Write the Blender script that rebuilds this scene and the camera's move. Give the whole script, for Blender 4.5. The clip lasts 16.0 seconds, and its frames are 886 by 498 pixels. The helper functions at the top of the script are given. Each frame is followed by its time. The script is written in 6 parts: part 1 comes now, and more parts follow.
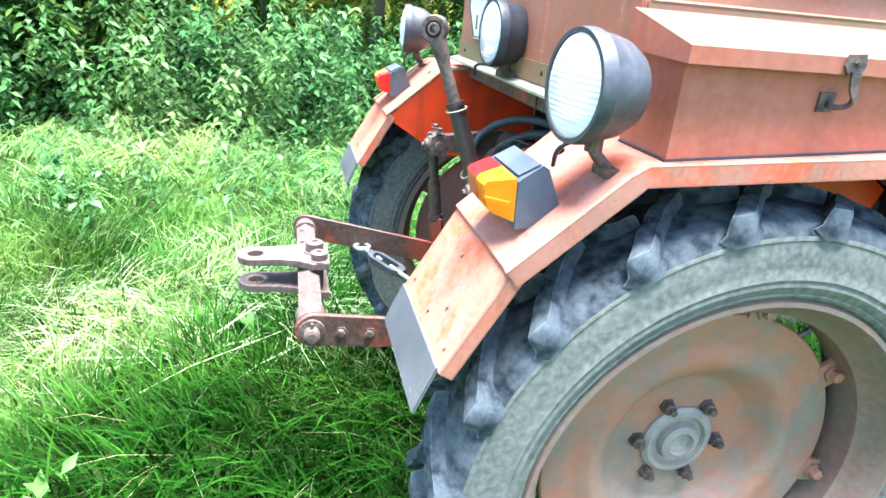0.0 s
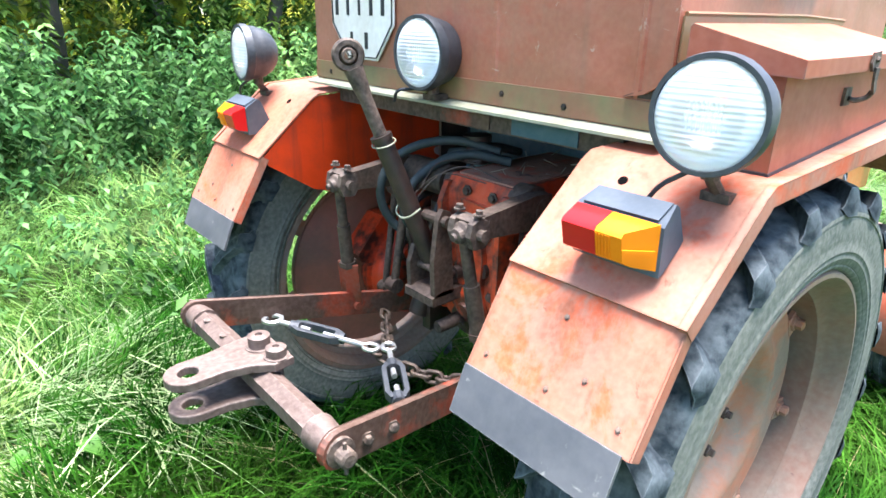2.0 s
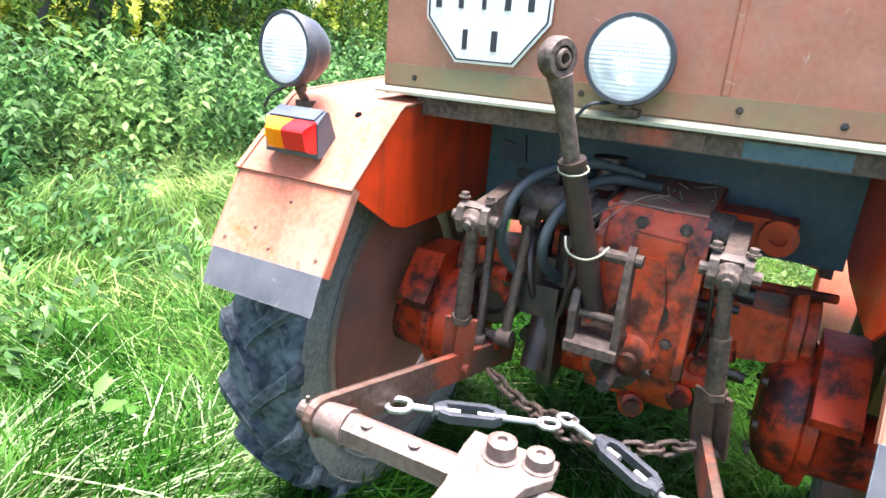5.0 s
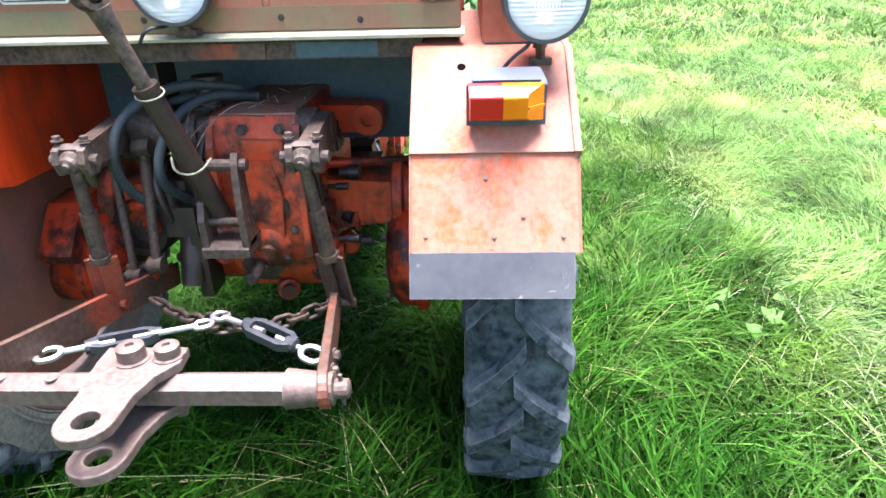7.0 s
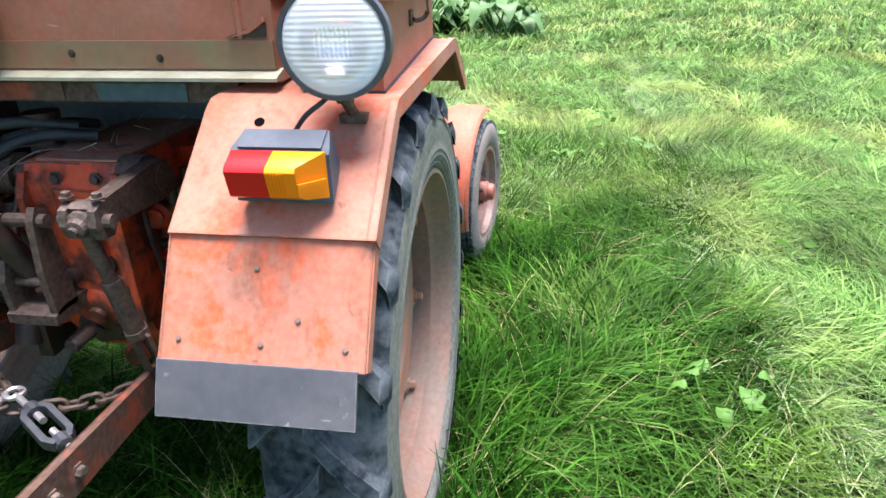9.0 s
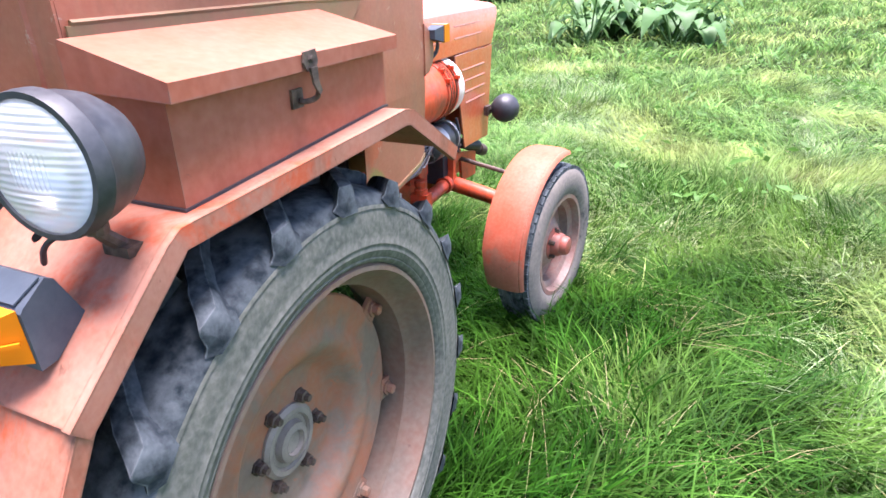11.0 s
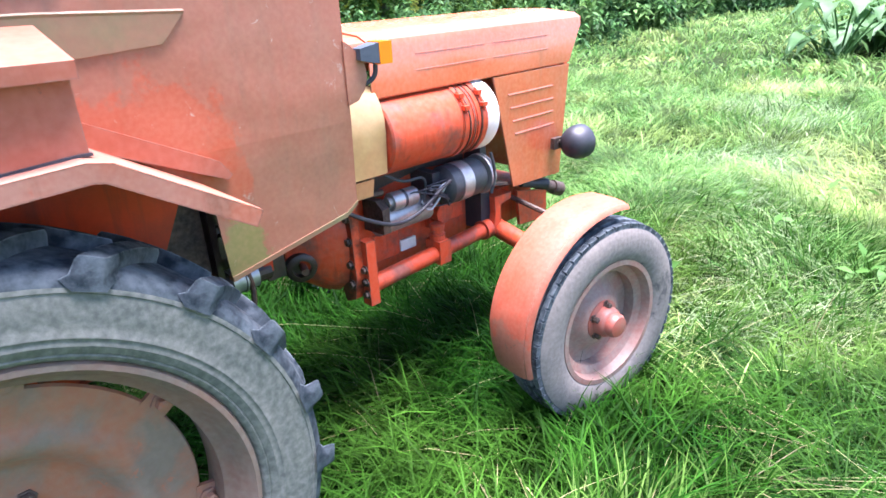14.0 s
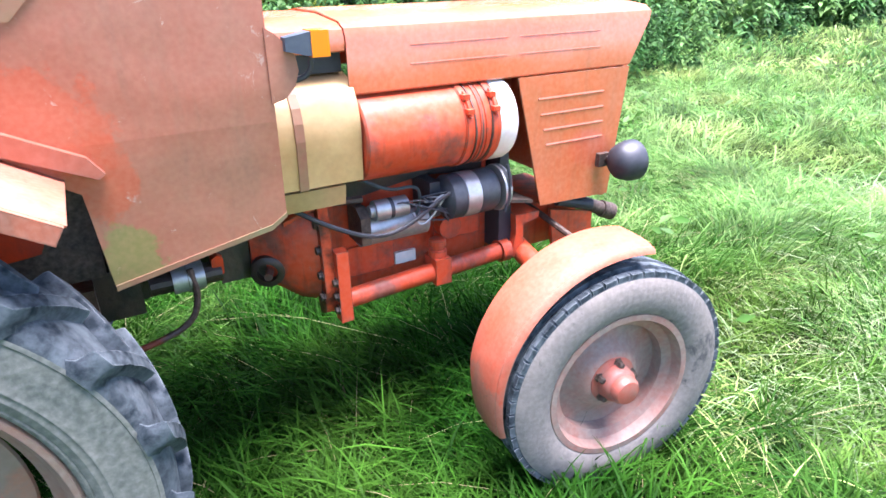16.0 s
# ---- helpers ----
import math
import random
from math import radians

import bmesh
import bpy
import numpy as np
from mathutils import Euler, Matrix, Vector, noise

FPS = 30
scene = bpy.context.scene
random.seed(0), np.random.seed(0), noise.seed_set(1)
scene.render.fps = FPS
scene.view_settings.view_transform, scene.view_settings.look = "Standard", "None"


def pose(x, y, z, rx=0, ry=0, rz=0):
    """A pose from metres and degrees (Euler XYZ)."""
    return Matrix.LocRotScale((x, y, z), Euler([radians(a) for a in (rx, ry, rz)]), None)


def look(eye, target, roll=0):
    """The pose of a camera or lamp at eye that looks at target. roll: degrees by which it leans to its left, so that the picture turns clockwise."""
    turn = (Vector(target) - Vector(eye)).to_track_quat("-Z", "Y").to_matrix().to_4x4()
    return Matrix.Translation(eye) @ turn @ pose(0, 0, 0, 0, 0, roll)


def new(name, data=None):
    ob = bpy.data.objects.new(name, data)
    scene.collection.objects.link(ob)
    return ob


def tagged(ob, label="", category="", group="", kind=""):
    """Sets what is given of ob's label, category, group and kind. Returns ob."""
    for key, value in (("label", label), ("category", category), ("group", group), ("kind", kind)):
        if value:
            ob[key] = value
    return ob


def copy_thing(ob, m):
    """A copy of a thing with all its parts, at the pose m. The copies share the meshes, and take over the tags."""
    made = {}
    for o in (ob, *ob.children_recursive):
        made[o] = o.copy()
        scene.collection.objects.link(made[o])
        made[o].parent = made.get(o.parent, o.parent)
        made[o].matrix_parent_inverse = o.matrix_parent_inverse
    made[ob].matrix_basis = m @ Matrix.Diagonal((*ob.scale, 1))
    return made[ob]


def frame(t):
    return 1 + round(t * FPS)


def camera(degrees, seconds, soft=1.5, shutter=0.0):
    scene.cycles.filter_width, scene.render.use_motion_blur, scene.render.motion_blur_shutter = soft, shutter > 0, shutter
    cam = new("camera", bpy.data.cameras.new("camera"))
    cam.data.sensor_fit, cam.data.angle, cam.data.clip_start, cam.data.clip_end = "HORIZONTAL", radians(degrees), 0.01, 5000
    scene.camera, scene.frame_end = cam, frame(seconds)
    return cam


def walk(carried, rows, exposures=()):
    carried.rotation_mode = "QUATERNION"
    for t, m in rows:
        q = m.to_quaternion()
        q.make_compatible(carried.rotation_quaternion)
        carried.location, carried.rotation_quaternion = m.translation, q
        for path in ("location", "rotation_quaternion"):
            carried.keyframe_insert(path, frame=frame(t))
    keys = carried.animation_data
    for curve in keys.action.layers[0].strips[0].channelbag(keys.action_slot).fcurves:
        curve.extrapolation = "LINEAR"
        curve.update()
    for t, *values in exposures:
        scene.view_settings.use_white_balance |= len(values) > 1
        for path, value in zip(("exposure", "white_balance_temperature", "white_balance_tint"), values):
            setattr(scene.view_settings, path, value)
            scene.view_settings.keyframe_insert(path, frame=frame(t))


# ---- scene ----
cam = camera(71.2, 16.0, soft=1.6)
PATH = [
    (0, (-0.809, -1.597, 1.445), (-0.338, 0.202, 0.709), 5.0),
    (0.5, (-0.886, -1.424, 1.461), (-0.383, 0.356, 0.701), 2.3),
    (1, (-1.012, -1.339, 1.461), (-0.298, 0.378, 0.722), 1.7),
    (1.5, (-1.2, -1.255, 1.476), (-0.16, 0.268, 0.704), -0.4),
    (2, (-1.226, -1.149, 1.473), (-0.002, 0.262, 0.759), 1.0),
    (2.5, (-1.22, -0.99, 1.489), (0.085, 0.363, 0.804), -2.0),
    (3, (-1.302, -0.902, 1.47), (0.102, 0.346, 0.782), -0.3),
    (3.5, (-1.461, -0.809, 1.468), (-0.087, 0.399, 0.657), -0.6),
    (3.7, (-1.476, -0.774, 1.468), (-0.085, 0.42, 0.668), 0.1),
    (5.8, (-1.549, -0.084, 1.361), (0.273, 0.372, 0.672), 2.6),
    (6, (-1.553, -0.128, 1.369), (0.272, 0.213, 0.626), 1.9),
    (6.5, (-1.612, -0.383, 1.403), (0.221, -0.106, 0.652), 0.6),
    (7, (-1.644, -0.591, 1.418), (0.165, -0.517, 0.568), -1.5),
    (7.5, (-1.608, -0.705, 1.45), (0.195, -0.628, 0.588), -3.8),
    (8, (-1.454, -0.795, 1.451), (0.35, -0.663, 0.598), -0.9),
    (8.5, (-1.374, -0.844, 1.471), (0.387, -0.682, 0.536), -2.5),
    (9, (-1.302, -1.029, 1.447), (0.495, -0.761, 0.611), -1.1),
    (9.5, (-1.238, -1.246, 1.493), (0.479, -0.884, 0.534), -1.7),
    (10, (-1.101, -1.311, 1.529), (0.666, -0.796, 0.745), -1.5),
    (10.2, (-1.021, -1.309, 1.541), (0.728, -0.722, 0.771), -0.9),
    (12.3, (-0.532, -1.602, 1.535), (0.944, -0.516, 0.731), -4.0),
    (12.5, (-0.458, -1.592, 1.536), (0.973, -0.431, 0.758), -3.8),
    (13, (-0.317, -1.628, 1.535), (1.053, -0.434, 0.701), -4.2),
    (13.5, (-0.147, -1.744, 1.5), (1.089, -0.388, 0.704), -1.5),
    (14, (0.032, -1.795, 1.49), (1.294, -0.454, 0.708), -2.9),
    (14.5, (0.243, -1.75, 1.478), (1.45, -0.373, 0.673), -0.9),
    (15, (0.299, -1.725, 1.471), (1.389, -0.287, 0.608), -1.0),
    (15.5, (0.402, -1.732, 1.481), (1.413, -0.28, 0.548), -0.3),
    (16, (0.577, -1.842, 1.481), (1.478, -0.257, 0.66), -0.9),
]
walk(cam, [(t, look(eye, target, roll)) for t, eye, target, roll in PATH], exposures=[(0.0, 3.55, 5800, 7), (1.5, 3.2, 6000, 8), (3.0, 3.05, 6400, 11), (3.6, 3.42, 6400, 11), (5.9, 3.45, 6400, 17), (6.5, 3.7, 6200, 17), (7.0, 3.2, 6300, 18), (7.5, 3.0, 6500, 18), (8.5, 2.5, 6500, 16), (10.0, 2.5, 6300, 21), (12.5, 2.95, 6200, 29), (13.5, 2.95, 5900, 26), (14.5, 2.88, 5800, 22), (16.0, 3.02, 5900, 22)])


# ---- world and light ----
world = bpy.data.worlds.new("sky")
scene.world = world
world.use_nodes = True
wn = world.node_tree.nodes
sky = wn.new("ShaderNodeTexSky")
sky.sky_type, sky.sun_disc = "NISHITA", False
sky.sun_elevation, sky.sun_rotation = radians(84), radians(112)
wn["Background"].inputs["Strength"].default_value = 0.07
world.node_tree.links.new(sky.outputs[0], wn["Background"].inputs["Color"])
sun = new("sun", bpy.data.lights.new("sun", "SUN"))
sun.data.energy, sun.data.angle, sun.data.color = 3.55, radians(40), (1.0, 0.95, 0.955)
sun.matrix_world = look((1.5, -0.6, 15.5), (0, 0, 0))


# ---- materials ----
def mat(name, base, rough=0.6, metal=0.0, var=None, scale=6.0, amount=0.5, fine=60.0, bump=0.15, dust=None, dust_amount=0.0, random_amount=0.0, spec=0.5, sharp=0.12, mid=0.5, third=None, third_scale=2.0, third_mid=0.58, streak=None, streak_amount=0.6, zones=(), chips=None, chip_mid=0.66, edge=None, edge_width=0.007, dent=0.0):
    """A worn surface: base colour, a second colour in patches, a dust film in fine grain, and small relief."""
    m = bpy.data.materials.new(name)
    m.use_nodes = True
    nt = m.node_tree
    n, l = nt.nodes, nt.links
    p = n["Principled BSDF"]
    p.inputs["Roughness"].default_value, p.inputs["Metallic"].default_value = rough, metal
    p.inputs["Specular IOR Level"].default_value = spec
    co = n.new("ShaderNodeTexCoord")
    big = n.new("ShaderNodeTexNoise")
    big.inputs["Scale"].default_value, big.inputs["Detail"].default_value = scale, 8
    big.inputs["Roughness"].default_value = 0.65
    l.new(co.outputs["Object"], big.inputs["Vector"])
    small = n.new("ShaderNodeTexNoise")
    small.inputs["Scale"].default_value, small.inputs["Detail"].default_value = fine, 6
    l.new(co.outputs["Object"], small.inputs["Vector"])
    ramp = n.new("ShaderNodeMapRange")
    ramp.inputs["From Min"].default_value, ramp.inputs["From Max"].default_value = mid - sharp, mid + sharp
    ramp.inputs["To Max"].default_value = amount
    l.new(big.outputs[0], ramp.inputs["Value"])
    mix = n.new("ShaderNodeMix")
    mix.data_type = "RGBA"
    mix.inputs["A"].default_value = (*base, 1)
    mix.inputs["B"].default_value = (*(var or [c * 0.7 for c in base]), 1)
    l.new(ramp.outputs[0], mix.inputs["Factor"])
    last = mix.outputs["Result"]
    if third:
        t3 = n.new("ShaderNodeTexNoise")
        t3.inputs["Scale"].default_value, t3.inputs["Detail"].default_value = third_scale, 10
        t3.inputs["Roughness"].default_value, t3.inputs["Distortion"].default_value = 0.7, 0.6
        l.new(co.outputs["Object"], t3.inputs["Vector"])
        r3 = n.new("ShaderNodeMapRange")
        r3.inputs["From Min"].default_value, r3.inputs["From Max"].default_value = third_mid - 0.03, third_mid + 0.05
        r3.inputs["To Max"].default_value = 0.9
        l.new(t3.outputs[0], r3.inputs["Value"])
        m3 = n.new("ShaderNodeMix")
        m3.data_type = "RGBA"
        m3.inputs["B"].default_value = (*third, 1)
        l.new(last, m3.inputs["A"])
        l.new(r3.outputs[0], m3.inputs["Factor"])
        last = m3.outputs["Result"]
    if streak:
        mp = n.new("ShaderNodeMapping")
        mp.inputs["Scale"].default_value = (26, 26, 2.2)
        l.new(co.outputs["Object"], mp.inputs["Vector"])
        sn = n.new("ShaderNodeTexNoise")
        sn.inputs["Scale"].default_value, sn.inputs["Detail"].default_value = 1.0, 7
        sn.inputs["Roughness"].default_value = 0.62
        l.new(mp.outputs[0], sn.inputs["Vector"])
        sr = n.new("ShaderNodeMapRange")
        sr.inputs["From Min"].default_value, sr.inputs["From Max"].default_value = 0.52, 0.70
        sr.inputs["To Max"].default_value = streak_amount
        l.new(sn.outputs[0], sr.inputs["Value"])
        sm = n.new("ShaderNodeMix")
        sm.data_type = "RGBA"
        sm.inputs["B"].default_value = (*streak, 1)
        l.new(last, sm.inputs["A"])
        l.new(sr.outputs[0], sm.inputs["Factor"])
        last = sm.outputs["Result"]
    for centre, radius, colour, most in zones:
        # a patch of other paint with a ragged edge
        vd = n.new("ShaderNodeVectorMath")
        vd.operation = "DISTANCE"
        vd.inputs[1].default_value = centre
        l.new(co.outputs["Object"], vd.inputs[0])
        zn = n.new("ShaderNodeTexNoise")
        zn.inputs["Scale"].default_value, zn.inputs["Detail"].default_value = 13.0, 10
        zn.inputs["Roughness"].default_value = 0.68
        l.new(co.outputs["Object"], zn.inputs["Vector"])
        ma = n.new("ShaderNodeMath")
        ma.operation = "MULTIPLY_ADD"
        l.new(zn.outputs[0], ma.inputs[0])
        ma.inputs[1].default_value = radius * 2.6
        l.new(vd.outputs["Value"], ma.inputs[2])
        zr = n.new("ShaderNodeMapRange")
        zr.inputs["From Min"].default_value, zr.inputs["From Max"].default_value = radius * 2.2, radius * 2.4
        zr.inputs["To Min"].default_value, zr.inputs["To Max"].default_value = most, 0.0
        l.new(ma.outputs[0], zr.inputs["Value"])
        zm = n.new("ShaderNodeMix")
        zm.data_type = "RGBA"
        zm.inputs["B"].default_value = (*colour, 1)
        l.new(last, zm.inputs["A"])
        l.new(zr.outputs[0], zm.inputs["Factor"])
        last = zm.outputs["Result"]
    if chips:
        # small flakes where the paint has gone
        cn = n.new("ShaderNodeTexNoise")
        cn.inputs["Scale"].default_value, cn.inputs["Detail"].default_value = 19.0, 11
        cn.inputs["Roughness"].default_value, cn.inputs["Distortion"].default_value = 0.72, 0.8
        l.new(co.outputs["Object"], cn.inputs["Vector"])
        cr = n.new("ShaderNodeMapRange")
        cr.inputs["From Min"].default_value, cr.inputs["From Max"].default_value = chip_mid, chip_mid + 0.03
        cr.inputs["To Max"].default_value = 0.85
        l.new(cn.outputs[0], cr.inputs["Value"])
        cm = n.new("ShaderNodeMix")
        cm.data_type = "RGBA"
        cm.inputs["B"].default_value = (*chips, 1)
        l.new(last, cm.inputs["A"])
        l.new(cr.outputs[0], cm.inputs["Factor"])
        last = cm.outputs["Result"]
    if edge:
        # paint worn through along the edges
        bv = n.new("ShaderNodeBevel")
        bv.samples = 6
        bv.inputs["Radius"].default_value = edge_width
        ge = n.new("ShaderNodeNewGeometry")
        dt = n.new("ShaderNodeVectorMath")
        dt.operation = "DOT_PRODUCT"
        l.new(bv.outputs[0], dt.inputs[0])
        l.new(ge.outputs["Normal"], dt.inputs[1])
        er = n.new("ShaderNodeMapRange")
        er.inputs["From Min"].default_value, er.inputs["From Max"].default_value = 0.99, 0.90
        l.new(dt.outputs["Value"], er.inputs["Value"])
        em = n.new("ShaderNodeMath")
        em.operation = "MULTIPLY"
        en = n.new("ShaderNodeMapRange")
        en.inputs["From Min"].default_value, en.inputs["From Max"].default_value = 0.36, 0.56
        l.new(small.outputs[0], en.inputs["Value"])
        l.new(er.outputs[0], em.inputs[0])
        l.new(en.outputs[0], em.inputs[1])
        ex = n.new("ShaderNodeMix")
        ex.data_type = "RGBA"
        ex.inputs["B"].default_value = (*edge, 1)
        l.new(last, ex.inputs["A"])
        l.new(em.outputs[0], ex.inputs["Factor"])
        last = ex.outputs["Result"]
    if dust:
        dr = n.new("ShaderNodeMapRange")
        dr.inputs["From Min"].default_value, dr.inputs["From Max"].default_value = 0.36, 0.68
        dr.inputs["To Max"].default_value = dust_amount
        l.new(small.outputs[0], dr.inputs["Value"])
        dm = n.new("ShaderNodeMix")
        dm.data_type = "RGBA"
        dm.inputs["B"].default_value = (*dust, 1)
        l.new(dr.outputs[0], dm.inputs["Factor"])
        l.new(last, dm.inputs["A"])
        last = dm.outputs["Result"]
    hsv = n.new("ShaderNodeHueSaturation")
    vr = n.new("ShaderNodeMapRange")
    vr.inputs["To Min"].default_value, vr.inputs["To Max"].default_value = 0.86, 1.14
    l.new(small.outputs[0], vr.inputs["Value"])
    l.new(vr.outputs[0], hsv.inputs["Value"])
    l.new(last, hsv.inputs["Color"])
    last = hsv.outputs[0]
    if random_amount:
        oi = n.new("ShaderNodeObjectInfo")
        h2 = n.new("ShaderNodeHueSaturation")
        rr = n.new("ShaderNodeMapRange")
        rr.inputs["To Min"].default_value, rr.inputs["To Max"].default_value = 1 - random_amount, 1 + random_amount
        l.new(oi.outputs["Random"], rr.inputs["Value"])
        l.new(rr.outputs[0], h2.inputs["Value"])
        l.new(last, h2.inputs["Color"])
        last = h2.outputs[0]
    l.new(last, p.inputs["Base Color"])
    rm = n.new("ShaderNodeMapRange")
    rm.inputs["To Min"].default_value, rm.inputs["To Max"].default_value = max(0.03, rough - 0.12), min(1, rough + 0.15)
    l.new(big.outputs[0], rm.inputs["Value"])
    l.new(rm.outputs[0], p.inputs["Roughness"])
    if bump:
        b = n.new("ShaderNodeBump")
        b.inputs["Strength"].default_value, b.inputs["Distance"].default_value = bump, 0.004
        l.new(small.outputs[0], b.inputs["Height"])
        if dent:
            # soft dents in thin sheet
            dn = n.new("ShaderNodeTexNoise")
            dn.inputs["Scale"].default_value, dn.inputs["Detail"].default_value = 4.5, 1.5
            l.new(co.outputs["Object"], dn.inputs["Vector"])
            b2 = n.new("ShaderNodeBump")
            b2.inputs["Strength"].default_value, b2.inputs["Distance"].default_value = dent, 0.03
            l.new(dn.outputs[0], b2.inputs["Height"])
            l.new(b2.outputs[0], b.inputs["Normal"])
        l.new(b.outputs[0], p.inputs["Normal"])
    return m


def leafy(name, a, b, dry, patch=0.35, gloss=0.35, through_light=0.45, island=0.25, clump=0.0, clump_amount=0.45):
    """Leaves and blades: two greens by island, dry patches by place, light passing through."""
    m = bpy.data.materials.new(name)
    m.use_nodes = True
    nt = m.node_tree
    n, l = nt.nodes, nt.links
    p = n["Principled BSDF"]
    p.inputs["Roughness"].default_value = 0.5
    p.inputs["Specular IOR Level"].default_value = gloss
    geo = n.new("ShaderNodeNewGeometry")
    co = n.new("ShaderNodeTexCoord")
    big = n.new("ShaderNodeTexNoise")
    big.inputs["Scale"].default_value, big.inputs["Detail"].default_value = patch, 4
    l.new(co.outputs["Object"], big.inputs["Vector"])
    m1 = n.new("ShaderNodeMix")
    m1.data_type = "RGBA"
    m1.inputs["A"].default_value, m1.inputs["B"].default_value = (*a, 1), (*b, 1)
    l.new(geo.outputs["Random Per Island"], m1.inputs["Factor"])
    mr = n.new("ShaderNodeMapRange")
    mr.inputs["From Min"].default_value, mr.inputs["From Max"].default_value = 0.5, 0.68
    mr.inputs["To Max"].default_value = 0.75
    l.new(big.outputs[0], mr.inputs["Value"])
    m2 = n.new("ShaderNodeMix")
    m2.data_type = "RGBA"
    m2.inputs["B"].default_value = (*dry, 1)
    l.new(m1.outputs["Result"], m2.inputs["A"])
    l.new(mr.outputs[0], m2.inputs["Factor"])
    h = n.new("ShaderNodeHueSaturation")
    wn_ = n.new("ShaderNodeTexWhiteNoise")
    wn_.noise_dimensions = "1D"
    l.new(geo.outputs["Random Per Island"], wn_.inputs["W"])
    vr = n.new("ShaderNodeMapRange")
    vr.inputs["To Min"].default_value, vr.inputs["To Max"].default_value = 1 - island, 1 + island
    l.new(wn_.outputs["Value"], vr.inputs["Value"])
    l.new(vr.outputs[0], h.inputs["Value"])
    l.new(m2.outputs["Result"], h.inputs["Color"])
    if clump:
        # tufts of one growth share a lighter or deeper green
        cn = n.new("ShaderNodeTexNoise")
        cn.inputs["Scale"].default_value, cn.inputs["Detail"].default_value = clump, 3
        l.new(co.outputs["Object"], cn.inputs["Vector"])
        cr = n.new("ShaderNodeMapRange")
        cr.inputs["From Min"].default_value, cr.inputs["From Max"].default_value = 0.34, 0.66
        cr.inputs["To Min"].default_value, cr.inputs["To Max"].default_value = 1 - clump_amount, 1 + clump_amount
        l.new(cn.outputs[0], cr.inputs["Value"])
        cm = n.new("ShaderNodeMath")
        cm.operation = "MULTIPLY"
        l.new(cr.outputs[0], cm.inputs[0])
        l.new(vr.outputs[0], cm.inputs[1])
        l.new(cm.outputs[0], h.inputs["Value"])
    l.new(h.outputs[0], p.inputs["Base Color"])
    tr = n.new("ShaderNodeBsdfTranslucent")
    l.new(h.outputs[0], tr.inputs["Color"])
    ms = n.new("ShaderNodeMixShader")
    ms.inputs[0].default_value = through_light
    l.new(p.outputs[0], ms.inputs[1])
    l.new(tr.outputs[0], ms.inputs[2])
    l.new(ms.outputs[0], n["Material Output"].inputs["Surface"])
    return m


DUST = (0.42, 0.34, 0.27)
fender_paint = mat("faded_orange_paint", (0.41, 0.120, 0.065), 0.6, spec=0.2, var=(0.36, 0.165, 0.115), scale=3.2, amount=0.95, fine=90, bump=0.1, dust=(0.36, 0.21, 0.15), dust_amount=0.25, third=(0.50, 0.085, 0.030), third_scale=3.0, third_mid=0.58, streak=(0.20, 0.085, 0.05), streak_amount=0.7, chips=(0.18, 0.08, 0.05), chip_mid=0.63, edge=(0.15, 0.065, 0.04), dent=0.45)
lower_paint = mat("scuffed_orange_paint", (0.41, 0.120, 0.065), 0.6, spec=0.2, var=(0.36, 0.165, 0.115), scale=3.2, amount=0.95, fine=90, bump=0.1, dust=(0.36, 0.21, 0.15), dust_amount=0.25, third=(0.58, 0.095, 0.030), third_scale=5.0, third_mid=0.57, streak=(0.20, 0.085, 0.05), streak_amount=0.8, chips=(0.18, 0.08, 0.05), chip_mid=0.63, edge=(0.15, 0.065, 0.04), dent=0.45)
inner_paint = mat("bright_orange_red_paint", (0.60, 0.048, 0.008), 0.36, spec=0.35, var=(0.12, 0.026, 0.016), scale=5, amount=0.75, fine=40, bump=0.12, sharp=0.10, mid=0.58, streak=(0.09, 0.03, 0.02), streak_amount=0.5, dent=0.4)
top_dust = mat("tan_oily_dust", (0.30, 0.155, 0.105), 0.85, var=(0.42, 0.075, 0.030), scale=10, amount=0.9, fine=50, bump=0.6, sharp=0.06, mid=0.56, chips=(0.09, 0.05, 0.035), chip_mid=0.60)
machine_paint = mat("oily_red_paint", (0.56, 0.045, 0.010), 0.42, spec=0.3, var=(0.020, 0.011, 0.009), scale=9, amount=0.95, fine=45, bump=0.45, sharp=0.06, mid=0.505, dust=(0.14, 0.06, 0.04), dust_amount=0.25)
casing_paint = mat("dusty_red_casting", (0.60, 0.068, 0.016), 0.45, spec=0.3, var=(0.036, 0.017, 0.012), scale=8, amount=0.92, fine=45, bump=0.5, sharp=0.06, mid=0.52, dust=(0.34, 0.17, 0.11), dust_amount=0.2, streak=(0.04, 0.02, 0.015), streak_amount=0.45, edge=(0.07, 0.035, 0.025), edge_width=0.008)
engine_paint = mat("engine_red_paint", (0.58, 0.066, 0.018), 0.42, spec=0.35, var=(0.16, 0.065, 0.045), scale=8, amount=0.8, fine=50, bump=0.2, mid=0.57, sharp=0.07, dust=(0.34, 0.20, 0.15), dust_amount=0.15, streak=(0.05, 0.025, 0.02), streak_amount=0.5, edge=(0.09, 0.04, 0.028), edge_width=0.006)
hood_paint = mat("hood_orange_paint", (0.56, 0.115, 0.038), 0.20, spec=0.9, var=(0.48, 0.155, 0.075), scale=4, amount=0.7, fine=70, bump=0.03, dust=DUST, dust_amount=0.08, streak=(0.34, 0.12, 0.06), streak_amount=0.4, chips=(0.30, 0.11, 0.06), chip_mid=0.68, edge=(0.30, 0.12, 0.07), edge_width=0.004, dent=0.3)
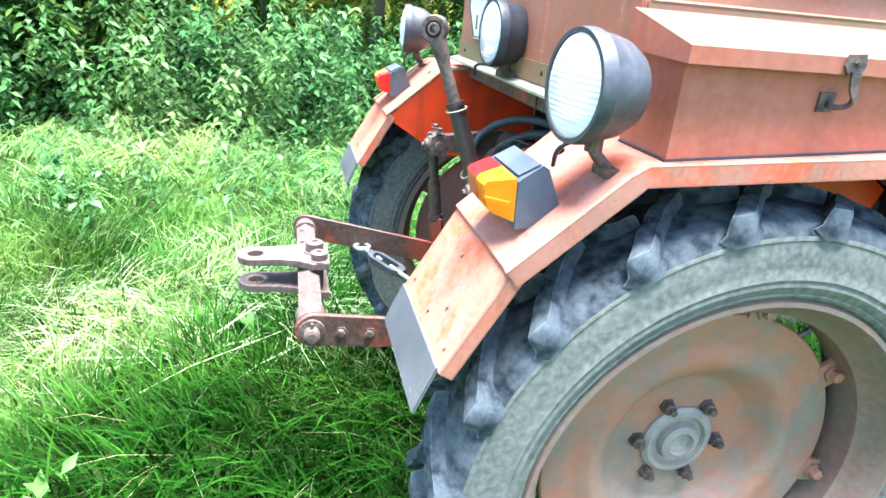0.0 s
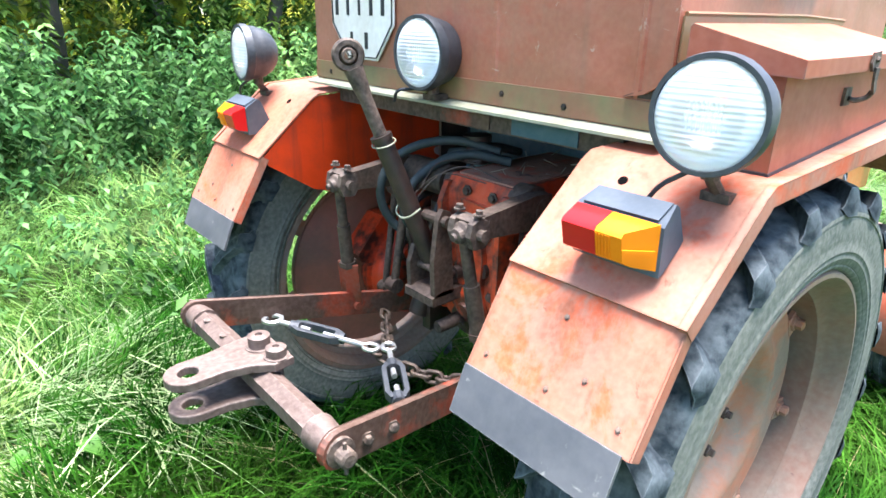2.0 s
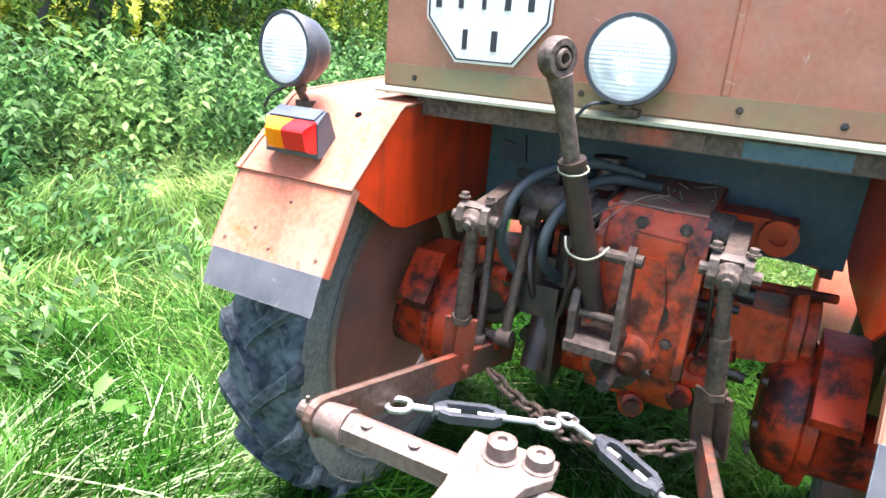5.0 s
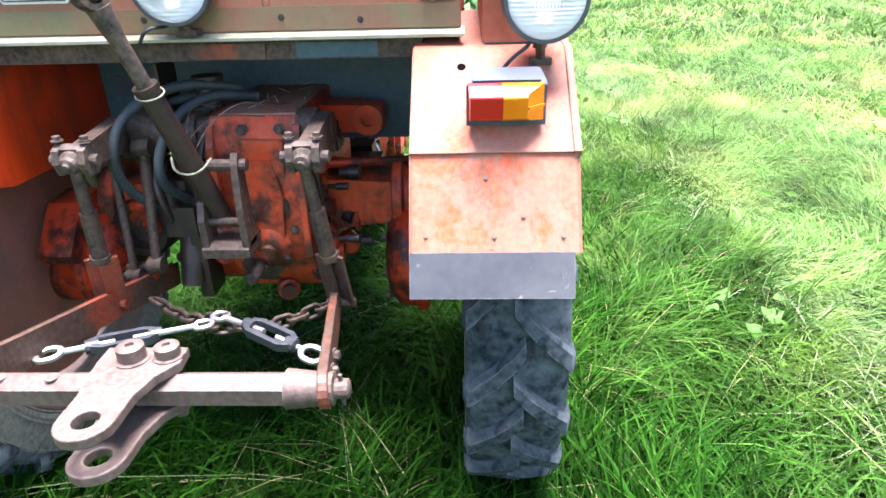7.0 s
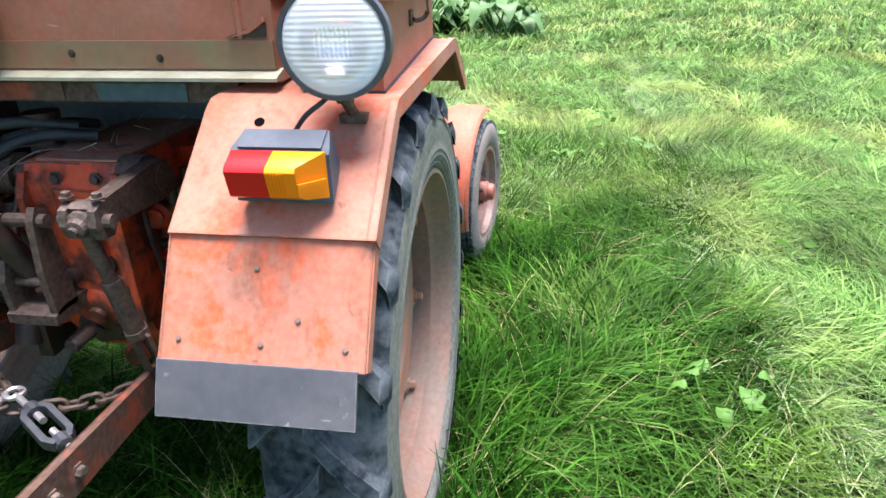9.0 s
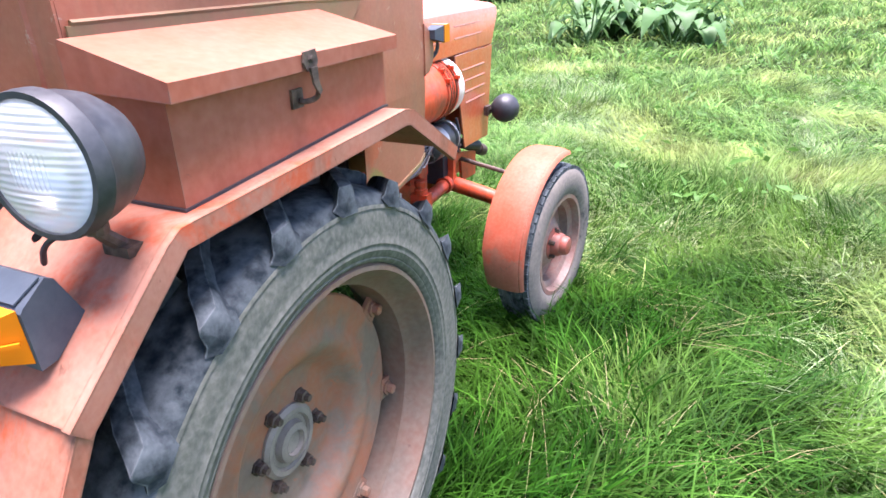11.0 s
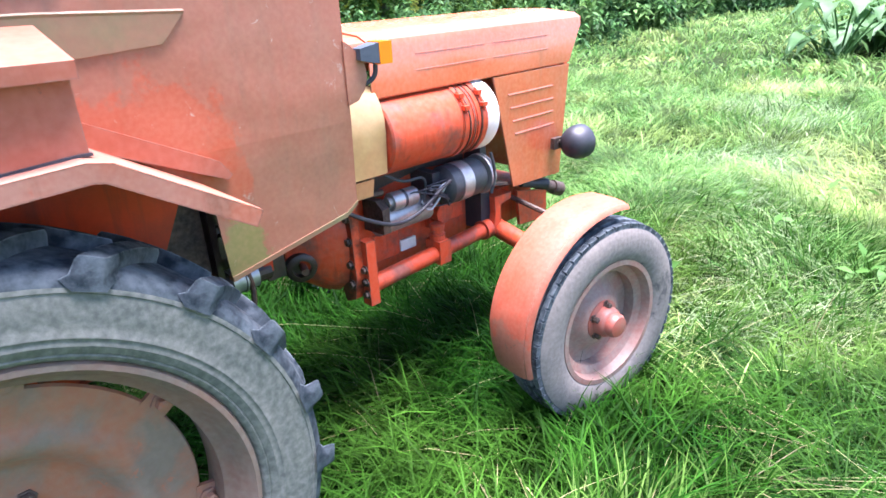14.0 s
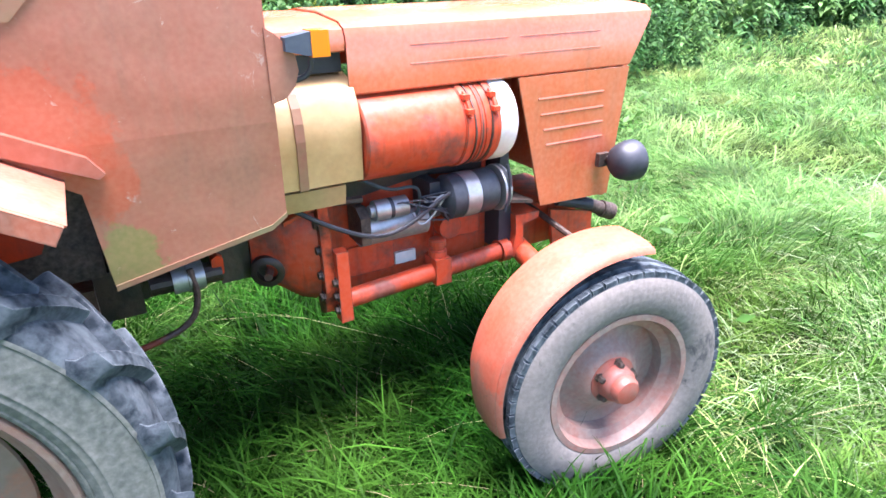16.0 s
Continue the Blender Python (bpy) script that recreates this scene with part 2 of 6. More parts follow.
cab_paint = mat("brownish_red_cab_paint", (0.345, 0.110, 0.062), 0.42, var=(0.30, 0.135, 0.078), scale=3.0, amount=0.9, fine=90, bump=0.05, dust=(0.34, 0.17, 0.105), dust_amount=0.2, third=(0.36, 0.09, 0.044), third_scale=1.3, third_mid=0.56, streak=(0.20, 0.115, 0.07), streak_amount=0.4, zones=(((0.42, -0.575, 1.215), 0.155, (0.44, 0.085, 0.034), 0.7), ((0.57, -0.562, 1.13), 0.07, (0.44, 0.085, 0.034), 0.7), ((0.60, -0.522, 0.955), 0.075, (0.165, 0.19, 0.05), 0.75)), chips=(0.42, 0.28, 0.21), chip_mid=0.635, dent=0.5)
cab_olive = mat("worn_olive_brown_paint", (0.25, 0.105, 0.06), 0.5, var=(0.18, 0.165, 0.075), scale=4.0, amount=0.9, fine=60, bump=0.1)
olive_band = mat("olive_paint_band", (0.21, 0.145, 0.066), 0.5, var=(0.29, 0.125, 0.07), scale=5, amount=0.85, fine=60, bump=0.1)
box_paint = mat("toolbox_red_paint", (0.37, 0.098, 0.052), 0.5, spec=0.2, var=(0.32, 0.115, 0.072), scale=3, amount=0.9, fine=60, bump=0.04, dust=(0.44, 0.26, 0.21), dust_amount=0.08, streak=(0.27, 0.085, 0.05), streak_amount=0.45, chips=(0.22, 0.09, 0.06), chip_mid=0.66, edge=(0.24, 0.12, 0.085), edge_width=0.005, dent=0.35)
cream = mat("cream_edge_paint", (0.36, 0.36, 0.26), 0.55, var=(0.24, 0.23, 0.14), scale=7, amount=0.8, fine=60)
blue_paint = mat("dark_teal_blue_paint", (0.024, 0.080, 0.105), 0.55, var=(0.05, 0.10, 0.115), scale=5, amount=0.7, fine=50, dust=(0.14, 0.16, 0.16), dust_amount=0.2)
rubber = mat("dusty_tyre_rubber", (0.086, 0.096, 0.080), 0.75, var=(0.134, 0.137, 0.110), scale=5, amount=0.85, fine=70, bump=0.35, dust=(0.25, 0.24, 0.21), dust_amount=0.45, spec=0.25, streak=(0.075, 0.078, 0.07), streak_amount=0.3)
tread_rubber = mat("dusty_tread_rubber", (0.011, 0.018, 0.023), 0.8, var=(0.112, 0.134, 0.140), scale=14, amount=0.85, fine=40, bump=0.6, sharp=0.10, mid=0.54, dust=(0.120, 0.135, 0.145), dust_amount=0.45, spec=0.2, edge=(0.17, 0.185, 0.19), edge_width=0.005)
carcass_rubber = mat("dust_filled_tread", (0.011, 0.018, 0.023), 0.85, var=(0.108, 0.128, 0.134), scale=11, amount=0.9, fine=45, bump=0.5, sharp=0.10, mid=0.53, dust=(0.13, 0.145, 0.15), dust_amount=0.4, spec=0.2)
flap_rubber = mat("grey_rubber_flap", (0.055, 0.058, 0.066), 0.45, var=(0.10, 0.10, 0.105), scale=6, amount=0.8, fine=60, bump=0.06, third=(0.24, 0.235, 0.215), third_scale=15.0, third_mid=0.63, edge=(0.20, 0.20, 0.19), edge_width=0.003, dent=0.3)
rim_paint = mat("dusty_rim_paint", (0.205, 0.108, 0.072), 0.6, var=(0.155, 0.122, 0.092), scale=6, amount=0.9, fine=60, bump=0.2, dust=(0.21, 0.17, 0.135), dust_amount=0.4, chips=(0.12, 0.06, 0.04), chip_mid=0.64, edge=(0.12, 0.07, 0.05), edge_width=0.004)
disc_paint = mat("dusty_orange_disc_paint", (0.37, 0.135, 0.068), 0.6, var=(0.205, 0.152, 0.108), scale=6, amount=0.95, fine=50, bump=0.25, dust=(0.24, 0.19, 0.145), dust_amount=0.3, sharp=0.09, mid=0.50, chips=(0.42, 0.13, 0.06), chip_mid=0.62)
hub_dust = mat("grey_dusty_hub", (0.31, 0.26, 0.21), 0.6, var=(0.19, 0.165, 0.14), scale=14, amount=0.8, fine=80, bump=0.25, edge=(0.12, 0.09, 0.07), edge_width=0.004)
inner_rim = mat("brick_red_inner_wheel", (0.36, 0.125, 0.085), 0.55, var=(0.22, 0.11, 0.08), scale=8, amount=0.8, fine=50, bump=0.2)
front_paint = mat("red_orange_front_mudguard_paint", (0.44, 0.078, 0.036), 0.6, spec=0.25, var=(0.37, 0.118, 0.072), scale=4, amount=0.9, fine=80, bump=0.05, dust=(0.36, 0.22, 0.16), dust_amount=0.1, streak=(0.26, 0.09, 0.05), streak_amount=0.5, zones=(((-0.37, 0.0, -0.03), 0.13, (0.24, 0.125, 0.085), 0.6),), chips=(0.20, 0.10, 0.065), chip_mid=0.63, edge=(0.30, 0.15, 0.10), edge_width=0.006, dent=0.4)
front_rim = mat("dusty_brown_red_front_rim", (0.30, 0.135, 0.10), 0.55, var=(0.23, 0.18, 0.145), scale=9, amount=0.9, fine=60, bump=0.2, dust=(0.31, 0.25, 0.205), dust_amount=0.4)
front_rubber = mat("brownish_dusty_front_tyre", (0.15, 0.135, 0.12), 0.75, var=(0.22, 0.19, 0.16), scale=6, amount=0.85, fine=70, bump=0.35, dust=(0.26, 0.225, 0.195), dust_amount=0.45, spec=0.3, third=(0.05, 0.05, 0.05), third_scale=5, third_mid=0.60)
cap_paint = mat("dull_red_hub_paint", (0.36, 0.085, 0.055), 0.5, var=(0.22, 0.12, 0.09), scale=20, amount=0.8, fine=80, bump=0.2)
rust = mat("rusty_iron", (0.085, 0.052, 0.036), 0.6, metal=0.3, var=(0.030, 0.022, 0.018), scale=14, amount=0.9, fine=90, bump=0.4, dust=(0.22, 0.165, 0.125), dust_amount=0.3)
rust_red = mat("rust_and_red_paint", (0.075, 0.040, 0.028), 0.5, metal=0.2, var=(0.36, 0.05, 0.016), scale=6, amount=0.85, fine=80, bump=0.35, mid=0.57, sharp=0.06, dust=(0.20, 0.14, 0.11), dust_amount=0.3)
bare = mat("dusty_bare_steel", (0.100, 0.068, 0.056), 0.55, metal=0.1, var=(0.075, 0.046, 0.036), scale=13, amount=0.85, fine=80, bump=0.4, sharp=0.10, mid=0.53, dust=(0.19, 0.145, 0.12), dust_amount=0.35, edge=(0.20, 0.155, 0.13), edge_width=0.004)
forged = mat("dusty_forged_iron", (0.092, 0.062, 0.045), 0.65, metal=0.1, var=(0.030, 0.019, 0.015), scale=26, amount=0.95, fine=90, bump=0.5, sharp=0.07, mid=0.50, dust=(0.21, 0.165, 0.13), dust_amount=0.35)
steel = mat("bright_galvanised_steel", (0.46, 0.46, 0.45), 0.42, metal=0.7, var=(0.26, 0.26, 0.26), scale=20, amount=0.6, fine=90, bump=0.1)
grime = mat("oily_black_grime", (0.014, 0.012, 0.011), 0.42, var=(0.055, 0.030, 0.022), scale=12, amount=0.8, fine=60, bump=0.5)
hose = mat("weathered_rubber_hose", (0.018, 0.028, 0.031), 0.6, var=(0.044, 0.058, 0.060), scale=20, amount=0.8, fine=90, bump=0.2)
lamp_grey = mat("dull_blue_grey_cover", (0.056, 0.070, 0.088), 0.6, spec=0.22, var=(0.088, 0.102, 0.118), scale=12, amount=0.8, fine=70, bump=0.08)
black = mat("black_plastic", (0.018, 0.021, 0.028), 0.5, var=(0.05, 0.05, 0.055), scale=9, amount=0.7, fine=70, bump=0.08)
lamp_black = mat("satin_black_lamp_housing", (0.022, 0.025, 0.031), 0.48, var=(0.045, 0.05, 0.058), scale=7, amount=0.8, fine=80, bump=0.05, dust=(0.14, 0.145, 0.15), dust_amount=0.12)
bronze = mat("tan_lacquered_sheet", (0.52, 0.36, 0.17), 0.35, metal=0.3, var=(0.42, 0.26, 0.11), scale=6, amount=0.8, fine=60, bump=0.05, dent=0.7)
white_paint = mat("white_paint", (0.78, 0.76, 0.70), 0.4, var=(0.62, 0.56, 0.48), scale=7, amount=0.6, fine=60, bump=0.03)
hole_black = mat("bolt_hole_black", (0.004, 0.004, 0.004), 0.95, spec=0.02, bump=0)
plate_black = mat("number_plate_black", (0.02, 0.02, 0.022), 0.5, bump=0)
soil = mat("turf_soil", (0.018, 0.030, 0.008), 0.95, spec=0.05, var=(0.034, 0.055, 0.014), scale=0.8, amount=0.9, fine=25, bump=0.6)
bark = mat("grey_brown_bark", (0.10, 0.08, 0.06), 0.85, var=(0.06, 0.07, 0.04), scale=5, amount=0.8, fine=30, bump=0.8)
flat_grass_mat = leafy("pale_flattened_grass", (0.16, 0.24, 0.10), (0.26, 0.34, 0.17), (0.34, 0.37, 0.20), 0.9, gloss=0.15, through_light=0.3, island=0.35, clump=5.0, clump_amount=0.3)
# the tractor's shade is put into this darker green, used beside and beneath it
shade_grass_mat = leafy("shade_tinted_meadow_grass", (0.006, 0.034, 0.003), (0.023, 0.086, 0.007), (0.045, 0.112, 0.012), 1.3, gloss=0.03, through_light=0.25, island=0.45, clump=5.5, clump_amount=0.45)
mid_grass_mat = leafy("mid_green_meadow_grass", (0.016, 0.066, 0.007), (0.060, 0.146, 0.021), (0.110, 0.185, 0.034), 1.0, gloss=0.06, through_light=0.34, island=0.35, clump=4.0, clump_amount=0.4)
# sunlight on the open meadow is put into these paler, yellower greens
far_grass_mat = leafy("sun_painted_pale_grass", (0.057, 0.148, 0.034), (0.19, 0.31, 0.084), (0.37, 0.43, 0.14), 0.6, gloss=0.12, through_light=0.40, island=0.35, clump=2.6, clump_amount=0.5)
straw_mat = leafy("dry_grass_stalks", (0.20, 0.22, 0.09), (0.30, 0.28, 0.13), (0.20, 0.15, 0.07), 1.5, gloss=0.2, through_light=0.25, island=0.3)
# sunlight is put into this bright yellow; the crowns shade these leaves
sun_painted_mat = leafy("yellow_sun_painted_foliage", (0.38, 0.46, 0.06), (0.62, 0.64, 0.11), (0.75, 0.72, 0.18), 0.8, gloss=0.3, through_light=0.5, island=0.5)
nettle_mat = leafy("nettle_leaves", (0.025, 0.082, 0.022), (0.104, 0.222, 0.066), (0.19, 0.31, 0.085), 0.7, gloss=0.08, through_light=0.38, island=0.55, clump=2.2, clump_amount=0.4)
tree_mat = leafy("tree_leaves", (0.022, 0.060, 0.012), (0.075, 0.16, 0.026), (0.20, 0.28, 0.05), 0.6, gloss=0.06, through_light=0.45, island=0.5)
weed_mat = leafy("broad_weed_leaves", (0.055, 0.15, 0.022), (0.10, 0.22, 0.045), (0.12, 0.24, 0.05), 1.2, gloss=0.2, through_light=0.35)


def plastic(name, col, rough=0.2, sub=0.0, trans=0.0):
    m = bpy.data.materials.new(name)
    m.use_nodes = True
    n, l = m.node_tree.nodes, m.node_tree.links
    p = n["Principled BSDF"]
    p.inputs["Base Color"].default_value = (*col, 1)
    p.inputs["Roughness"].default_value = rough
    p.inputs["Transmission Weight"].default_value = trans
    w = n.new("ShaderNodeTexNoise")
    w.inputs["Scale"].default_value = 40
    co = n.new("ShaderNodeTexCoord")
    l.new(co.outputs["Object"], w.inputs["Vector"])
    b = n.new("ShaderNodeBump")
    b.inputs["Strength"].default_value, b.inputs["Distance"].default_value = 0.1, 0.002
    l.new(w.outputs[0], b.inputs["Height"])
    l.new(b.outputs[0], p.inputs["Normal"])
    return m


red_lens = plastic("red_lens_plastic", (0.50, 0.012, 0.012))
amber_lens = plastic("amber_lens_plastic", (0.80, 0.22, 0.006))
lens_glass = plastic("lamp_lens_glass", (0.97, 0.97, 0.97), 0.22, trans=0.55)
wave = lens_glass.node_tree.nodes.new("ShaderNodeTexWave")
wave.bands_direction = "Z"
wave.inputs["Scale"].default_value, wave.inputs["Distortion"].default_value = 38, 0.4
for node in lens_glass.node_tree.nodes:
    if node.type == "BUMP":
        lens_glass.node_tree.links.new(wave.outputs["Color"], node.inputs["Height"])
        node.inputs["Strength"].default_value = 0.25
    if node.type == "TEX_COORD":
        lens_glass.node_tree.links.new(node.outputs["Object"], wave.inputs["Vector"])
reflector = mat("lamp_reflector", (0.88, 0.9, 0.9), 0.12, metal=1.0, var=(0.8, 0.8, 0.8), bump=0)


# ---- shaping ----
def part(name, bm, material, parent=None, label="", smooth=False, bevel=0.0, edges=None):
    """Links a bmesh as one mesh object under a thing or a part."""
    if bevel:
        sharp = [e for e in bm.edges if len(e.link_faces) == 2 and e.calc_face_angle(0) > 0.5]
        bmesh.ops.bevel(bm, geom=sharp, offset=bevel, segments=2, affect="EDGES", profile=0.5, clamp_overlap=True)
    bmesh.ops.recalc_face_normals(bm, faces=bm.faces[:])
    me = bpy.data.meshes.new(name)
    bm.to_mesh(me)
    bm.free()
    me.materials.append(material)
    if smooth:
        for f in me.polygons:
            f.use_smooth = True
        me.set_sharp_from_angle(angle=radians(38))
    ob = new(name, me)
    ob.parent = parent
    if label:
        ob["label"] = label
    return ob


def B():
    return bmesh.new()


def box(bm, x0, x1, y0, y1, z0, z1, m=None):
    vs = [bm.verts.new(v) for v in ((x0, y0, z0), (x1, y0, z0), (x1, y1, z0), (x0, y1, z0), (x0, y0, z1), (x1, y0, z1), (x1, y1, z1), (x0, y1, z1))]
    for f in ((3, 2, 1, 0), (4, 5, 6, 7), (0, 1, 5, 4), (1, 2, 6, 5), (2, 3, 7, 6), (3, 0, 4, 7)):
        bm.faces.new([vs[i] for i in f])
    if m:
        bmesh.ops.transform(bm, matrix=m, verts=vs)
    return vs


def frame_of(d):
    d = Vector(d).normalized()
    u = d.orthogonal().normalized() if abs(d.z) > 0.95 else d.cross(Vector((0, 0, 1))).normalized()
    return d, u, d.cross(u)


def lathe(bm, centre, axis, profile, seg=32, caps=True):
    """Turns (radius, height) pairs round an axis."""
    d, u, w = frame_of(axis)
    c = Vector(centre)
    rings = []
    for r, h in profile:
        if r < 1e-5:
            rings.append([bm.verts.new(c + d * h)])
        else:
            rings.append([bm.verts.new(c + d * h + (u * math.cos(a) + w * math.sin(a)) * r) for a in (2 * math.pi * i / seg for i in range(seg))])
    for a, b in zip(rings, rings[1:]):
        for i in range(seg):
            j = (i + 1) % seg
            if len(a) == 1 and len(b) == 1:
                continue
            if len(a) == 1:
                bm.faces.new((a[0], b[i], b[j]))
            elif len(b) == 1:
                bm.faces.new((a[i], b[0], a[j]))
            else:
                bm.faces.new((a[i], b[i], b[j], a[j]))
    if caps:
        for r in (rings[0], rings[-1]):
            if len(r) > 2:
                bm.faces.new(r)
    return bm


def cyl(bm, p0, p1, r0, r1=None, seg=16):
    p0, p1 = Vector(p0), Vector(p1)
    return lathe(bm, p0, p1 - p0, [(r0, 0), (r0 if r1 is None else r1, (p1 - p0).length)], seg)


def tube(bm, pts, r, seg=8, smooth=3):
    """A pipe along a smooth line through the points."""
    pts = [Vector(p) for p in pts]
    for _ in range(smooth):
        if len(pts) < 3:
            break
        new_pts = [pts[0]]
        for a, b in zip(pts, pts[1:]):
            new_pts += [a.lerp(b, 0.25), a.lerp(b, 0.75)]
        pts = new_pts + [pts[-1]]
    rings, u = [], None
    for i, p in enumerate(pts):
        d = (pts[min(i + 1, len(pts) - 1)] - pts[max(i - 1, 0)]).normalized()
        u = d.orthogonal().normalized() if u is None else (u - d * u.dot(d)).normalized()
        w = d.cross(u)
        rings.append([bm.verts.new(p + (u * math.cos(a) + w * math.sin(a)) * r) for a in (2 * math.pi * k / seg for k in range(seg))])
    for a, b in zip(rings, rings[1:]):
        for i in range(seg):
            j = (i + 1) % seg
            bm.faces.new((a[i], b[i], b[j], a[j]))
    bm.faces.new(rings[0]), bm.faces.new(rings[-1])
    return bm


def prism(bm, pts, axis, a, b):
    """A flat outline, given in the two other axes in order, carried from a to b along an axis."""
    def at(p, v):
        return {"x": (v, p[0], p[1]), "y": (p[0], v, p[1]), "z": (p[0], p[1], v)}[axis]
    lo, hi = [bm.verts.new(at(p, a)) for p in pts], [bm.verts.new(at(p, b)) for p in pts]
    bm.faces.new(lo), bm.faces.new(hi[::-1])
    for i in range(len(pts)):
        j = (i + 1) % len(pts)
        bm.faces.new((lo[i], lo[j], hi[j], hi[i]))
    return lo + hi


def sheet(bm, line, y0, y1, thick):
    """A bent sheet: an open line in x and z, across y, thickened downwards."""
    n = len(line)
    under = []
    for i, p in enumerate(line):
        a, b = Vector(line[max(i - 1, 0)]), Vector(line[min(i + 1, n - 1)])
        d = (b - a).normalized()
        under.append((p[0] + d.y * thick, p[1] - d.x * thick))
    return prism(bm, list(line) + under[::-1], "y", y0, y1)


def bolt(bm, p, axis, r=0.012, h=0.01):
    lathe(bm, p, axis, [(r * 1.5, 0), (r * 1.5, h * 0.3), (r, h * 0.3), (r, h), (r * 0.6, h * 1.1)], 6)


def disc_ring(bm, centre, axis, r0, r1, h, seg=24):
    lathe(bm, centre, axis, [(r0, 0), (r1, 0), (r1, h), (r0, h), (r0, 0)], seg, caps=False)


tractor = tagged(new("tractor"), "old orange-red farm tractor with brown-red cab standing in tall grass", "tractor")


# ---- tractor: rear wheels ----
def rear_wheel(centre):
    """Axle along y, the outer face towards -y. Rim with its tyre, lugs, disc, hub and nuts."""
    bm = B()
    W = 0.83
    R = [(0.420, -0.124), (0.430, -0.123), (0.434, -0.112), (0.428, -0.104), (0.412, -0.098), (0.404, -0.06), (0.388, -0.045), (0.384, 0.045), (0.404, 0.06), (0.412, 0.098), (0.440, 0.112), (0.436, 0.126), (0.418, 0.128),
         (0.405, 0.10), (0.396, 0.062), (0.378, 0.048), (0.376, -0.048), (0.396, -0.066), (0.406, -0.10), (0.420, -0.124)]
    lathe(bm, (0, 0, 0), (0, 1, 0), [(r, h * W) for r, h in R], 72, caps=False)
    rim = part("rear_wheel", bm, rim_paint, tractor, "dusty rusty-orange steel rim with worn agricultural tyre", smooth=True)
    bm = B()
    T = [(0.424, -0.108), (0.4345, -0.113), (0.4365, -0.119), (0.440, -0.1255), (0.446, -0.129), (0.449, -0.127), (0.452, -0.131), (0.462, -0.1335), (0.464, -0.1355), (0.468, -0.1355), (0.470, -0.1345), (0.476, -0.1355), (0.478, -0.1375), (0.481, -0.1375), (0.483, -0.136), (0.505, -0.138), (0.535, -0.137), (0.550, -0.134), (0.552, -0.1365), (0.560, -0.1355), (0.566, -0.132), (0.579, -0.122), (0.588, -0.100), (0.592, -0.06), (0.594, 0.0)]
    T = [(r, h * W) for r, h in T]
    T = T + [(r, -h) for r, h in T[-2::-1]]
    lathe(bm, (0, 0, 0), (0, 1, 0), T, 96, caps=False)
    tyre = part("tyre", bm, rubber, rim, "dusty black agricultural tyre", smooth=True)
    tyre.data.materials.append(carcass_rubber)
    for f in tyre.data.polygons:
        if math.hypot(f.center.x, f.center.z) > 0.558:
            f.material_index = 1
    # one lug for each side, shared by all: a slanted bar with a blunt, faceted outer end
    n = 20
    meshes = []
    for side in (-1, 1):
        bm = B()
        ring = []
        for k in range(10):
            f = min(k, 8) / 8
            y = side * W * (-0.014 + f * 0.146 + (0.011 if k == 9 else 0))
            a = -(f ** 0.85) * 0.215
            top = 0.623 - 0.012 * f * f - (0.022 if k == 9 else 0)
            base = 0.584 - 0.012 * f ** 3 - (0.016 if k == 9 else 0)
            w = (0.0215 + 0.003 * f) * (0.62 if k == 9 else 1)
            wob = 0.0016 * math.sin(k * 2.3 + side)
            q = []
            for off, r in ((-w * 1.75, base), (-w * 1.22, base + 0.008), (-w * 1.03, top - 0.007), (-w * 0.84, top), (w * 0.84, top - 0.002), (w * 1.03, top - 0.009), (w * 1.18, base + 0.008), (w * 1.6, base)):
                ang = a + (off + wob) / r
                q.append(bm.verts.new((math.sin(ang) * r, y, math.cos(ang) * r)))
            ring.append(q)
        for a, b in zip(ring, ring[1:]):
            for i in range(7):
                bm.faces.new((a[i], b[i], b[i + 1], a[i + 1]))
        bm.faces.new(ring[0]), bm.faces.new(ring[-1])
        bmesh.ops.recalc_face_normals(bm, faces=bm.faces[:])
        me = bpy.data.meshes.new("tread_lug")
        bm.to_mesh(me)
        bm.free()
        me.materials.append(tread_rubber)
        for f in me.polygons:
            f.use_smooth = True
        me.set_sharp_from_angle(angle=radians(50))
        meshes.append(me)
    for i in range(n):
        for k in (0, 1):
            ob = new("tread_lug", meshes[k])
            ob.parent = rim
            ob.matrix_basis = Matrix.Rotation(2 * math.pi * (i + 0.5 * k) / n + 0.008 * math.sin(i * 2.7 + k), 4, "Y")
    # dished disc with ears that reach the rim
    bm = B()
    lathe(bm, (0, 0, 0), (0, 1, 0), [(0.075, 0.060), (0.160, 0.060), (0.178, 0.054), (0.205, 0.020), (0.225, 0.006), (0.245, 0.002), (0.262, 0.010), (0.285, 0.012), (0.320, 0.008), (0.343, 0.010), (0.347, 0.016), (0.340, 0.020), (0.27, 0.020), (0.235, 0.014), (0.19, 0.058), (0.17, 0.066), (0.075, 0.068), (0.075, 0.060)], 72, caps=False)
    part("wheel_disc", bm, disc_paint, rim, "dished steel disc with worn orange paint and grey dust", smooth=True)
    bm = B()
    lathe(bm, (0, 0.066, 0), (0, 1, 0), [(0.05, 0), (0.20, -0.004), (0.34, -0.042), (0.34, -0.036), (0.21, 0.010), (0.05, 0.012)], 48, caps=True)
    liner = part("inner_disc", bm, inner_rim, rim, "brick-red inner side of the wheel", smooth=True)
    for i in range(8):
        a = 2 * math.pi * (i + 0.3) / 8
        bm = B()
        m = Matrix.Rotation(a, 4, "Y")
        box(bm, 0.335, 0.386, 0.008, 0.018, -0.03, 0.03, m)
        bolt(bm, m @ Vector((0.362, 0.008, 0)), (0, -1, 0), 0.014, 0.022)
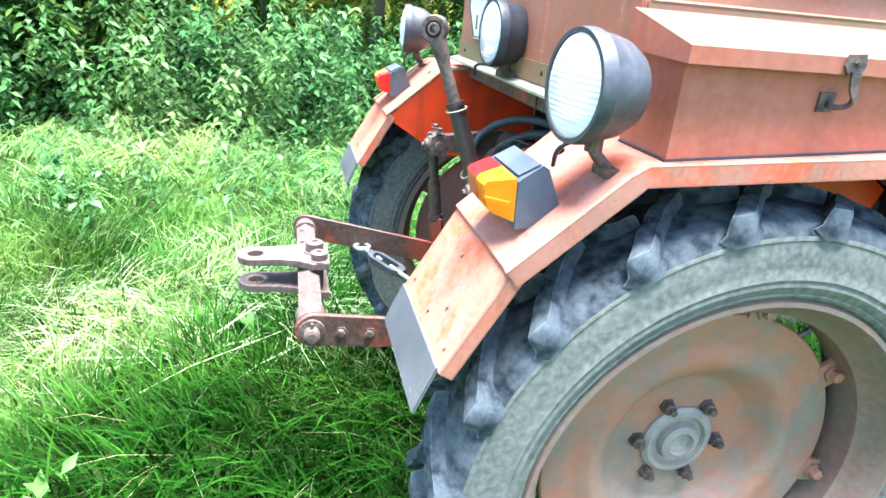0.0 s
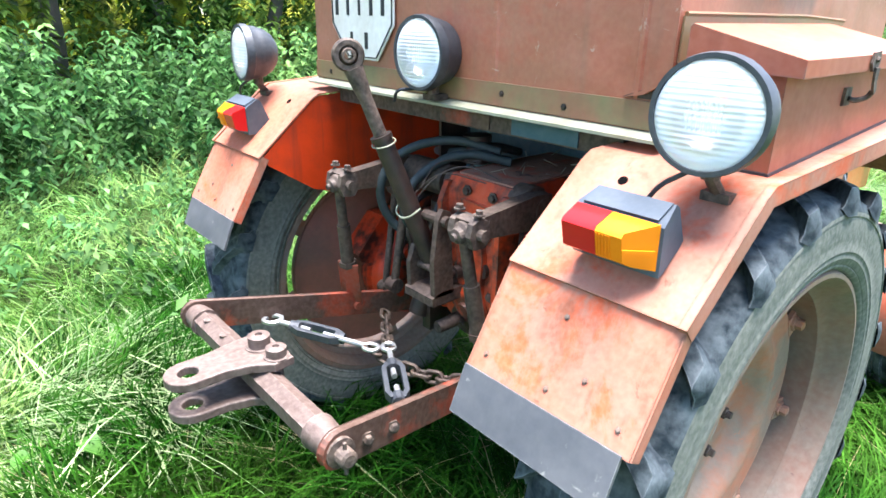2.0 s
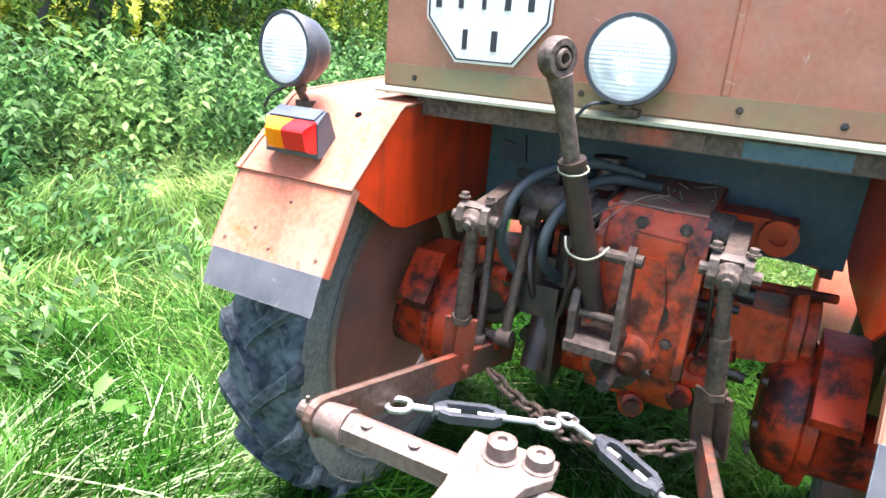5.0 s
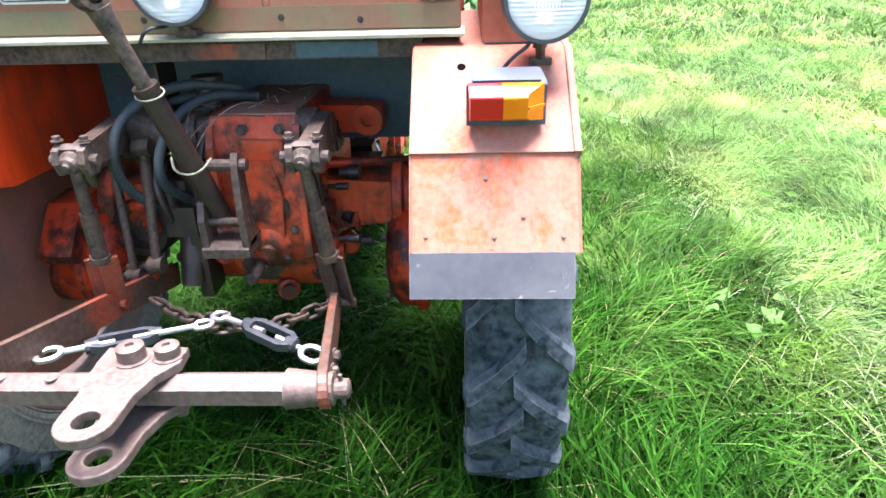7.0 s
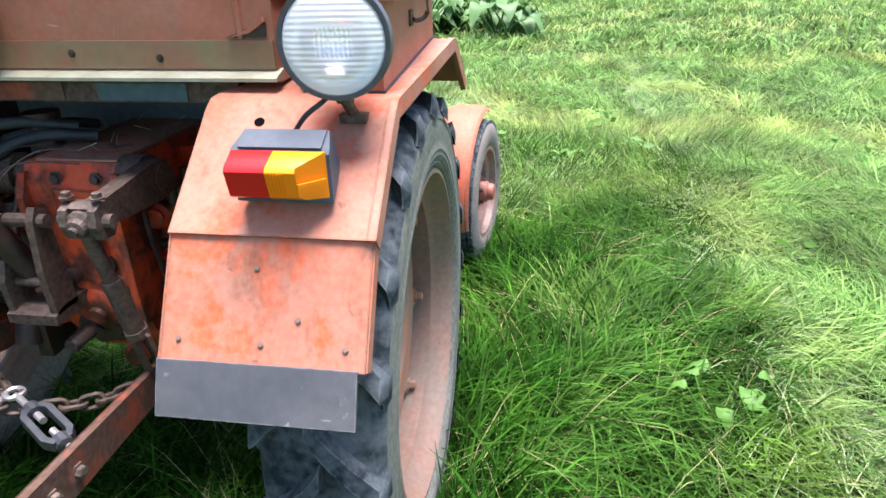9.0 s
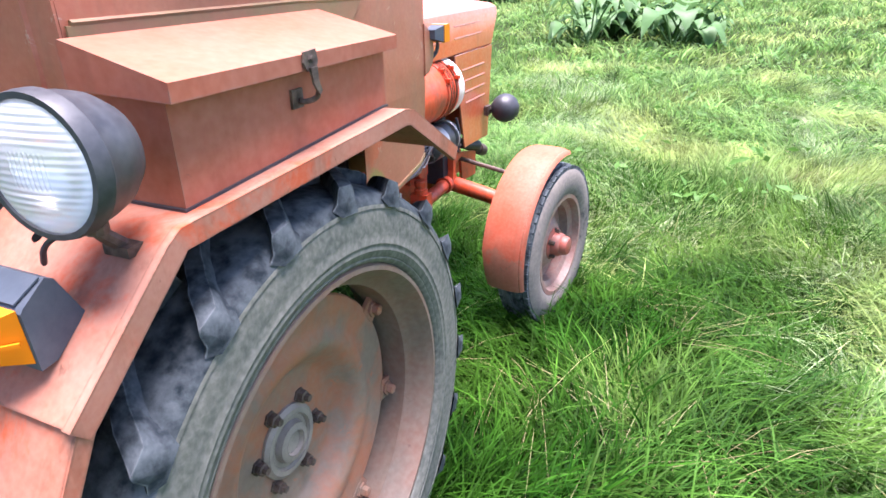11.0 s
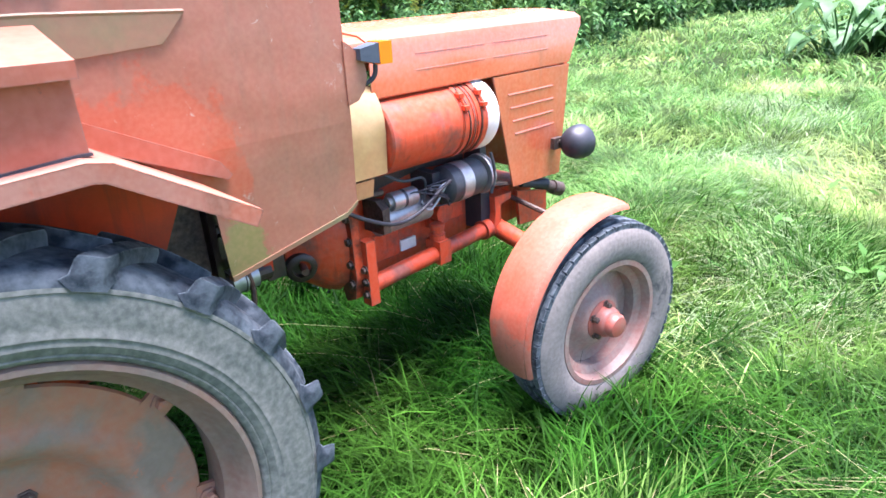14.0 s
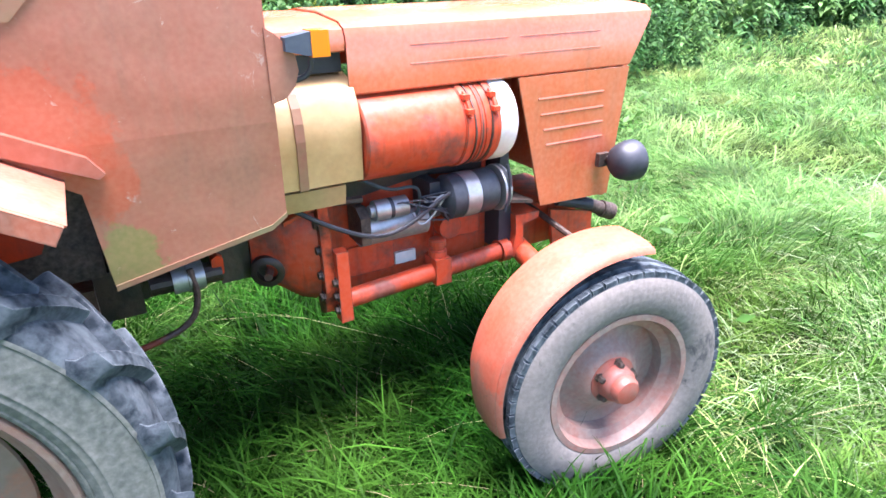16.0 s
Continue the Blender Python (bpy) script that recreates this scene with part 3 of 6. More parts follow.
        part("disc_ear", bm, disc_paint, rim)
    bm = B()
    lathe(bm, (0, 0.060, 0), (0, -1, 0), [(0.088, -0.01), (0.088, 0.006), (0.078, 0.014), (0.066, 0.014), (0.062, 0.006), (0.050, 0.006), (0.046, 0.020), (0.030, 0.024), (0.026, 0.014), (0.0, 0.014)], 32)
    part("hub", bm, hub_dust, rim, "round flanged hub end", smooth=True)
    for i in range(6):
        a = 2 * math.pi * (i + 0.58) / 6
        bm = B()
        p = Vector((math.sin(a) * 0.102, 0.060, math.cos(a) * 0.102))
        lathe(bm, p, (0, -1, 0), [(0.019, 0), (0.019, 0.004), (0.015, 0.004), (0.015, 0.018), (0.009, 0.019), (0.009, 0.030), (0, 0.031)], 6)
        part("wheel_nut", bm, forged, rim, "rusty hexagonal wheel nut")
    rim.matrix_basis = centre @ Matrix.Diagonal((0.970, 1.0, 0.970, 1.0))
    return rim


right_wheel = rear_wheel(pose(0.006, -0.700, 0.598, 0, 0, 0))
copy_thing(right_wheel, pose(0.006, 0.700, 0.598, 0, 0, 180))


# ---- tractor: front wheels ----
def front_wheel(centre):
    bm = B()
    lathe(bm, (0, 0, 0), (0, 1, 0), [(r * 1.10, h) for r, h in ((0.205, -0.072), (0.222, -0.072), (0.224, -0.062), (0.212, -0.055), (0.204, -0.03), (0.180, -0.022), (0.180, 0.03), (0.204, 0.04), (0.222, 0.072), (0.205, 0.072), (0.19, 0.04), (0.170, 0.028), (0.170, -0.028), (0.196, -0.04), (0.205, -0.072))], 56, caps=False)
    rim = part("front_wheel", bm, front_rim, tractor, "dusty steel front wheel with worn ribbed tyre", smooth=True)
    bm = B()
    T = [(0.234, -0.058), (0.246, -0.070), (0.256, -0.076), (0.275, -0.081), (0.30, -0.083), (0.335, -0.079), (0.360, -0.070), (0.375, -0.060), (0.379, -0.050), (0.371, -0.047), (0.371, -0.036), (0.383, -0.032), (0.385, -0.014), (0.375, -0.010), (0.375, 0)]
    T = T + [(r, -h) for r, h in T[-2::-1]]
    lathe(bm, (0, 0, 0), (0, 1, 0), T, 80, caps=False)
    tyre = part("tyre", bm, front_rubber, rim, "worn dusty grey ribbed tyre", smooth=True)
    tyre.data.materials.append(tread_rubber)
    for f in tyre.data.polygons:
        if math.hypot(f.center.x, f.center.z) > 0.358:
            f.material_index = 1
    bm = B()
    for i in range(54):
        for q in (-1, 1):
            m = Matrix.Rotation(2 * math.pi * (i + 0.25 * q) / 54, 4, "Y")
            box(bm, 0.350, 0.3775, q * 0.052, q * 0.0690, -0.0175, 0.0175, m)
    blocks = part("shoulder_tread", bm, tread_rubber, rim, "small worn tread blocks", bevel=0)
    blocks["kind"] = "stuff"
    bm = B()
    lathe(bm, (0, 0, 0), (0, 1, 0), [(0.05, -0.030), (0.085, -0.030), (0.10, -0.022), (0.125, 0.0), (0.150, 0.012), (0.192, 0.012), (0.192, 0.020), (0.145, 0.020), (0.05, -0.018)], 48, caps=True)
    part("wheel_disc", bm, front_rim, rim, "dished wheel disc under grey dust", smooth=True)
    bm = B()
    lathe(bm, (0, -0.028, 0), (0, -1, 0), [(0.078, -0.01), (0.078, 0.006), (0.060, 0.012), (0.056, 0.040), (0.052, 0.046), (0.046, 0.050), (0.046, 0.066), (0.038, 0.078), (0.016, 0.082), (0.0, 0.082)], 28)
    part("hub_cap", bm, cap_paint, rim, "round faded red hub cap", smooth=True)
    for i in range(5):
        a = 2 * math.pi * (i + 0.1) / 5
        bm = B()
        bolt(bm, (math.sin(a) * 0.062, -0.032, math.cos(a) * 0.062), (0, -1, 0), 0.011, 0.026)
        part("wheel_nut", bm, rust, rim)
    rim.matrix_basis = centre @ Matrix.Diagonal((0.965, 1.0, 0.965, 1.0))
    return rim


STEER = -7.5
WHEEL_F = (1.760, 0.742, 0.368)
front_right = front_wheel(pose(WHEEL_F[0], -WHEEL_F[1], WHEEL_F[2], 0, 0, STEER))
copy_thing(front_right, pose(WHEEL_F[0], WHEEL_F[1], WHEEL_F[2], 0, 0, STEER + 180))


def front_fender(s):
    """A band bent round the front wheel, with a rolled edge; it turns with the wheel. s is -1 on the right side."""
    base = pose(WHEEL_F[0], s * WHEEL_F[1], WHEEL_F[2], 0, 0, STEER)
    bm = B()
    cx, cz = 0.002, 0.030
    n, a0, a1 = 30, radians(80), radians(195)
    rows = []
    prof = [(0.000, 0.384), (0.004, 0.394), (0.014, 0.400), (0.020, 0.399), (0.026, 0.403), (0.06, 0.407), (0.11, 0.407), (0.165, 0.405), (0.190, 0.396), (0.196, 0.380), (0.191, 0.378), (0.184, 0.391), (0.16, 0.400), (0.11, 0.402), (0.05, 0.401), (0.012, 0.394), (0.005, 0.383)]
    for i in range(n + 1):
        a = a0 + (a1 - a0) * i / n
        # the lower end narrows a little and its corner is rounded
        k = max(0.0, (i - n * 0.8) / (n * 0.2))
        rows.append([bm.verts.new((cx + math.cos(a) * r, s * (0.062 - w * (1 - 0.12 * k)), cz + math.sin(a) * r)) for w, r in prof])
    for a, b in zip(rows, rows[1:]):
        for i in range(len(prof)):
            j = (i + 1) % len(prof)
            bm.faces.new((a[i], b[i], b[j], a[j]))
    bm.faces.new(rows[0]), bm.faces.new(rows[-1][::-1])
    f = part("front_fender", bm, front_paint, tractor, "faded orange curved front mudguard", smooth=True)
    f.matrix_basis = base
    bm = B()
    cyl(bm, (-0.03, s * -0.105, 0.21), (-0.03, s * -0.085, 0.425), 0.010, seg=8)
    cyl(bm, (-0.24, s * -0.115, 0.21), (-0.305, s * -0.085, 0.245), 0.010, seg=8)
    cyl(bm, (-0.03, s * -0.105, 0.21), (-0.24, s * -0.115, 0.21), 0.011, seg=8)
    part("fender_stay", bm, machine_paint, f)


front_fender(-1), front_fender(1)


# ---- tractor: rear fenders ----
TOP = [(-0.500, 1.082), (-0.325, 1.232), (-0.300, 1.247), (0.262, 1.283), (0.296, 1.276), (0.515, 1.143)]


def rear_fender(s):
    bm = B()
    sheet(bm, TOP, s * 0.484, s * 0.800, 0.004)
    under = [(x - 0.004, z + 0.002) for x, z in TOP]
    sheet(bm, under, s * 0.798, s * 0.812, 0.032)
    for v in bm.verts:
        # the outer edge runs a little outwards towards the front
        if abs(v.co.y) > 0.79 and v.co.x > -0.3:
            v.co.y += s * 0.024 * min(1, (v.co.x + 0.3) / 0.6)
    f = part("rear_fender", bm, fender_paint, tractor, "faded orange sheet-steel mudguard over the rear wheel", bevel=0.005, smooth=True)
    bm = B()
    sheet(bm, [(-0.592, 0.912), (-0.490, 1.086)], s * 0.487, s * 0.806, 0.004)
    lower = part("lower_panel", bm, lower_paint, f, "sun-bleached orange lower mudguard panel", bevel=0.002)
    for ya, yb in ((0.8065, 0.8095), (0.4835, 0.4865)):
        bm = B()
        sheet(bm, [(-0.591, 0.913), (-0.490, 1.086)], s * ya, s * yb, 0.024)
        part("folded_edge", bm, fender_paint, f, bevel=0.001)
    bm = B()
    sheet(bm, [(-0.6285, 0.836), (-0.610, 0.88), (-0.594, 0.9165)], s * 0.484, s * 0.795, 0.006)
    part("mud_flap", bm, flap_rubber, f, "grey rubber mud flap", bevel=0.002)
    bm = B()
    prism(bm, [(-0.490, 1.078), (-0.322, 1.226), (-0.300, 1.240), (0.262, 1.275), (0.292, 1.268), (0.512, 1.130), (0.44, 0.985), (0.08, 0.945), (-0.27, 0.948), (-0.33, 0.965), (-0.47, 1.055)], "y", s * 0.486, s * 0.492)
    part("inner_skirt", bm, inner_paint, f, "bright orange-red inner mudguard wall", bevel=0.002)
    d = Vector((-0.86, 0, 0.50))
    for y, t in ((0.515, 0.17), (0.645, 0.16), (0.775, 0.16), (0.63, 0.72), (0.70, 0.35)):
        bm = B()
        bolt(bm, (-0.592 + 0.102 * t - 0.001, s * y, 0.912 + 0.174 * t), d, 0.0034, 0.0025)
        part("rivet", bm, rim_paint, f)
    # flat black disc stands for the dark inside of the hole
    bm = B()
    lathe(bm, (-0.343, s * 0.585, 1.2165), (-0.65, 0, 0.76), [(0.009, -0.002), (0.009, 0.0008), (0, 0.0008)], 12)
    part("bolt_hole", bm, hole_black, f)
    # tail lamp lying on the slope: two lenses before a dark housing, the amber one with a cut-off corner
    bm = B()
    prism(bm, [(-0.474, 1.128), (-0.4765, 1.203), (-0.472, 1.2085), (-0.436, 1.2275), (-0.426, 1.222), (-0.400, 1.163), (-0.445, 1.126)], "y", s * 0.594, s * 0.744)
    for v in bm.verts:
        if v.co.x > -0.45:
            v.co.y = s * (0.669 + (abs(v.co.y) - 0.669) * 0.88)
    lamp = part("tail_lamp", bm, lamp_grey, tractor, "red and amber tail lamp in blue-grey housing", bevel=0.008, smooth=True)
    side = [(-0.475, 1.138), (-0.500, 1.1425), (-0.509, 1.148), (-0.5185, 1.187), (-0.514, 1.1935), (-0.4775, 1.2075)]
    for name, y0, y1, m in (("red_lens", 0.597, 0.6605, red_lens), ("amber_lens", 0.6612, 0.739, amber_lens)):
        bm = B()
        vs = prism(bm, side, "y", s * y0, s * y1)
        for v in vs:
            if abs(v.co.y) > 0.73 and v.co.x < -0.49:
                v.co.y = s * (0.706 if v.co.x < -0.505 else 0.712)
            if abs(v.co.y) < 0.60 and v.co.x < -0.49:
                v.co.y = s * 0.601
        part(name, bm, m, lamp, name.replace("_", " ") + " with fine ribs", bevel=0.0025, smooth=True)
    bm = B()
    prism(bm, [(-0.4735, 1.2095), (-0.4395, 1.2275), (-0.4400, 1.2300), (-0.4742, 1.2118)], "y", s * 0.606, s * 0.732)
    part("top_cover", bm, lamp_grey, lamp, "dull grey cover plate", bevel=0.001)
    bm = B()
    prism(bm, [(0.7065, -0.5145), (0.7370, -0.4825), (0.7400, -0.4850), (0.7090, -0.5175)], "z", 1.166, 1.1705)
    for v in bm.verts:
        v.co.x, v.co.y = v.co.y, s * v.co.x
    part("lens_step", bm, amber_lens, lamp)
    for i in range(5):
        bm = B()
        y = 0.6645 + i * 0.0052
        prism(bm, [(-0.5085, 1.151), (-0.5115, 1.151), (-0.5195, 1.185), (-0.5165, 1.186)], "y", s * (y - 0.0011), s * (y + 0.0011))
        part("lens_rib", bm, amber_lens, lamp)
    # working lamp
    work_lamp(tractor, Vector((-0.412, s * 0.745, 1.349)), Vector((-1, s * 0.10, 0.02)), Vector((-0.338, s * 0.745, 1.230)))
    return f


def work_lamp(parent, c, d, foot, k=0.87):
    """A round lamp: deep bowl behind a ring and a fluted glass."""
    d = d.normalized()
    bm = B()
    lathe(bm, c, -d, [(r * k, h * k) for r, h in ((0.086, 0.016), (0.086, -0.004), (0.094, -0.004), (0.096, 0.006), (0.096, 0.022), (0.091, 0.028), (0.089, 0.05), (0.082, 0.078), (0.066, 0.104), (0.042, 0.122), (0.018, 0.129), (0, 0.130))], 40, caps=False)
    lamp = part("work_lamp", bm, lamp_black, parent, "round black work lamp with clear fluted glass", smooth=True)
    bm = B()
    lathe(bm, c, -d, [(r * k, h * k) for r, h in ((0.085, 0.006), (0.075, 0.03), (0.05, 0.055), (0.02, 0.066), (0, 0.067))], 32, caps=False)
    part("reflector", bm, reflector, lamp, "silvered bowl reflector", smooth=True)
    bm = B()
    dd, u, w = frame_of(d)
    side = Vector((0, 0, 1)).cross(dd).normalized()
    up = dd.cross(side)
    R, n = 0.087 * k, 44
    lathe(bm, c, d, [(R * (1 - i / n), -0.003 + 0.018 * k * math.sqrt(1 - (1 - i / n) ** 2)) for i in range(n)] + [(0, 0.0157 * k - 0.001)], 120, caps=False)
    for v in bm.verts:
        # level flutes, and a block of upright ones in the middle
        a, b = (v.co - c).dot(side), (v.co - c).dot(up)
        if abs(a) < 0.026 and abs(b) < 0.019:
            v.co += dd * 0.0008 * math.cos(a * 2 * math.pi / 0.0066)
        elif abs(b) > 0.022 and a * a + b * b < (R * 0.95) ** 2:
            v.co += dd * 0.0004 * math.cos(b * 2 * math.pi / 0.0075)
    g = part("glass", bm, lens_glass, lamp, "clear fluted lamp glass", smooth=True)
    g.visible_shadow = False
    bm = B()
    back = Vector(c) - dd * 0.05 - Vector((0, 0, 0.085 * k))
    cyl(bm, back + Vector((0, 0, 0.02)), back - Vector((0, 0, 0.02)), 0.014, seg=10)
    tube(bm, [back - Vector((0, 0, 0.015)), (back + foot) / 2 + Vector((-0.01, 0, 0)), foot], 0.010, 8)
    box(bm, foot.x - 0.012, foot.x + 0.04, foot.y - 0.022, foot.y + 0.022, foot.z - 0.012, foot.z + 0.002)
    part("bracket", bm, rust, lamp)
    bm = B()
    tube(bm, [Vector(c) - dd * 0.09 - Vector((0, 0, 0.05)), back + Vector((-0.03, 0.02, -0.01)), foot + Vector((-0.06, 0.06, 0.012)), foot + Vector((-0.05, 0.085, -0.02))], 0.004, 6)
    part("cable", bm, black, lamp)


rear_fender(-1), rear_fender(1)


# ---- tractor: cab ----
XR, XF = -0.238, 0.915


def wall_y(x):
    return 0.585 - (x - XR) / (XF - XR) * 0.030


def skirt_y(x, z):
    """The cab side leans inwards below the seat."""
    return wall_y(x) - 0.05 * max(0.0, 1.2 - z)


bm = B()
box(bm, XR, XR + 0.004, -0.585, 0.585, 1.278, 2.05)
cab_rear = part("cab_rear_wall", bm, cab_paint, tractor, "dented brown-red sheet-steel rear wall of the cab")
bm = B()
box(bm, XR - 0.006, XR - 0.001, -0.583, 0.583, 1.286, 1.334)
part("bottom_flange", bm, cab_olive, cab_rear, "worn olive-brown lower flange", bevel=0.002)
bm = B()
prism(bm, [(-0.270, 1.268), (-0.270, 1.274), (-0.250, 1.280), (XR + 0.01, 1.286), (XR + 0.01, 1.268)], "y", -0.592, 0.592)
part("edge_strip", bm, cream, cab_rear, "cream-coloured worn edge strip")
for y, w in ((-0.17, 0.010), (-0.525, 0.008)):
    bm = B()
    prism(bm, [(XR + 0.001, y - w), (XR - 0.005, y - w * 0.5), (XR - 0.005, y + w * 0.5), (XR + 0.001, y + w)], "z", 1.336, 2.04)
    part("welded_seam", bm, cab_paint, cab_rear)
for y, z in ((0.50, 1.306), (0.10, 1.312), (-0.37, 1.304), (0.33, 1.372), (-0.2, 1.312)):
    bm = B()
    bolt(bm, (XR - 0.006, y, z), (-1, 0, 0), 0.005, 0.003)
    part("bolt", bm, grime, cab_rear)
bm = B()
prism(bm, [(-0.498, 1.338), (-0.571, 1.338), (-0.573, 1.366)], "x", XR - 0.004, XR - 0.0005)
part("torn_hole", bm, grime, cab_rear, "dark three-cornered tear in the sheet")
bm = B()
prism(bm, [(-0.505, 1.338), (-0.54, 1.352), (-0.572, 1.372), (-0.574, 1.364), (-0.545, 1.346)], "x", XR - 0.012, XR - 0.005)
part("bent_edge", bm, cab_paint, cab_rear)
# number plate with plain bars
bm = B()
out = [(0.478, 1.62), (0.180, 1.62), (0.182, 1.44), (0.256, 1.350), (0.396, 1.350), (0.474, 1.44)]
prism(bm, out, "x", XR - 0.010, XR - 0.006)
plate = part("number_plate", bm, white_paint, tractor, "white six-sided number plate with black bars", bevel=0.001)
cx, cz = 0.328, 1.50
bm = B()
for a, b in zip(out, out[1:] + out[:1]):
    pa, pb = [Vector((XR - 0.0112, cx + (p[0] - cx) * 0.955, cz + (p[1] - cz) * 0.955)) for p in (a, b)]
    tube(bm, [pa, pb], 0.0022, 4, 0)
part("plate_border", bm, plate_black, plate)
for y, z0, z1, w in ((0.445, 1.462, 1.53, 0.014), (0.390, 1.462, 1.53, 0.012), (0.335, 1.462, 1.53, 0.010), (0.280, 1.462, 1.53, 0.014), (0.228, 1.462, 1.53, 0.014), (0.375, 1.378, 1.42, 0.012), (0.305, 1.378, 1.42, 0.014)):
    bm = B()
    box(bm, XR - 0.0116, XR - 0.0096, y - w / 2, y + w / 2, z0, z1)
    part("bar", bm, plate_black, plate)
work_lamp(tractor, Vector((-0.315, 0.0, 1.386)), Vector((-1, -0.06, 0.0)), Vector((XR - 0.035, -0.004, 1.292)))

for s in (-1, 1):
    bm = B()
    for pts in ([(XR + 0.005, 1.262), (0.30, 1.262), (0.396, 1.2), (XF, 1.2), (XF, 2.05), (XR + 0.005, 2.05)], [(0.396, 1.2), (0.536, 1.11), (0.553, 0.899), (0.88, 0.960), (XF, 0.985), (XF, 1.2)]):
        for v in prism(bm, pts, "y", 0, 0.004):
            v.co.y = s * (skirt_y(v.co.x, v.co.z) - v.co.y)
    wall = part("cab_side_wall", bm, cab_paint, tractor, "brown-red cab side with patches of olive and red paint")
    bm = B()
    vs = prism(bm, [(XR + 0.01, 1.40), (0.28, 1.40), (0.50, 1.415), (0.55, 1.468), (0.30, 1.474), (XR + 0.01, 1.474)], "y", 0, 0.004)
    for v in vs:
        v.co.y = s * (wall_y(v.co.x) + 0.0015 + v.co.y)
    part("paint_band", bm, olive_band, wall, "faded olive band below the window")
    bm = B()
    tube(bm, [(-0.22, s * (wall_y(-0.22) + 0.002), 1.477), (0.30, s * (wall_y(0.3) + 0.002), 1.477), (0.55, s * (wall_y(0.55) + 0.002), 1.469)], 0.005, 6, 0)
    tube(bm, [(-0.05, s * (wall_y(-0.05) + 0.004), 1.60), (-0.04, s * (wall_y(-0.04) + 0.004), 1.54), (0.02, s * (wall_y(0.02) + 0.004), 1.525), (0.35, s * (wall_y(0.35) + 0.004), 1.525)], 0.006, 6)
    part("pressed_bead", bm, olive_band, wall, "pale pressed bead round the door panel")
    bm = B()
    vs = prism(bm, [(0.553, 0.899), (0.88, 0.960), (XF, 0.985), (XF, 0.995), (0.88, 0.972), (0.553, 0.911)], "y", -0.004, 0.018)
    for v in vs:
        v.co.y = s * (skirt_y(v.co.x, v.co.z) - v.co.y)
    part("folded_edge", bm, cab_olive, wall, "olive worn folded lower edge")
    bm = B()
    vs = prism(bm, [(0.24, 1.335), (0.33, 1.300), (0.558, 1.182), (0.582, 1.148), (0.570, 1.140), (0.33, 1.250), (0.24, 1.288)], "y", 0, 0.020)
    for v in vs:
        v.co.y = s * (wall_y(v.co.x) + v.co.y)
    part("rail", bm, box_paint, wall, "folded strip above the mudguard")
    bm = B()
    box(bm, 0.545, 0.560, s * 0.46 - 0.03, s * 0.46 + 0.03, 0.885, 1.20)
    part("corner_post", bm, grime, wall)
bm = B()
prism(bm, [(-0.549, 2.05), (-0.549, 1.2), (-0.538, 0.99), (0.538, 0.99), (0.549, 1.2), (0.549, 2.05)], "x", XF - 0.006, XF - 0.002)
part("cab_front_wall", bm, cab_paint, tractor, "brown-red front wall of the cab")
bm = B()
prism(bm, [(XR - 0.03, 2.05), (XF + 0.03, 2.05), (XF + 0.02, 2.085), (0.3, 2.11), (XR - 0.02, 2.085)], "y", -0.59, 0.59)
part("cab_roof", bm, cab_paint, tractor, "plain brown-red cab roof", bevel=0.01)
bm = B()
box(bm, -0.20, 0.92, -0.47, 0.47, 1.225, 1.24)
part("cab_floor", bm, blue_paint, tractor, "dark teal underside of the cab floor")
bm = B()
box(bm, 0.20, 0.206, -0.484, 0.484, 0.93, 1.225)
part("floor_panel", bm, blue_paint, tractor, "dark teal-blue sheet under the cab")
bm = B()
box(bm, -0.225, -0.185, -0.50, 0.50, 1.222, 1.266)
part("cross_beam", bm, rust, tractor, "worn steel cross beam", bevel=0.004)
bm = B()
box(bm, -0.229, -0.226, -0.40, -0.22, 1.226, 1.258)
part("painted_strip", bm, blue_paint, tractor)
bm = B()
box(bm, -0.229, -0.226, -0.15, 0.02, 1.226, 1.258)
part("red_strip", bm, rust_red, tractor)

# toolbox on the right fender
bm = B()
prism(bm, [(-0.260, 1.253), (0.268, 1.287), (0.280, 1.287), (0.280, 1.402), (-0.260, 1.402)], "y", -0.778, -0.630)
chest = part("toolbox", bm, box_paint, tractor, "long brown-red steel toolbox on the mudguard", bevel=0.004)
bm = B()
prism(bm, [(-0.806, 1.395), (-0.806, 1.420), (-0.632, 1.464), (-0.628, 1.459), (-0.628, 1.402)], "x", -0.276, 0.286)
part("lid", bm, box_paint, chest, "sloping pinkish-red toolbox lid", bevel=0.004)
bm = B()
prism(bm, [(-0.016, 1.424), (0.014, 1.426), (0.018, 1.408), (0.012, 1.394), (-0.010, 1.394), (-0.019, 1.408)], "y", -0.811, -0.807)
prism(bm, [(-0.008, 1.400), (0.010, 1.400), (0.011, 1.378), (0.018, 1.362), (0.010, 1.356), (-0.002, 1.374)], "y", -0.815, -0.811)
bolt(bm, (-0.001, -0.811, 1.413), (0, -1, 0), 0.0045, 0.004)
part("lid_clasp", bm, forged, chest, "rusty swinging lid clasp", bevel=0.0015)
bm = B()
box(bm, -0.020, 0.008, -0.783, -0.777, 1.336, 1.366)
tube(bm, [(0.012, -0.811, 1.362), (0.014, -0.806, 1.350), (0.004, -0.790, 1.344), (-0.006, -0.784, 1.348)], 0.0045, 6)
part("hasp", bm, forged, chest, "rusty hasp and staple", bevel=0.002)
bm = B()
prism(bm, [(-0.264, 1.2495), (0.266, 1.2835), (0.284, 1.2820), (0.284, 1.2865), (0.266, 1.2875), (-0.264, 1.2535)], "y", -0.781, -0.6355)
part("base_gasket", bm, black, chest)


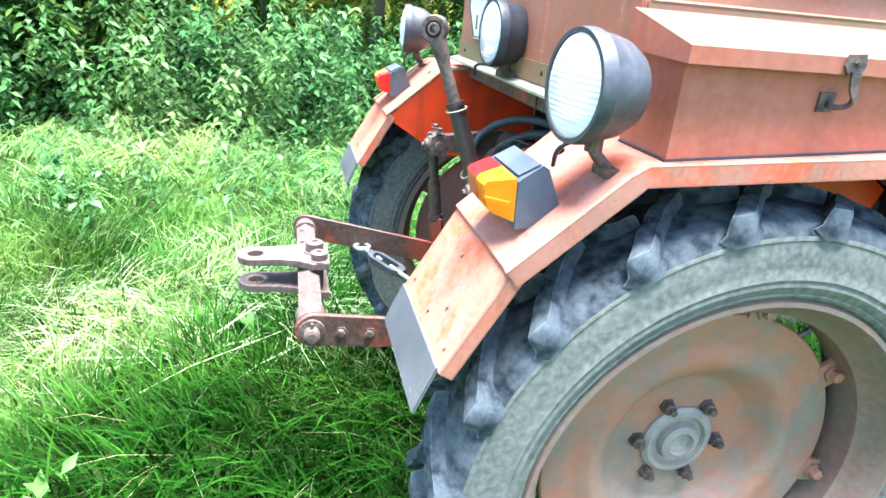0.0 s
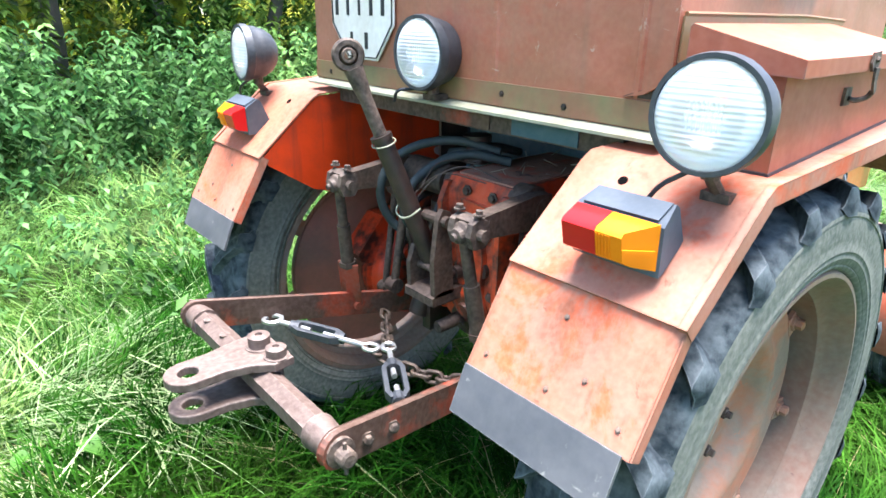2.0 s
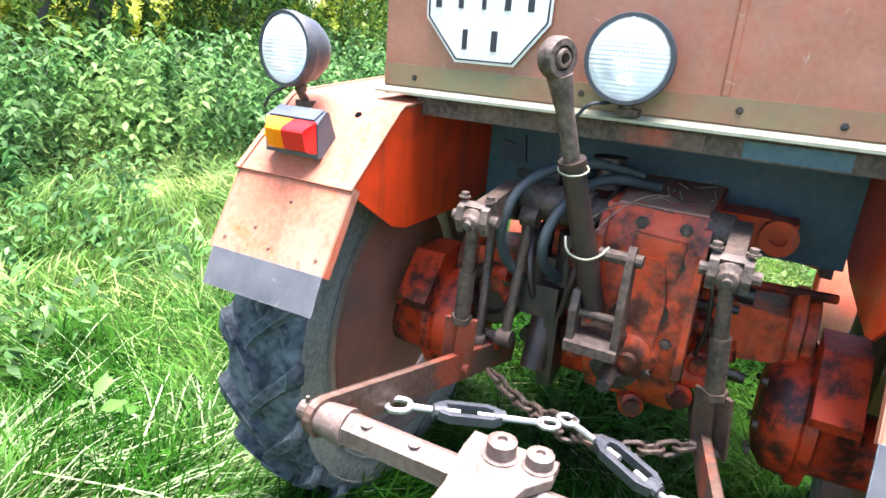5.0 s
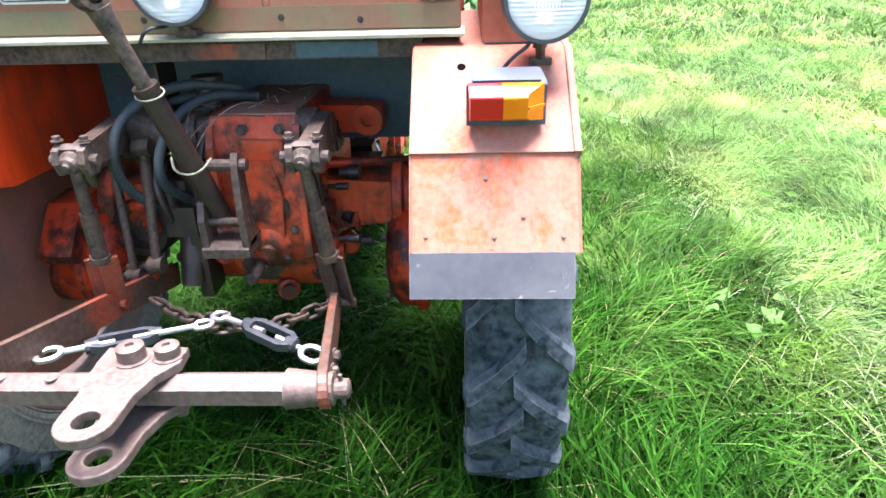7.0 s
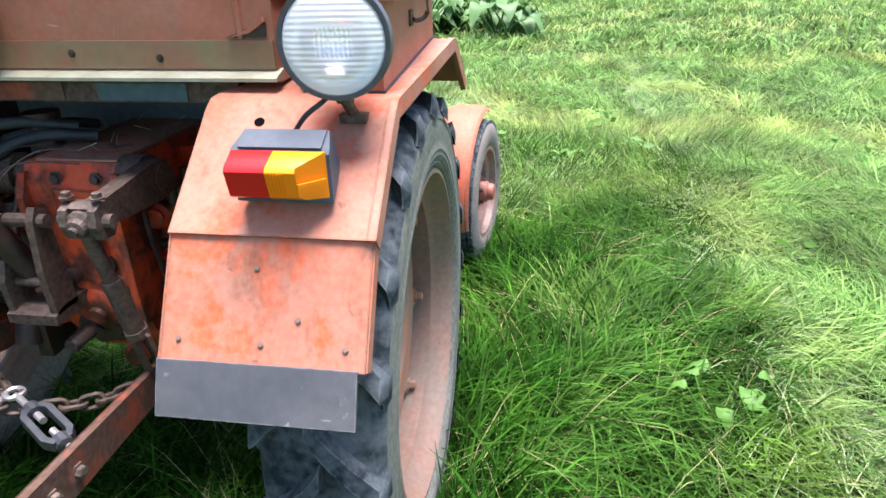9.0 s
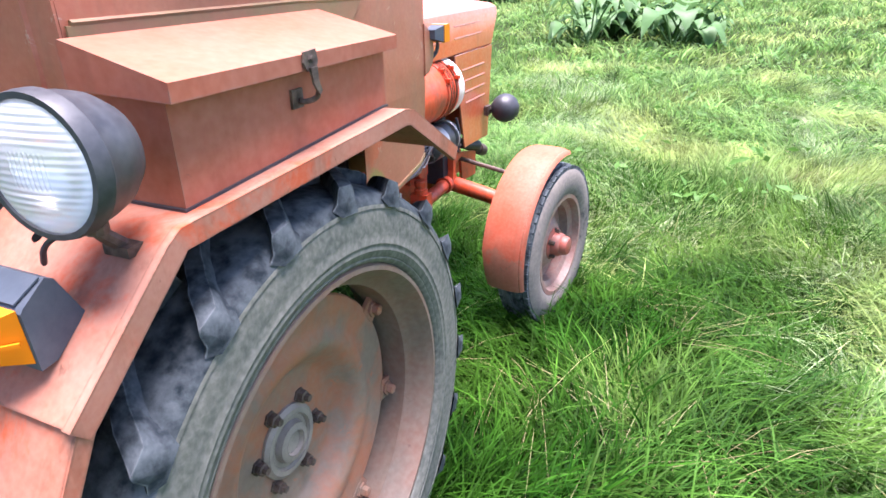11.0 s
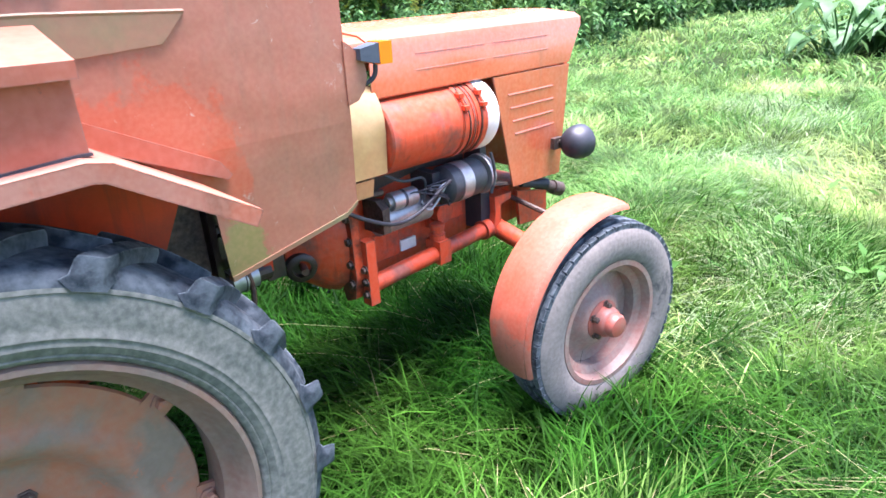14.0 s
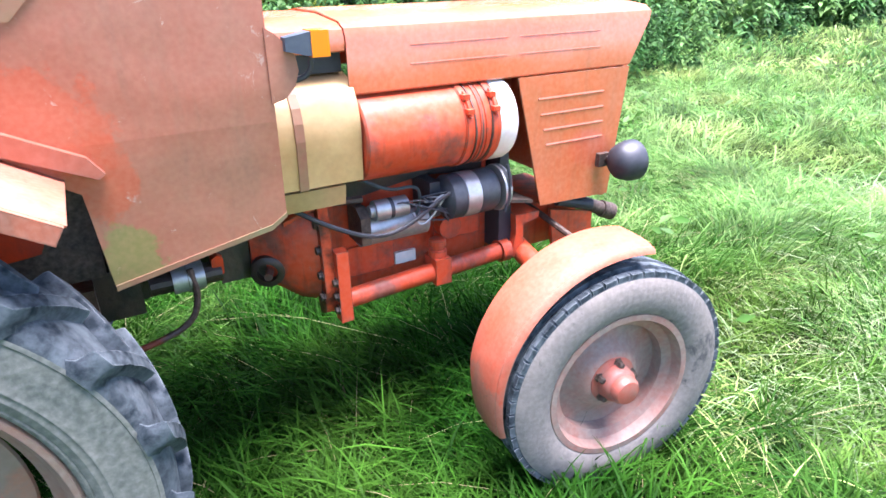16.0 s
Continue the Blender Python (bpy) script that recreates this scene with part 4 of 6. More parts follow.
# ---- tractor: rear axle and hitch ----
bm = B()
prism(bm, [(-0.19, 0.70), (-0.205, 0.78), (-0.205, 1.05), (-0.18, 1.088), (0.40, 1.088), (0.45, 1.02), (0.45, 0.60), (-0.12, 0.60)], "y", -0.192, 0.022)
part("lift_housing", bm, casing_paint, tractor, "red cast hydraulic lift housing with dusty top", bevel=0.012, smooth=True)
bm = B()
prism(bm, [(-0.10, 0.62), (-0.13, 0.75), (-0.13, 0.98), (-0.09, 1.03), (0.45, 1.03), (0.50, 1.0), (0.50, 0.62), (0.0, 0.56)], "y", -0.15, 0.15)
part("gearbox_housing", bm, machine_paint, tractor, "red cast gearbox housing stained with oil", bevel=0.02, smooth=True)
for y, z in ((-0.05, 0.98), (-0.15, 0.98), (-0.05, 0.80), (-0.155, 0.80), (-0.10, 0.905), (-0.06, 1.06), (-0.15, 1.06)):
    bm = B()
    bolt(bm, (-0.203, y, z), (-1, 0, 0), 0.010, 0.010)
    part("housing_bolt", bm, rust, tractor)
bm = B()
disc_ring(bm, (-0.205, -0.128, 0.868), (-1, 0, 0), 0.010, 0.022, 0.012, 18)
part("filler_plug", bm, grime, tractor)
for s in (-1, 1):
    bm = B()
    vs = box(bm, -0.065, 0.165, s * 0.14, s * 0.40, 0.728, 0.890)
    for v in vs:
        if abs(v.co.y) > 0.3:
            v.co.x, v.co.z = 0.05 + (v.co.x - 0.05) * 0.72, 0.805 + (v.co.z - 0.805) * 0.70
    box(bm, -0.072, -0.040, s * 0.20, s * 0.215, 0.735, 0.900)
    lathe(bm, (0.05, s * 0.385, 0.805), (0, s, 0), [(0.10, 0), (0.112, 0.006), (0.112, 0.03), (0.09, 0.036), (0.09, 0.06)], 20)
    part("axle_housing", bm, casing_paint, tractor, "tapered red rear axle casting with a dusty flat top", bevel=0.004, smooth=True)
    bm = B()
    lathe(bm, (0, s * 0.365, 0.635), (0, s, 0), [(0.08, 0), (0.12, 0.010), (0.150, 0.035), (0.156, 0.06), (0.156, 0.085), (0.170, 0.09), (0.170, 0.115), (0.14, 0.125), (0.12, 0.16), (0.11, 0.20)], 36)
    fd = part("final_drive", bm, machine_paint, tractor, "round red final drive casing", smooth=True)
    bm = B()
    prism(bm, [(-0.17, 0.690), (-0.19, 0.700), (-0.20, 0.725), (-0.10, 0.84), (0.0, 0.85), (0.0, 0.69)], "y", s * 0.455, s * 0.545)
    part("cast_bracket", bm, machine_paint, fd, bevel=0.01)
    bm = B()
    cyl(bm, (0, s * 0.50, 0.58), (0, s * 0.628, 0.58), 0.09, 0.085, 24)
    part("half_shaft", bm, machine_paint, fd, smooth=True)
    for i in range(8):
        a = 2 * math.pi * i / 8
        bm = B()
        bolt(bm, (math.cos(a) * 0.128, s * 0.372, 0.635 + math.sin(a) * 0.128), (0, -s, 0), 0.009, 0.012)
        part("casing_bolt", bm, rust, fd)
bm = B()
cyl(bm, (-0.15, -0.27, 1.05), (-0.15, 0.27, 1.05), 0.032, seg=20)
cyl(bm, (-0.15, -0.235, 1.05), (-0.15, -0.185, 1.05), 0.048, seg=20)
cyl(bm, (-0.15, 0.06, 1.05), (-0.15, 0.22, 1.05), 0.045, seg=20)
part("lift_shaft", bm, rust, tractor, "rusty hydraulic lift cross shaft", smooth=True)
for s in (-1, 1):
    bm = B()
    prism(bm, [(-0.13, 1.085), (-0.18, 1.09), (-0.37, 1.068), (-0.395, 1.05), (-0.37, 1.022), (-0.18, 1.008), (-0.12, 1.015)], "y", s * 0.232, s * 0.268)
    arm = part("lift_arm", bm, rust, tractor, "dusty forged lift arm", bevel=0.008, smooth=True)
    bm = B()
    for q in (-1, 1):
        prism(bm, [(-0.345, 1.030), (-0.350, 1.068), (-0.375, 1.078), (-0.398, 1.068), (-0.404, 1.040), (-0.392, 1.012), (-0.360, 1.010)], "y", s * 0.25 + q * 0.028 - 0.008, s * 0.25 + q * 0.028 + 0.008)
    prism(bm, [(-0.352, 1.062), (-0.356, 1.074), (-0.378, 1.078), (-0.392, 1.070), (-0.385, 1.058)], "y", s * 0.25 - 0.030, s * 0.25 + 0.030)
    lathe(bm, (-0.380, s * 0.25, 1.042), (-1, 0, -0.15), [(0.026, -0.02), (0.027, 0.016), (0.020, 0.022), (0.017, 0.032), (0.009, 0.035), (0.008, 0.042), (0, 0.042)], 16)
    cyl(bm, (-0.376, s * 0.25 - 0.052, 1.043), (-0.376, s * 0.25 + 0.052, 1.043), 0.0125, seg=10)
    for q in (-1, 1):
        bolt(bm, (-0.375, s * 0.25 + q * 0.030, 1.083), (0, 0, 1), 0.009, 0.012)
    part("fork_head", bm, forged, arm, "dusty forged fork head with bolts", bevel=0.003)
    lo = Vector((-0.335, s * 0.285, 0.66))
    hi = Vector((-0.385, s * 0.25, 1.02))
    bm = B()
    cyl(bm, hi, hi.lerp(lo, 0.30), 0.014, seg=12)
    cyl(bm, hi.lerp(lo, 0.28), hi.lerp(lo, 0.62), 0.019, seg=12)
    cyl(bm, hi.lerp(lo, 0.60), hi.lerp(lo, 0.645), 0.025, seg=6)
    rod = part("lift_rod", bm, rust, tractor, "greasy threaded lift rod", smooth=True)
    bm = B()
    a = hi.lerp(lo, 0.62)
    for q in (-1, 1):
        vs = box(bm, -0.022, 0.022, -0.004, 0.004, 0, (lo - a).length)
        d = (lo - a).normalized()
        rot = d.to_track_quat("Z", "Y").to_matrix().to_4x4()
        bmesh.ops.transform(bm, matrix=Matrix.Translation(a + Vector((0, q * 0.016, 0))) @ rot, verts=vs)
    cyl(bm, lo + Vector((0, -0.035, 0)), lo + Vector((0, 0.035, 0)), 0.012, seg=10)
    part("rod_fork", bm, rust_red, rod, bevel=0.001)
    # lower link, a flat bar
    f, r = Vector((-0.10, s * 0.235, 0.625)), Vector((-0.770, s * 0.340, 0.738))
    d = (r - f)
    rot = d.to_track_quat("X", "Z").to_matrix().to_4x4()
    bm = B()
    L = d.length
    outl = [(0, -0.03), (L, -0.035)] + [(L + 0.035 * math.sin(t), -0.035 * math.cos(t)) for t in (math.pi * k / 8 for k in range(1, 8))] + [(L, 0.035), (0, 0.03)]
    vs = prism(bm, outl, "y", -0.009, 0.009)
    bmesh.ops.transform(bm, matrix=Matrix.Translation(f) @ rot, verts=vs)
    link = part("lower_link", bm, rust_red, tractor, "rusty flat-bar lower hitch arm with red paint remains", bevel=0.003)
    for k in (0.80, 0.90):
        bm = B()
        bolt(bm, f + d * k + Vector((0, s * 0.009, 0)), (0.15 * s, s, 0), 0.010, 0.012)
        part("link_bolt", bm, forged, link)
    bm = B()
    lathe(bm, r + Vector((0, s * 0.008, 0)), (0, s, 0), [(0.030, 0), (0.030, 0.010), (0.018, 0.012), (0.018, 0.035), (0.012, 0.038), (0, 0.038)], 14)
    cyl(bm, r + Vector((0.0, s * 0.030, 0.03)), r + Vector((0.0, s * 0.032, -0.035)), 0.004, seg=6)
    part("end_pin", bm, forged, link, "pale steel hitch pin and cotter")

# hitch crossbar with clevis
bm = B()
hexa = [(-0.770 + 0.031 * math.cos(t), 0.738 + 0.031 * math.sin(t)) for t in (math.pi / 6 + math.pi * k / 3 for k in range(6))]
prism(bm, hexa, "y", -0.285, 0.285)
cyl(bm, (-0.770, -0.335, 0.738), (-0.770, -0.275, 0.738), 0.030, 0.036, 20)
cyl(bm, (-0.770, 0.275, 0.738), (-0.770, 0.335, 0.738), 0.036, 0.030, 20)
for y in (0.14, 0.235):
    cyl(bm, (-0.775, y, 0.764), (-0.775, y, 0.767), 0.012, seg=12)
bar = part("hitch_crossbar", bm, bare, tractor, "pinkish-grey dusty steel hitch crossbar", bevel=0.004, smooth=True)


def clevis_jaw(z0, z1, droop):
    bm = B()
    n = 12
    pts = [(-0.715, 0.062), (-0.715, -0.085), (-0.76, -0.088), (-0.80, -0.060), (-0.85, -0.047)]
    pts += [(-0.907 - 0.047 * math.sin(t), -0.047 * math.cos(t)) for t in (math.pi * k / n for k in range(n + 1))]
    pts += [(-0.85, 0.047), (-0.80, 0.055), (-0.76, 0.062)]
    hole = [(-0.907 + 0.021 * math.cos(t), 0.021 * math.sin(t)) for t in (2 * math.pi * k / 16 for k in range(16))]
    edges = []
    for loop in (pts, hole):
        vs = [bm.verts.new((x, y, 0)) for x, y in loop]
        edges += [bm.edges.new((vs[i], vs[(i + 1) % len(vs)])) for i in range(len(vs))]
    bmesh.ops.triangle_fill(bm, edges=edges, use_beauty=True)
    ext = bmesh.ops.extrude_face_region(bm, geom=bm.faces[:])
    up = [v for v in ext["geom"] if isinstance(v, bmesh.types.BMVert)]
    for v in up:
        v.co.z = z1 - z0
    for v in bm.verts:
        v.co.z += z0 + droop * (-0.74 - v.co.x)
    return bm


part("clevis_jaw", clevis_jaw(0.769, 0.789, -0.02), bare, bar, "flat forged clevis jaw with round hole", bevel=0.003)
part("clevis_jaw", clevis_jaw(0.687, 0.707, 0.02), bare, bar, "flat forged clevis jaw with round hole", bevel=0.003)
for x, y, r, h in ((-0.752, 0.0, 0.024, 0.03), (-0.742, -0.060, 0.022, 0.024)):
    bm = B()
    lathe(bm, (x, y, 0.786), (0, 0, 1), [(r * 1.25, 0), (r * 1.25, 0.005), (r, 0.006), (r, h), (r * 0.8, h + 0.003), (r * 0.35, h + 0.003), (r * 0.3, h - 0.003), (0, h - 0.003)], 14)
    cyl(bm, (x, y, 0.66), (x, y, 0.786), r * 0.55, seg=12)
    part("clevis_bolt", bm, bare, bar, "round-headed clevis bolt", smooth=True)


# check chains with turnbuckles
def ring_link(bm, c, d, up, ln, w, r, seg=14):
    d, up = Vector(d).normalized(), Vector(up)
    side = (up - d * up.dot(d)).normalized()
    pts = []
    for k in range(seg):
        t = 2 * math.pi * k / seg
        pts.append(Vector(c) + d * (math.cos(t) * w / 2 + math.copysign((ln - w) / 2, math.cos(t))) + side * math.sin(t) * w / 2)
    rings = []
    n3 = d.cross(side)
    for i, p in enumerate(pts):
        t = (pts[(i + 1) % seg] - pts[i - 1]).normalized()
        u = n3
        w3 = t.cross(u)
        rings.append([bm.verts.new(p + (u * math.cos(a) + w3 * math.sin(a)) * r) for a in (2 * math.pi * k / 6 for k in range(6))])
    for i in range(seg):
        a, b = rings[i], rings[(i + 1) % seg]
        for k in range(6):
            bm.faces.new((a[k], b[k], b[(k + 1) % 6], a[(k + 1) % 6]))


def turnbuckle(a, b, c, e, end):
    """From the eye at a by a screw to the body b-c, on to e by a hook, then a chain to end."""
    a, b, c, e, end = [Vector(v) for v in (a, b, c, e, end)]
    d = (c - b).normalized()
    side = d.cross(Vector((0, 0, 1))).normalized()
    bm = B()
    up = Vector((0, 0, 1))
    for q in (-1, 1):
        pts = [b + side * q * 0.012, b + d * 0.02 + side * q * 0.022, c - d * 0.02 + side * q * 0.022, c + side * q * 0.012]
        for p0, p1 in zip(pts, pts[1:]):
            L = (p1 - p0).length
            vs = box(bm, -0.002, L + 0.002, -0.006, 0.006, -0.010, 0.010)
            rot = (p1 - p0).to_track_quat("X", "Z").to_matrix().to_4x4()
            bmesh.ops.transform(bm, matrix=Matrix.Translation(p0) @ rot, verts=vs)
    cyl(bm, b - d * 0.012, b + d * 0.014, 0.015, seg=10)
    cyl(bm, c - d * 0.014, c + d * 0.012, 0.015, seg=10)
    body = part("turnbuckle", bm, lamp_black, tractor, "dark grey forged turnbuckle", bevel=0.001)
    bm = B()
    cyl(bm, b + d * 0.045, a + (b - a).normalized() * 0.02, 0.007, seg=8)
    ring_link(bm, a, b - a, side, 0.05, 0.044, 0.007)
    part("eye_screw", bm, steel, body, "bright galvanised eye screw", smooth=True)
    bm = B()
    cyl(bm, c - d * 0.045, e, 0.007, seg=8)
    ring_link(bm, e + (e - c).normalized() * 0.012, e - c, side, 0.04, 0.03, 0.006)
    part("hook_screw", bm, steel, body, "bright galvanised hook screw", smooth=True)
    L = (end - e).length
    n = max(3, int(L / 0.034))
    for i in range(n):
        t = (i + 0.5) / n
        p = e.lerp(end, t) - Vector((0, 0, 0.03 * math.sin(math.pi * t)))
        dd = (end - e) + Vector((0, 0, -0.09 * math.cos(math.pi * t)))
        bm = B()
        ring_link(bm, p, dd, (0.3, 0.2, 1) if i % 2 else (1, 0.3, -0.2), 0.048, 0.028, 0.0055, 12)
        part("chain_link", bm, rust, body, smooth=True)


turnbuckle((-0.590, 0.285, 0.686), (-0.566, 0.205, 0.690), (-0.490, 0.105, 0.672), (-0.462, 0.02, 0.675), (-0.335, -0.262, 0.660))
turnbuckle((-0.556, -0.262, 0.662), (-0.538, -0.215, 0.675), (-0.474, -0.105, 0.684), (-0.430, -0.03, 0.678), (-0.262, 0.222, 0.632))

# top link with eye
e, b0 = Vector((-0.440, 0.095, 1.380)), Vector((-0.265, -0.002, 0.86))
d = (b0 - e).normalized()
bm = B()
ax = Vector((-0.45, -0.9, 0)).normalized()
lathe(bm, e - ax * 0.016, ax, [(0.022, 0), (0.033, 0), (0.037, 0.007), (0.037, 0.025), (0.033, 0.032), (0.022, 0.032), (0.022, 0)], 24, caps=False)
lathe(bm, e - ax * 0.020, ax, [(0.010, 0), (0.015, 0), (0.021, 0.013), (0.0215, 0.02), (0.021, 0.027), (0.015, 0.040), (0.010, 0.040), (0.010, 0)], 20, caps=False)
cyl(bm, e + d * 0.030, e + d * 0.10, 0.024, 0.017, 14)
cyl(bm, e + d * 0.09, e + d * 0.22, 0.0165, seg=14)
top = part("top_link", bm, forged, tractor, "dark greasy top link with ball eye", smooth=True)
bm = B()
cyl(bm, e + d * 0.20, b0, 0.0235, 0.026, 16)
cyl(bm, e + d * 0.195, e + d * 0.207, 0.027, seg=16)
part("link_tube", bm, grime, top, "black greasy link tube", smooth=True)
bm = B()
ring_link(bm, e + d * 0.215, d.cross(Vector((0, 1, 0))), (0, 1, 0), 0.058, 0.058, 0.002, 16)
part("wire_tie", bm, cream, top, "thin pale wire tie")
bm = B()
c2 = e + d * 0.40
tube(bm, [c2 + Vector((0.0, 0.045, 0.02)), c2 + Vector((-0.03, 0.03, -0.005)), c2 + Vector((-0.035, -0.008, -0.012)), c2 + Vector((-0.03, -0.036, 0.0)), c2 + Vector((-0.01, -0.05, 0.02))], 0.0026, 6)
part("wire_loop", bm, cream, top, "twisted pale wire tie")
bm = B()
prism(bm, [(-0.318, 0.80), (-0.322, 0.90), (-0.310, 1.005), (-0.295, 1.03), (-0.270, 1.02), (-0.262, 0.90), (-0.255, 0.80)], "y", -0.074, -0.058)
prism(bm, [(-0.318, 0.80), (-0.322, 0.87), (-0.305, 0.915), (-0.275, 0.91), (-0.262, 0.86), (-0.255, 0.80)], "y", 0.022, 0.038)
prism(bm, [(-0.325, 0.778), (-0.325, 0.80), (-0.30, 0.812), (-0.205, 0.812), (-0.20, 0.778)], "y", -0.074, 0.040)
cyl(bm, (-0.245, -0.018, 0.79), (-0.245, -0.018, 0.762), 0.030, 0.034, 14)
cyl(bm, (-0.29, -0.09, 1.0), (-0.29, 0.0, 1.0), 0.014, seg=10)
cyl(bm, (-0.29, -0.075, 0.86), (-0.29, 0.045, 0.86), 0.010, seg=10)
part("top_link_bracket", bm, rust, tractor, "dusty steel top link bracket", bevel=0.004)
bm = B()
lathe(bm, (-0.11, -0.052, 0.712), (-1, 0, -0.06), [(0.090, 0), (0.090, 0.035), (0.066, 0.045), (0.058, 0.08), (0.034, 0.085), (0.026, 0.09), (0.019, 0.093), (0.0175, 0.175), (0.015, 0.180), (0, 0.180)], 24)
part("power_take_off", bm, rust, tractor, "rusty power take-off shaft end", smooth=True)
bm = B()
box(bm, -0.16, -0.05, 0.07, 0.20, 0.80, 0.92)
box(bm, -0.20, -0.10, 0.10, 0.19, 0.78, 0.86)
cyl(bm, (-0.15, 0.10, 0.86), (-0.15, 0.10, 0.99), 0.03, seg=12)
cyl(bm, (-0.17, 0.17, 0.84), (-0.17, 0.17, 0.93), 0.022, seg=12)
cyl(bm, (-0.20, 0.14, 0.64), (-0.14, 0.13, 0.80), 0.03, 0.04, 12)
box(bm, -0.194, -0.106, 0.093, 0.127, 0.60, 0.797)
part("hydraulic_valve", bm, grime, tractor, "oily black hydraulic valve block", bevel=0.008, smooth=True)
for pts, r in ((((-0.05, -0.02, 1.13), (-0.12, 0.10, 1.16), (-0.22, 0.20, 1.12), (-0.27, 0.235, 1.03), (-0.25, 0.235, 0.93), (-0.19, 0.19, 0.86)), 0.0125), (((-0.05, -0.06, 1.11), (-0.12, 0.05, 1.13), (-0.21, 0.11, 1.08), (-0.26, 0.135, 1.0), (-0.25, 0.135, 0.93), (-0.18, 0.11, 0.88)), 0.0125), (((0.1, 0.05, 1.10), (-0.02, 0.05, 1.135), (-0.08, 0.15, 1.10), (-0.02, 0.3, 1.08), (0.15, 0.35, 1.05)), 0.012)):
    bm = B()
    tube(bm, pts, r, 10)
    part("hydraulic_hose", bm, hose, tractor, "weathered grey rubber hydraulic hose", smooth=True)
bm = B()
box(bm, 0.05, 0.16, -0.30, -0.185, 0.985, 1.06)
disc_ring(bm, (0.048, -0.325, 1.022), (-1, 0, 0), 0.018, 0.042, 0.02, 20)
box(bm, 0.05, 0.14, -0.36, -0.29, 0.99, 1.055)
part("steering_bracket", bm, inner_paint, tractor, "bright red cast bracket", bevel=0.008, smooth=True)
bm = B()
cyl(bm, (-0.05, -0.19, 0.925), (0.05, -0.47, 0.905), 0.012, seg=8)
cyl(bm, (-0.10, -0.19, 0.82), (-0.10, -0.24, 0.82), 0.025, seg=10)
cyl(bm, (-0.10, -0.175, 0.60), (-0.08, -0.205, 0.98), 0.012, seg=8)
cyl(bm, (-0.12, -0.20, 0.70), (-0.12, -0.26, 0.70), 0.03, 0.02, 10)
part("brake_rod", bm, machine_paint, tractor, "red brake rods and levers", smooth=True)

rng = random.Random(5)
for i in range(26):
    x, y, z = rng.uniform(-0.20, 0.02), rng.uniform(0.0, 0.26), rng.uniform(0.66, 1.0)
    r = rng.uniform(0.010, 0.026)
    ln = rng.uniform(0.03, 0.09)
    dv = Vector(rng.choice([(1, 0, 0), (0, 1, 0), (0, 0, 1), (0.3, 0.2, 1), (0.5, 1, 0.2)])).normalized()
    bm = B()
    lathe(bm, (x, y, z), dv, [(r, 0), (r, ln * 0.6), (r * 0.7, ln * 0.65), (r * 0.7, ln), (0, ln)], 10)
    part("pipe_fitting", bm, rng.choice([grime, grime, rust, machine_paint, machine_paint]), tractor, smooth=True)
for k in range(16):
    x, y, z = rng.uniform(-0.17, 0.0), rng.uniform(-0.33, -0.19), rng.uniform(0.64, 1.0)
    r = rng.uniform(0.009, 0.02)
    dv = Vector(rng.choice([(1, 0, 0), (0, 1, 0), (0, 0, 1), (0.4, 1, 0.3)])).normalized()
    bm = B()
    lathe(bm, (x, y, z), dv, [(r, 0), (r, 0.03), (r * 0.6, 0.034), (r * 0.6, 0.055), (0, 0.056)], 10)
    part("pipe_fitting", bm, rng.choice([grime, grime, rust, machine_paint]), tractor, smooth=True)
for x, y, z in ((-0.12, -0.21, 0.95), (-0.12, -0.22, 0.74), (-0.15, -0.20, 0.66), (-0.05, -0.26, 0.69), (-0.17, 0.05, 0.72), (-0.15, -0.10, 0.60)):
    bm = B()
    lathe(bm, (x, y, z), (-1, -0.3, 0.1), [(0.03, -0.04), (0.03, 0.01), (0.02, 0.014), (0.02, 0.03), (0, 0.03)], 12)
    part("cast_boss", bm, machine_paint, tractor, smooth=True)
for pts in (((-0.20, -0.12, 1.09), (-0.25, -0.02, 1.11), (-0.27, 0.03, 1.07), (-0.30, 0.05, 1.03)), ((-0.18, -0.15, 1.10), (-0.24, -0.09, 1.14), (-0.28, -0.02, 1.10), (-0.31, 0.03, 1.02)), ((-0.10, 0.02, 1.10), (-0.2, 0.06, 1.12), (-0.26, 0.05, 1.06))):
    bm = B()
    tube(bm, pts, 0.0016, 5)
    part("binding_wire", bm, forged, tractor, "loose pale binding wire")
bm = B()
for k in range(16):
    a = Vector((rng.uniform(-0.12, 0.30), rng.uniform(-0.18, 0.05), 1.092))
    tube(bm, [a, a + Vector((rng.uniform(-0.05, 0.05), rng.uniform(-0.05, 0.05), rng.uniform(0.004, 0.02)))], 0.001, 4, 0)
straw = part("dry_straw", bm, cream, tractor, "bits of dry straw on the housing")
straw["kind"] = "stuff"

for y in (-0.190, 0.018):
    bm = B()
    prism(bm, [(-0.222, 0.73), (-0.228, 0.80), (-0.228, 1.02), (-0.205, 1.07), (-0.17, 1.07), (-0.17, 0.72)], "y", y - 0.009, y + 0.009)
    part("casting_rib", bm, casing_paint, tractor, bevel=0.003)
bm = B()
prism(bm, [(-0.055, 0.93), (-0.15, 0.95), (-0.158, 1.035), (-0.05, 1.04)], "x", -0.216, -0.204)
part("cover_plate", bm, casing_paint, tractor, "small bolted cover plate", bevel=0.004)
bm = B()
prism(bm, [(-0.130, 0.76), (-0.055, 0.76), (-0.045, 0.90), (-0.062, 0.99), (-0.122, 0.99), (-0.140, 0.90)], "x", -0.222, -0.200)
part("housing_bulge", bm, casing_paint, tractor, "raised middle of the lift casting", bevel=0.008, smooth=True)
bm = B()
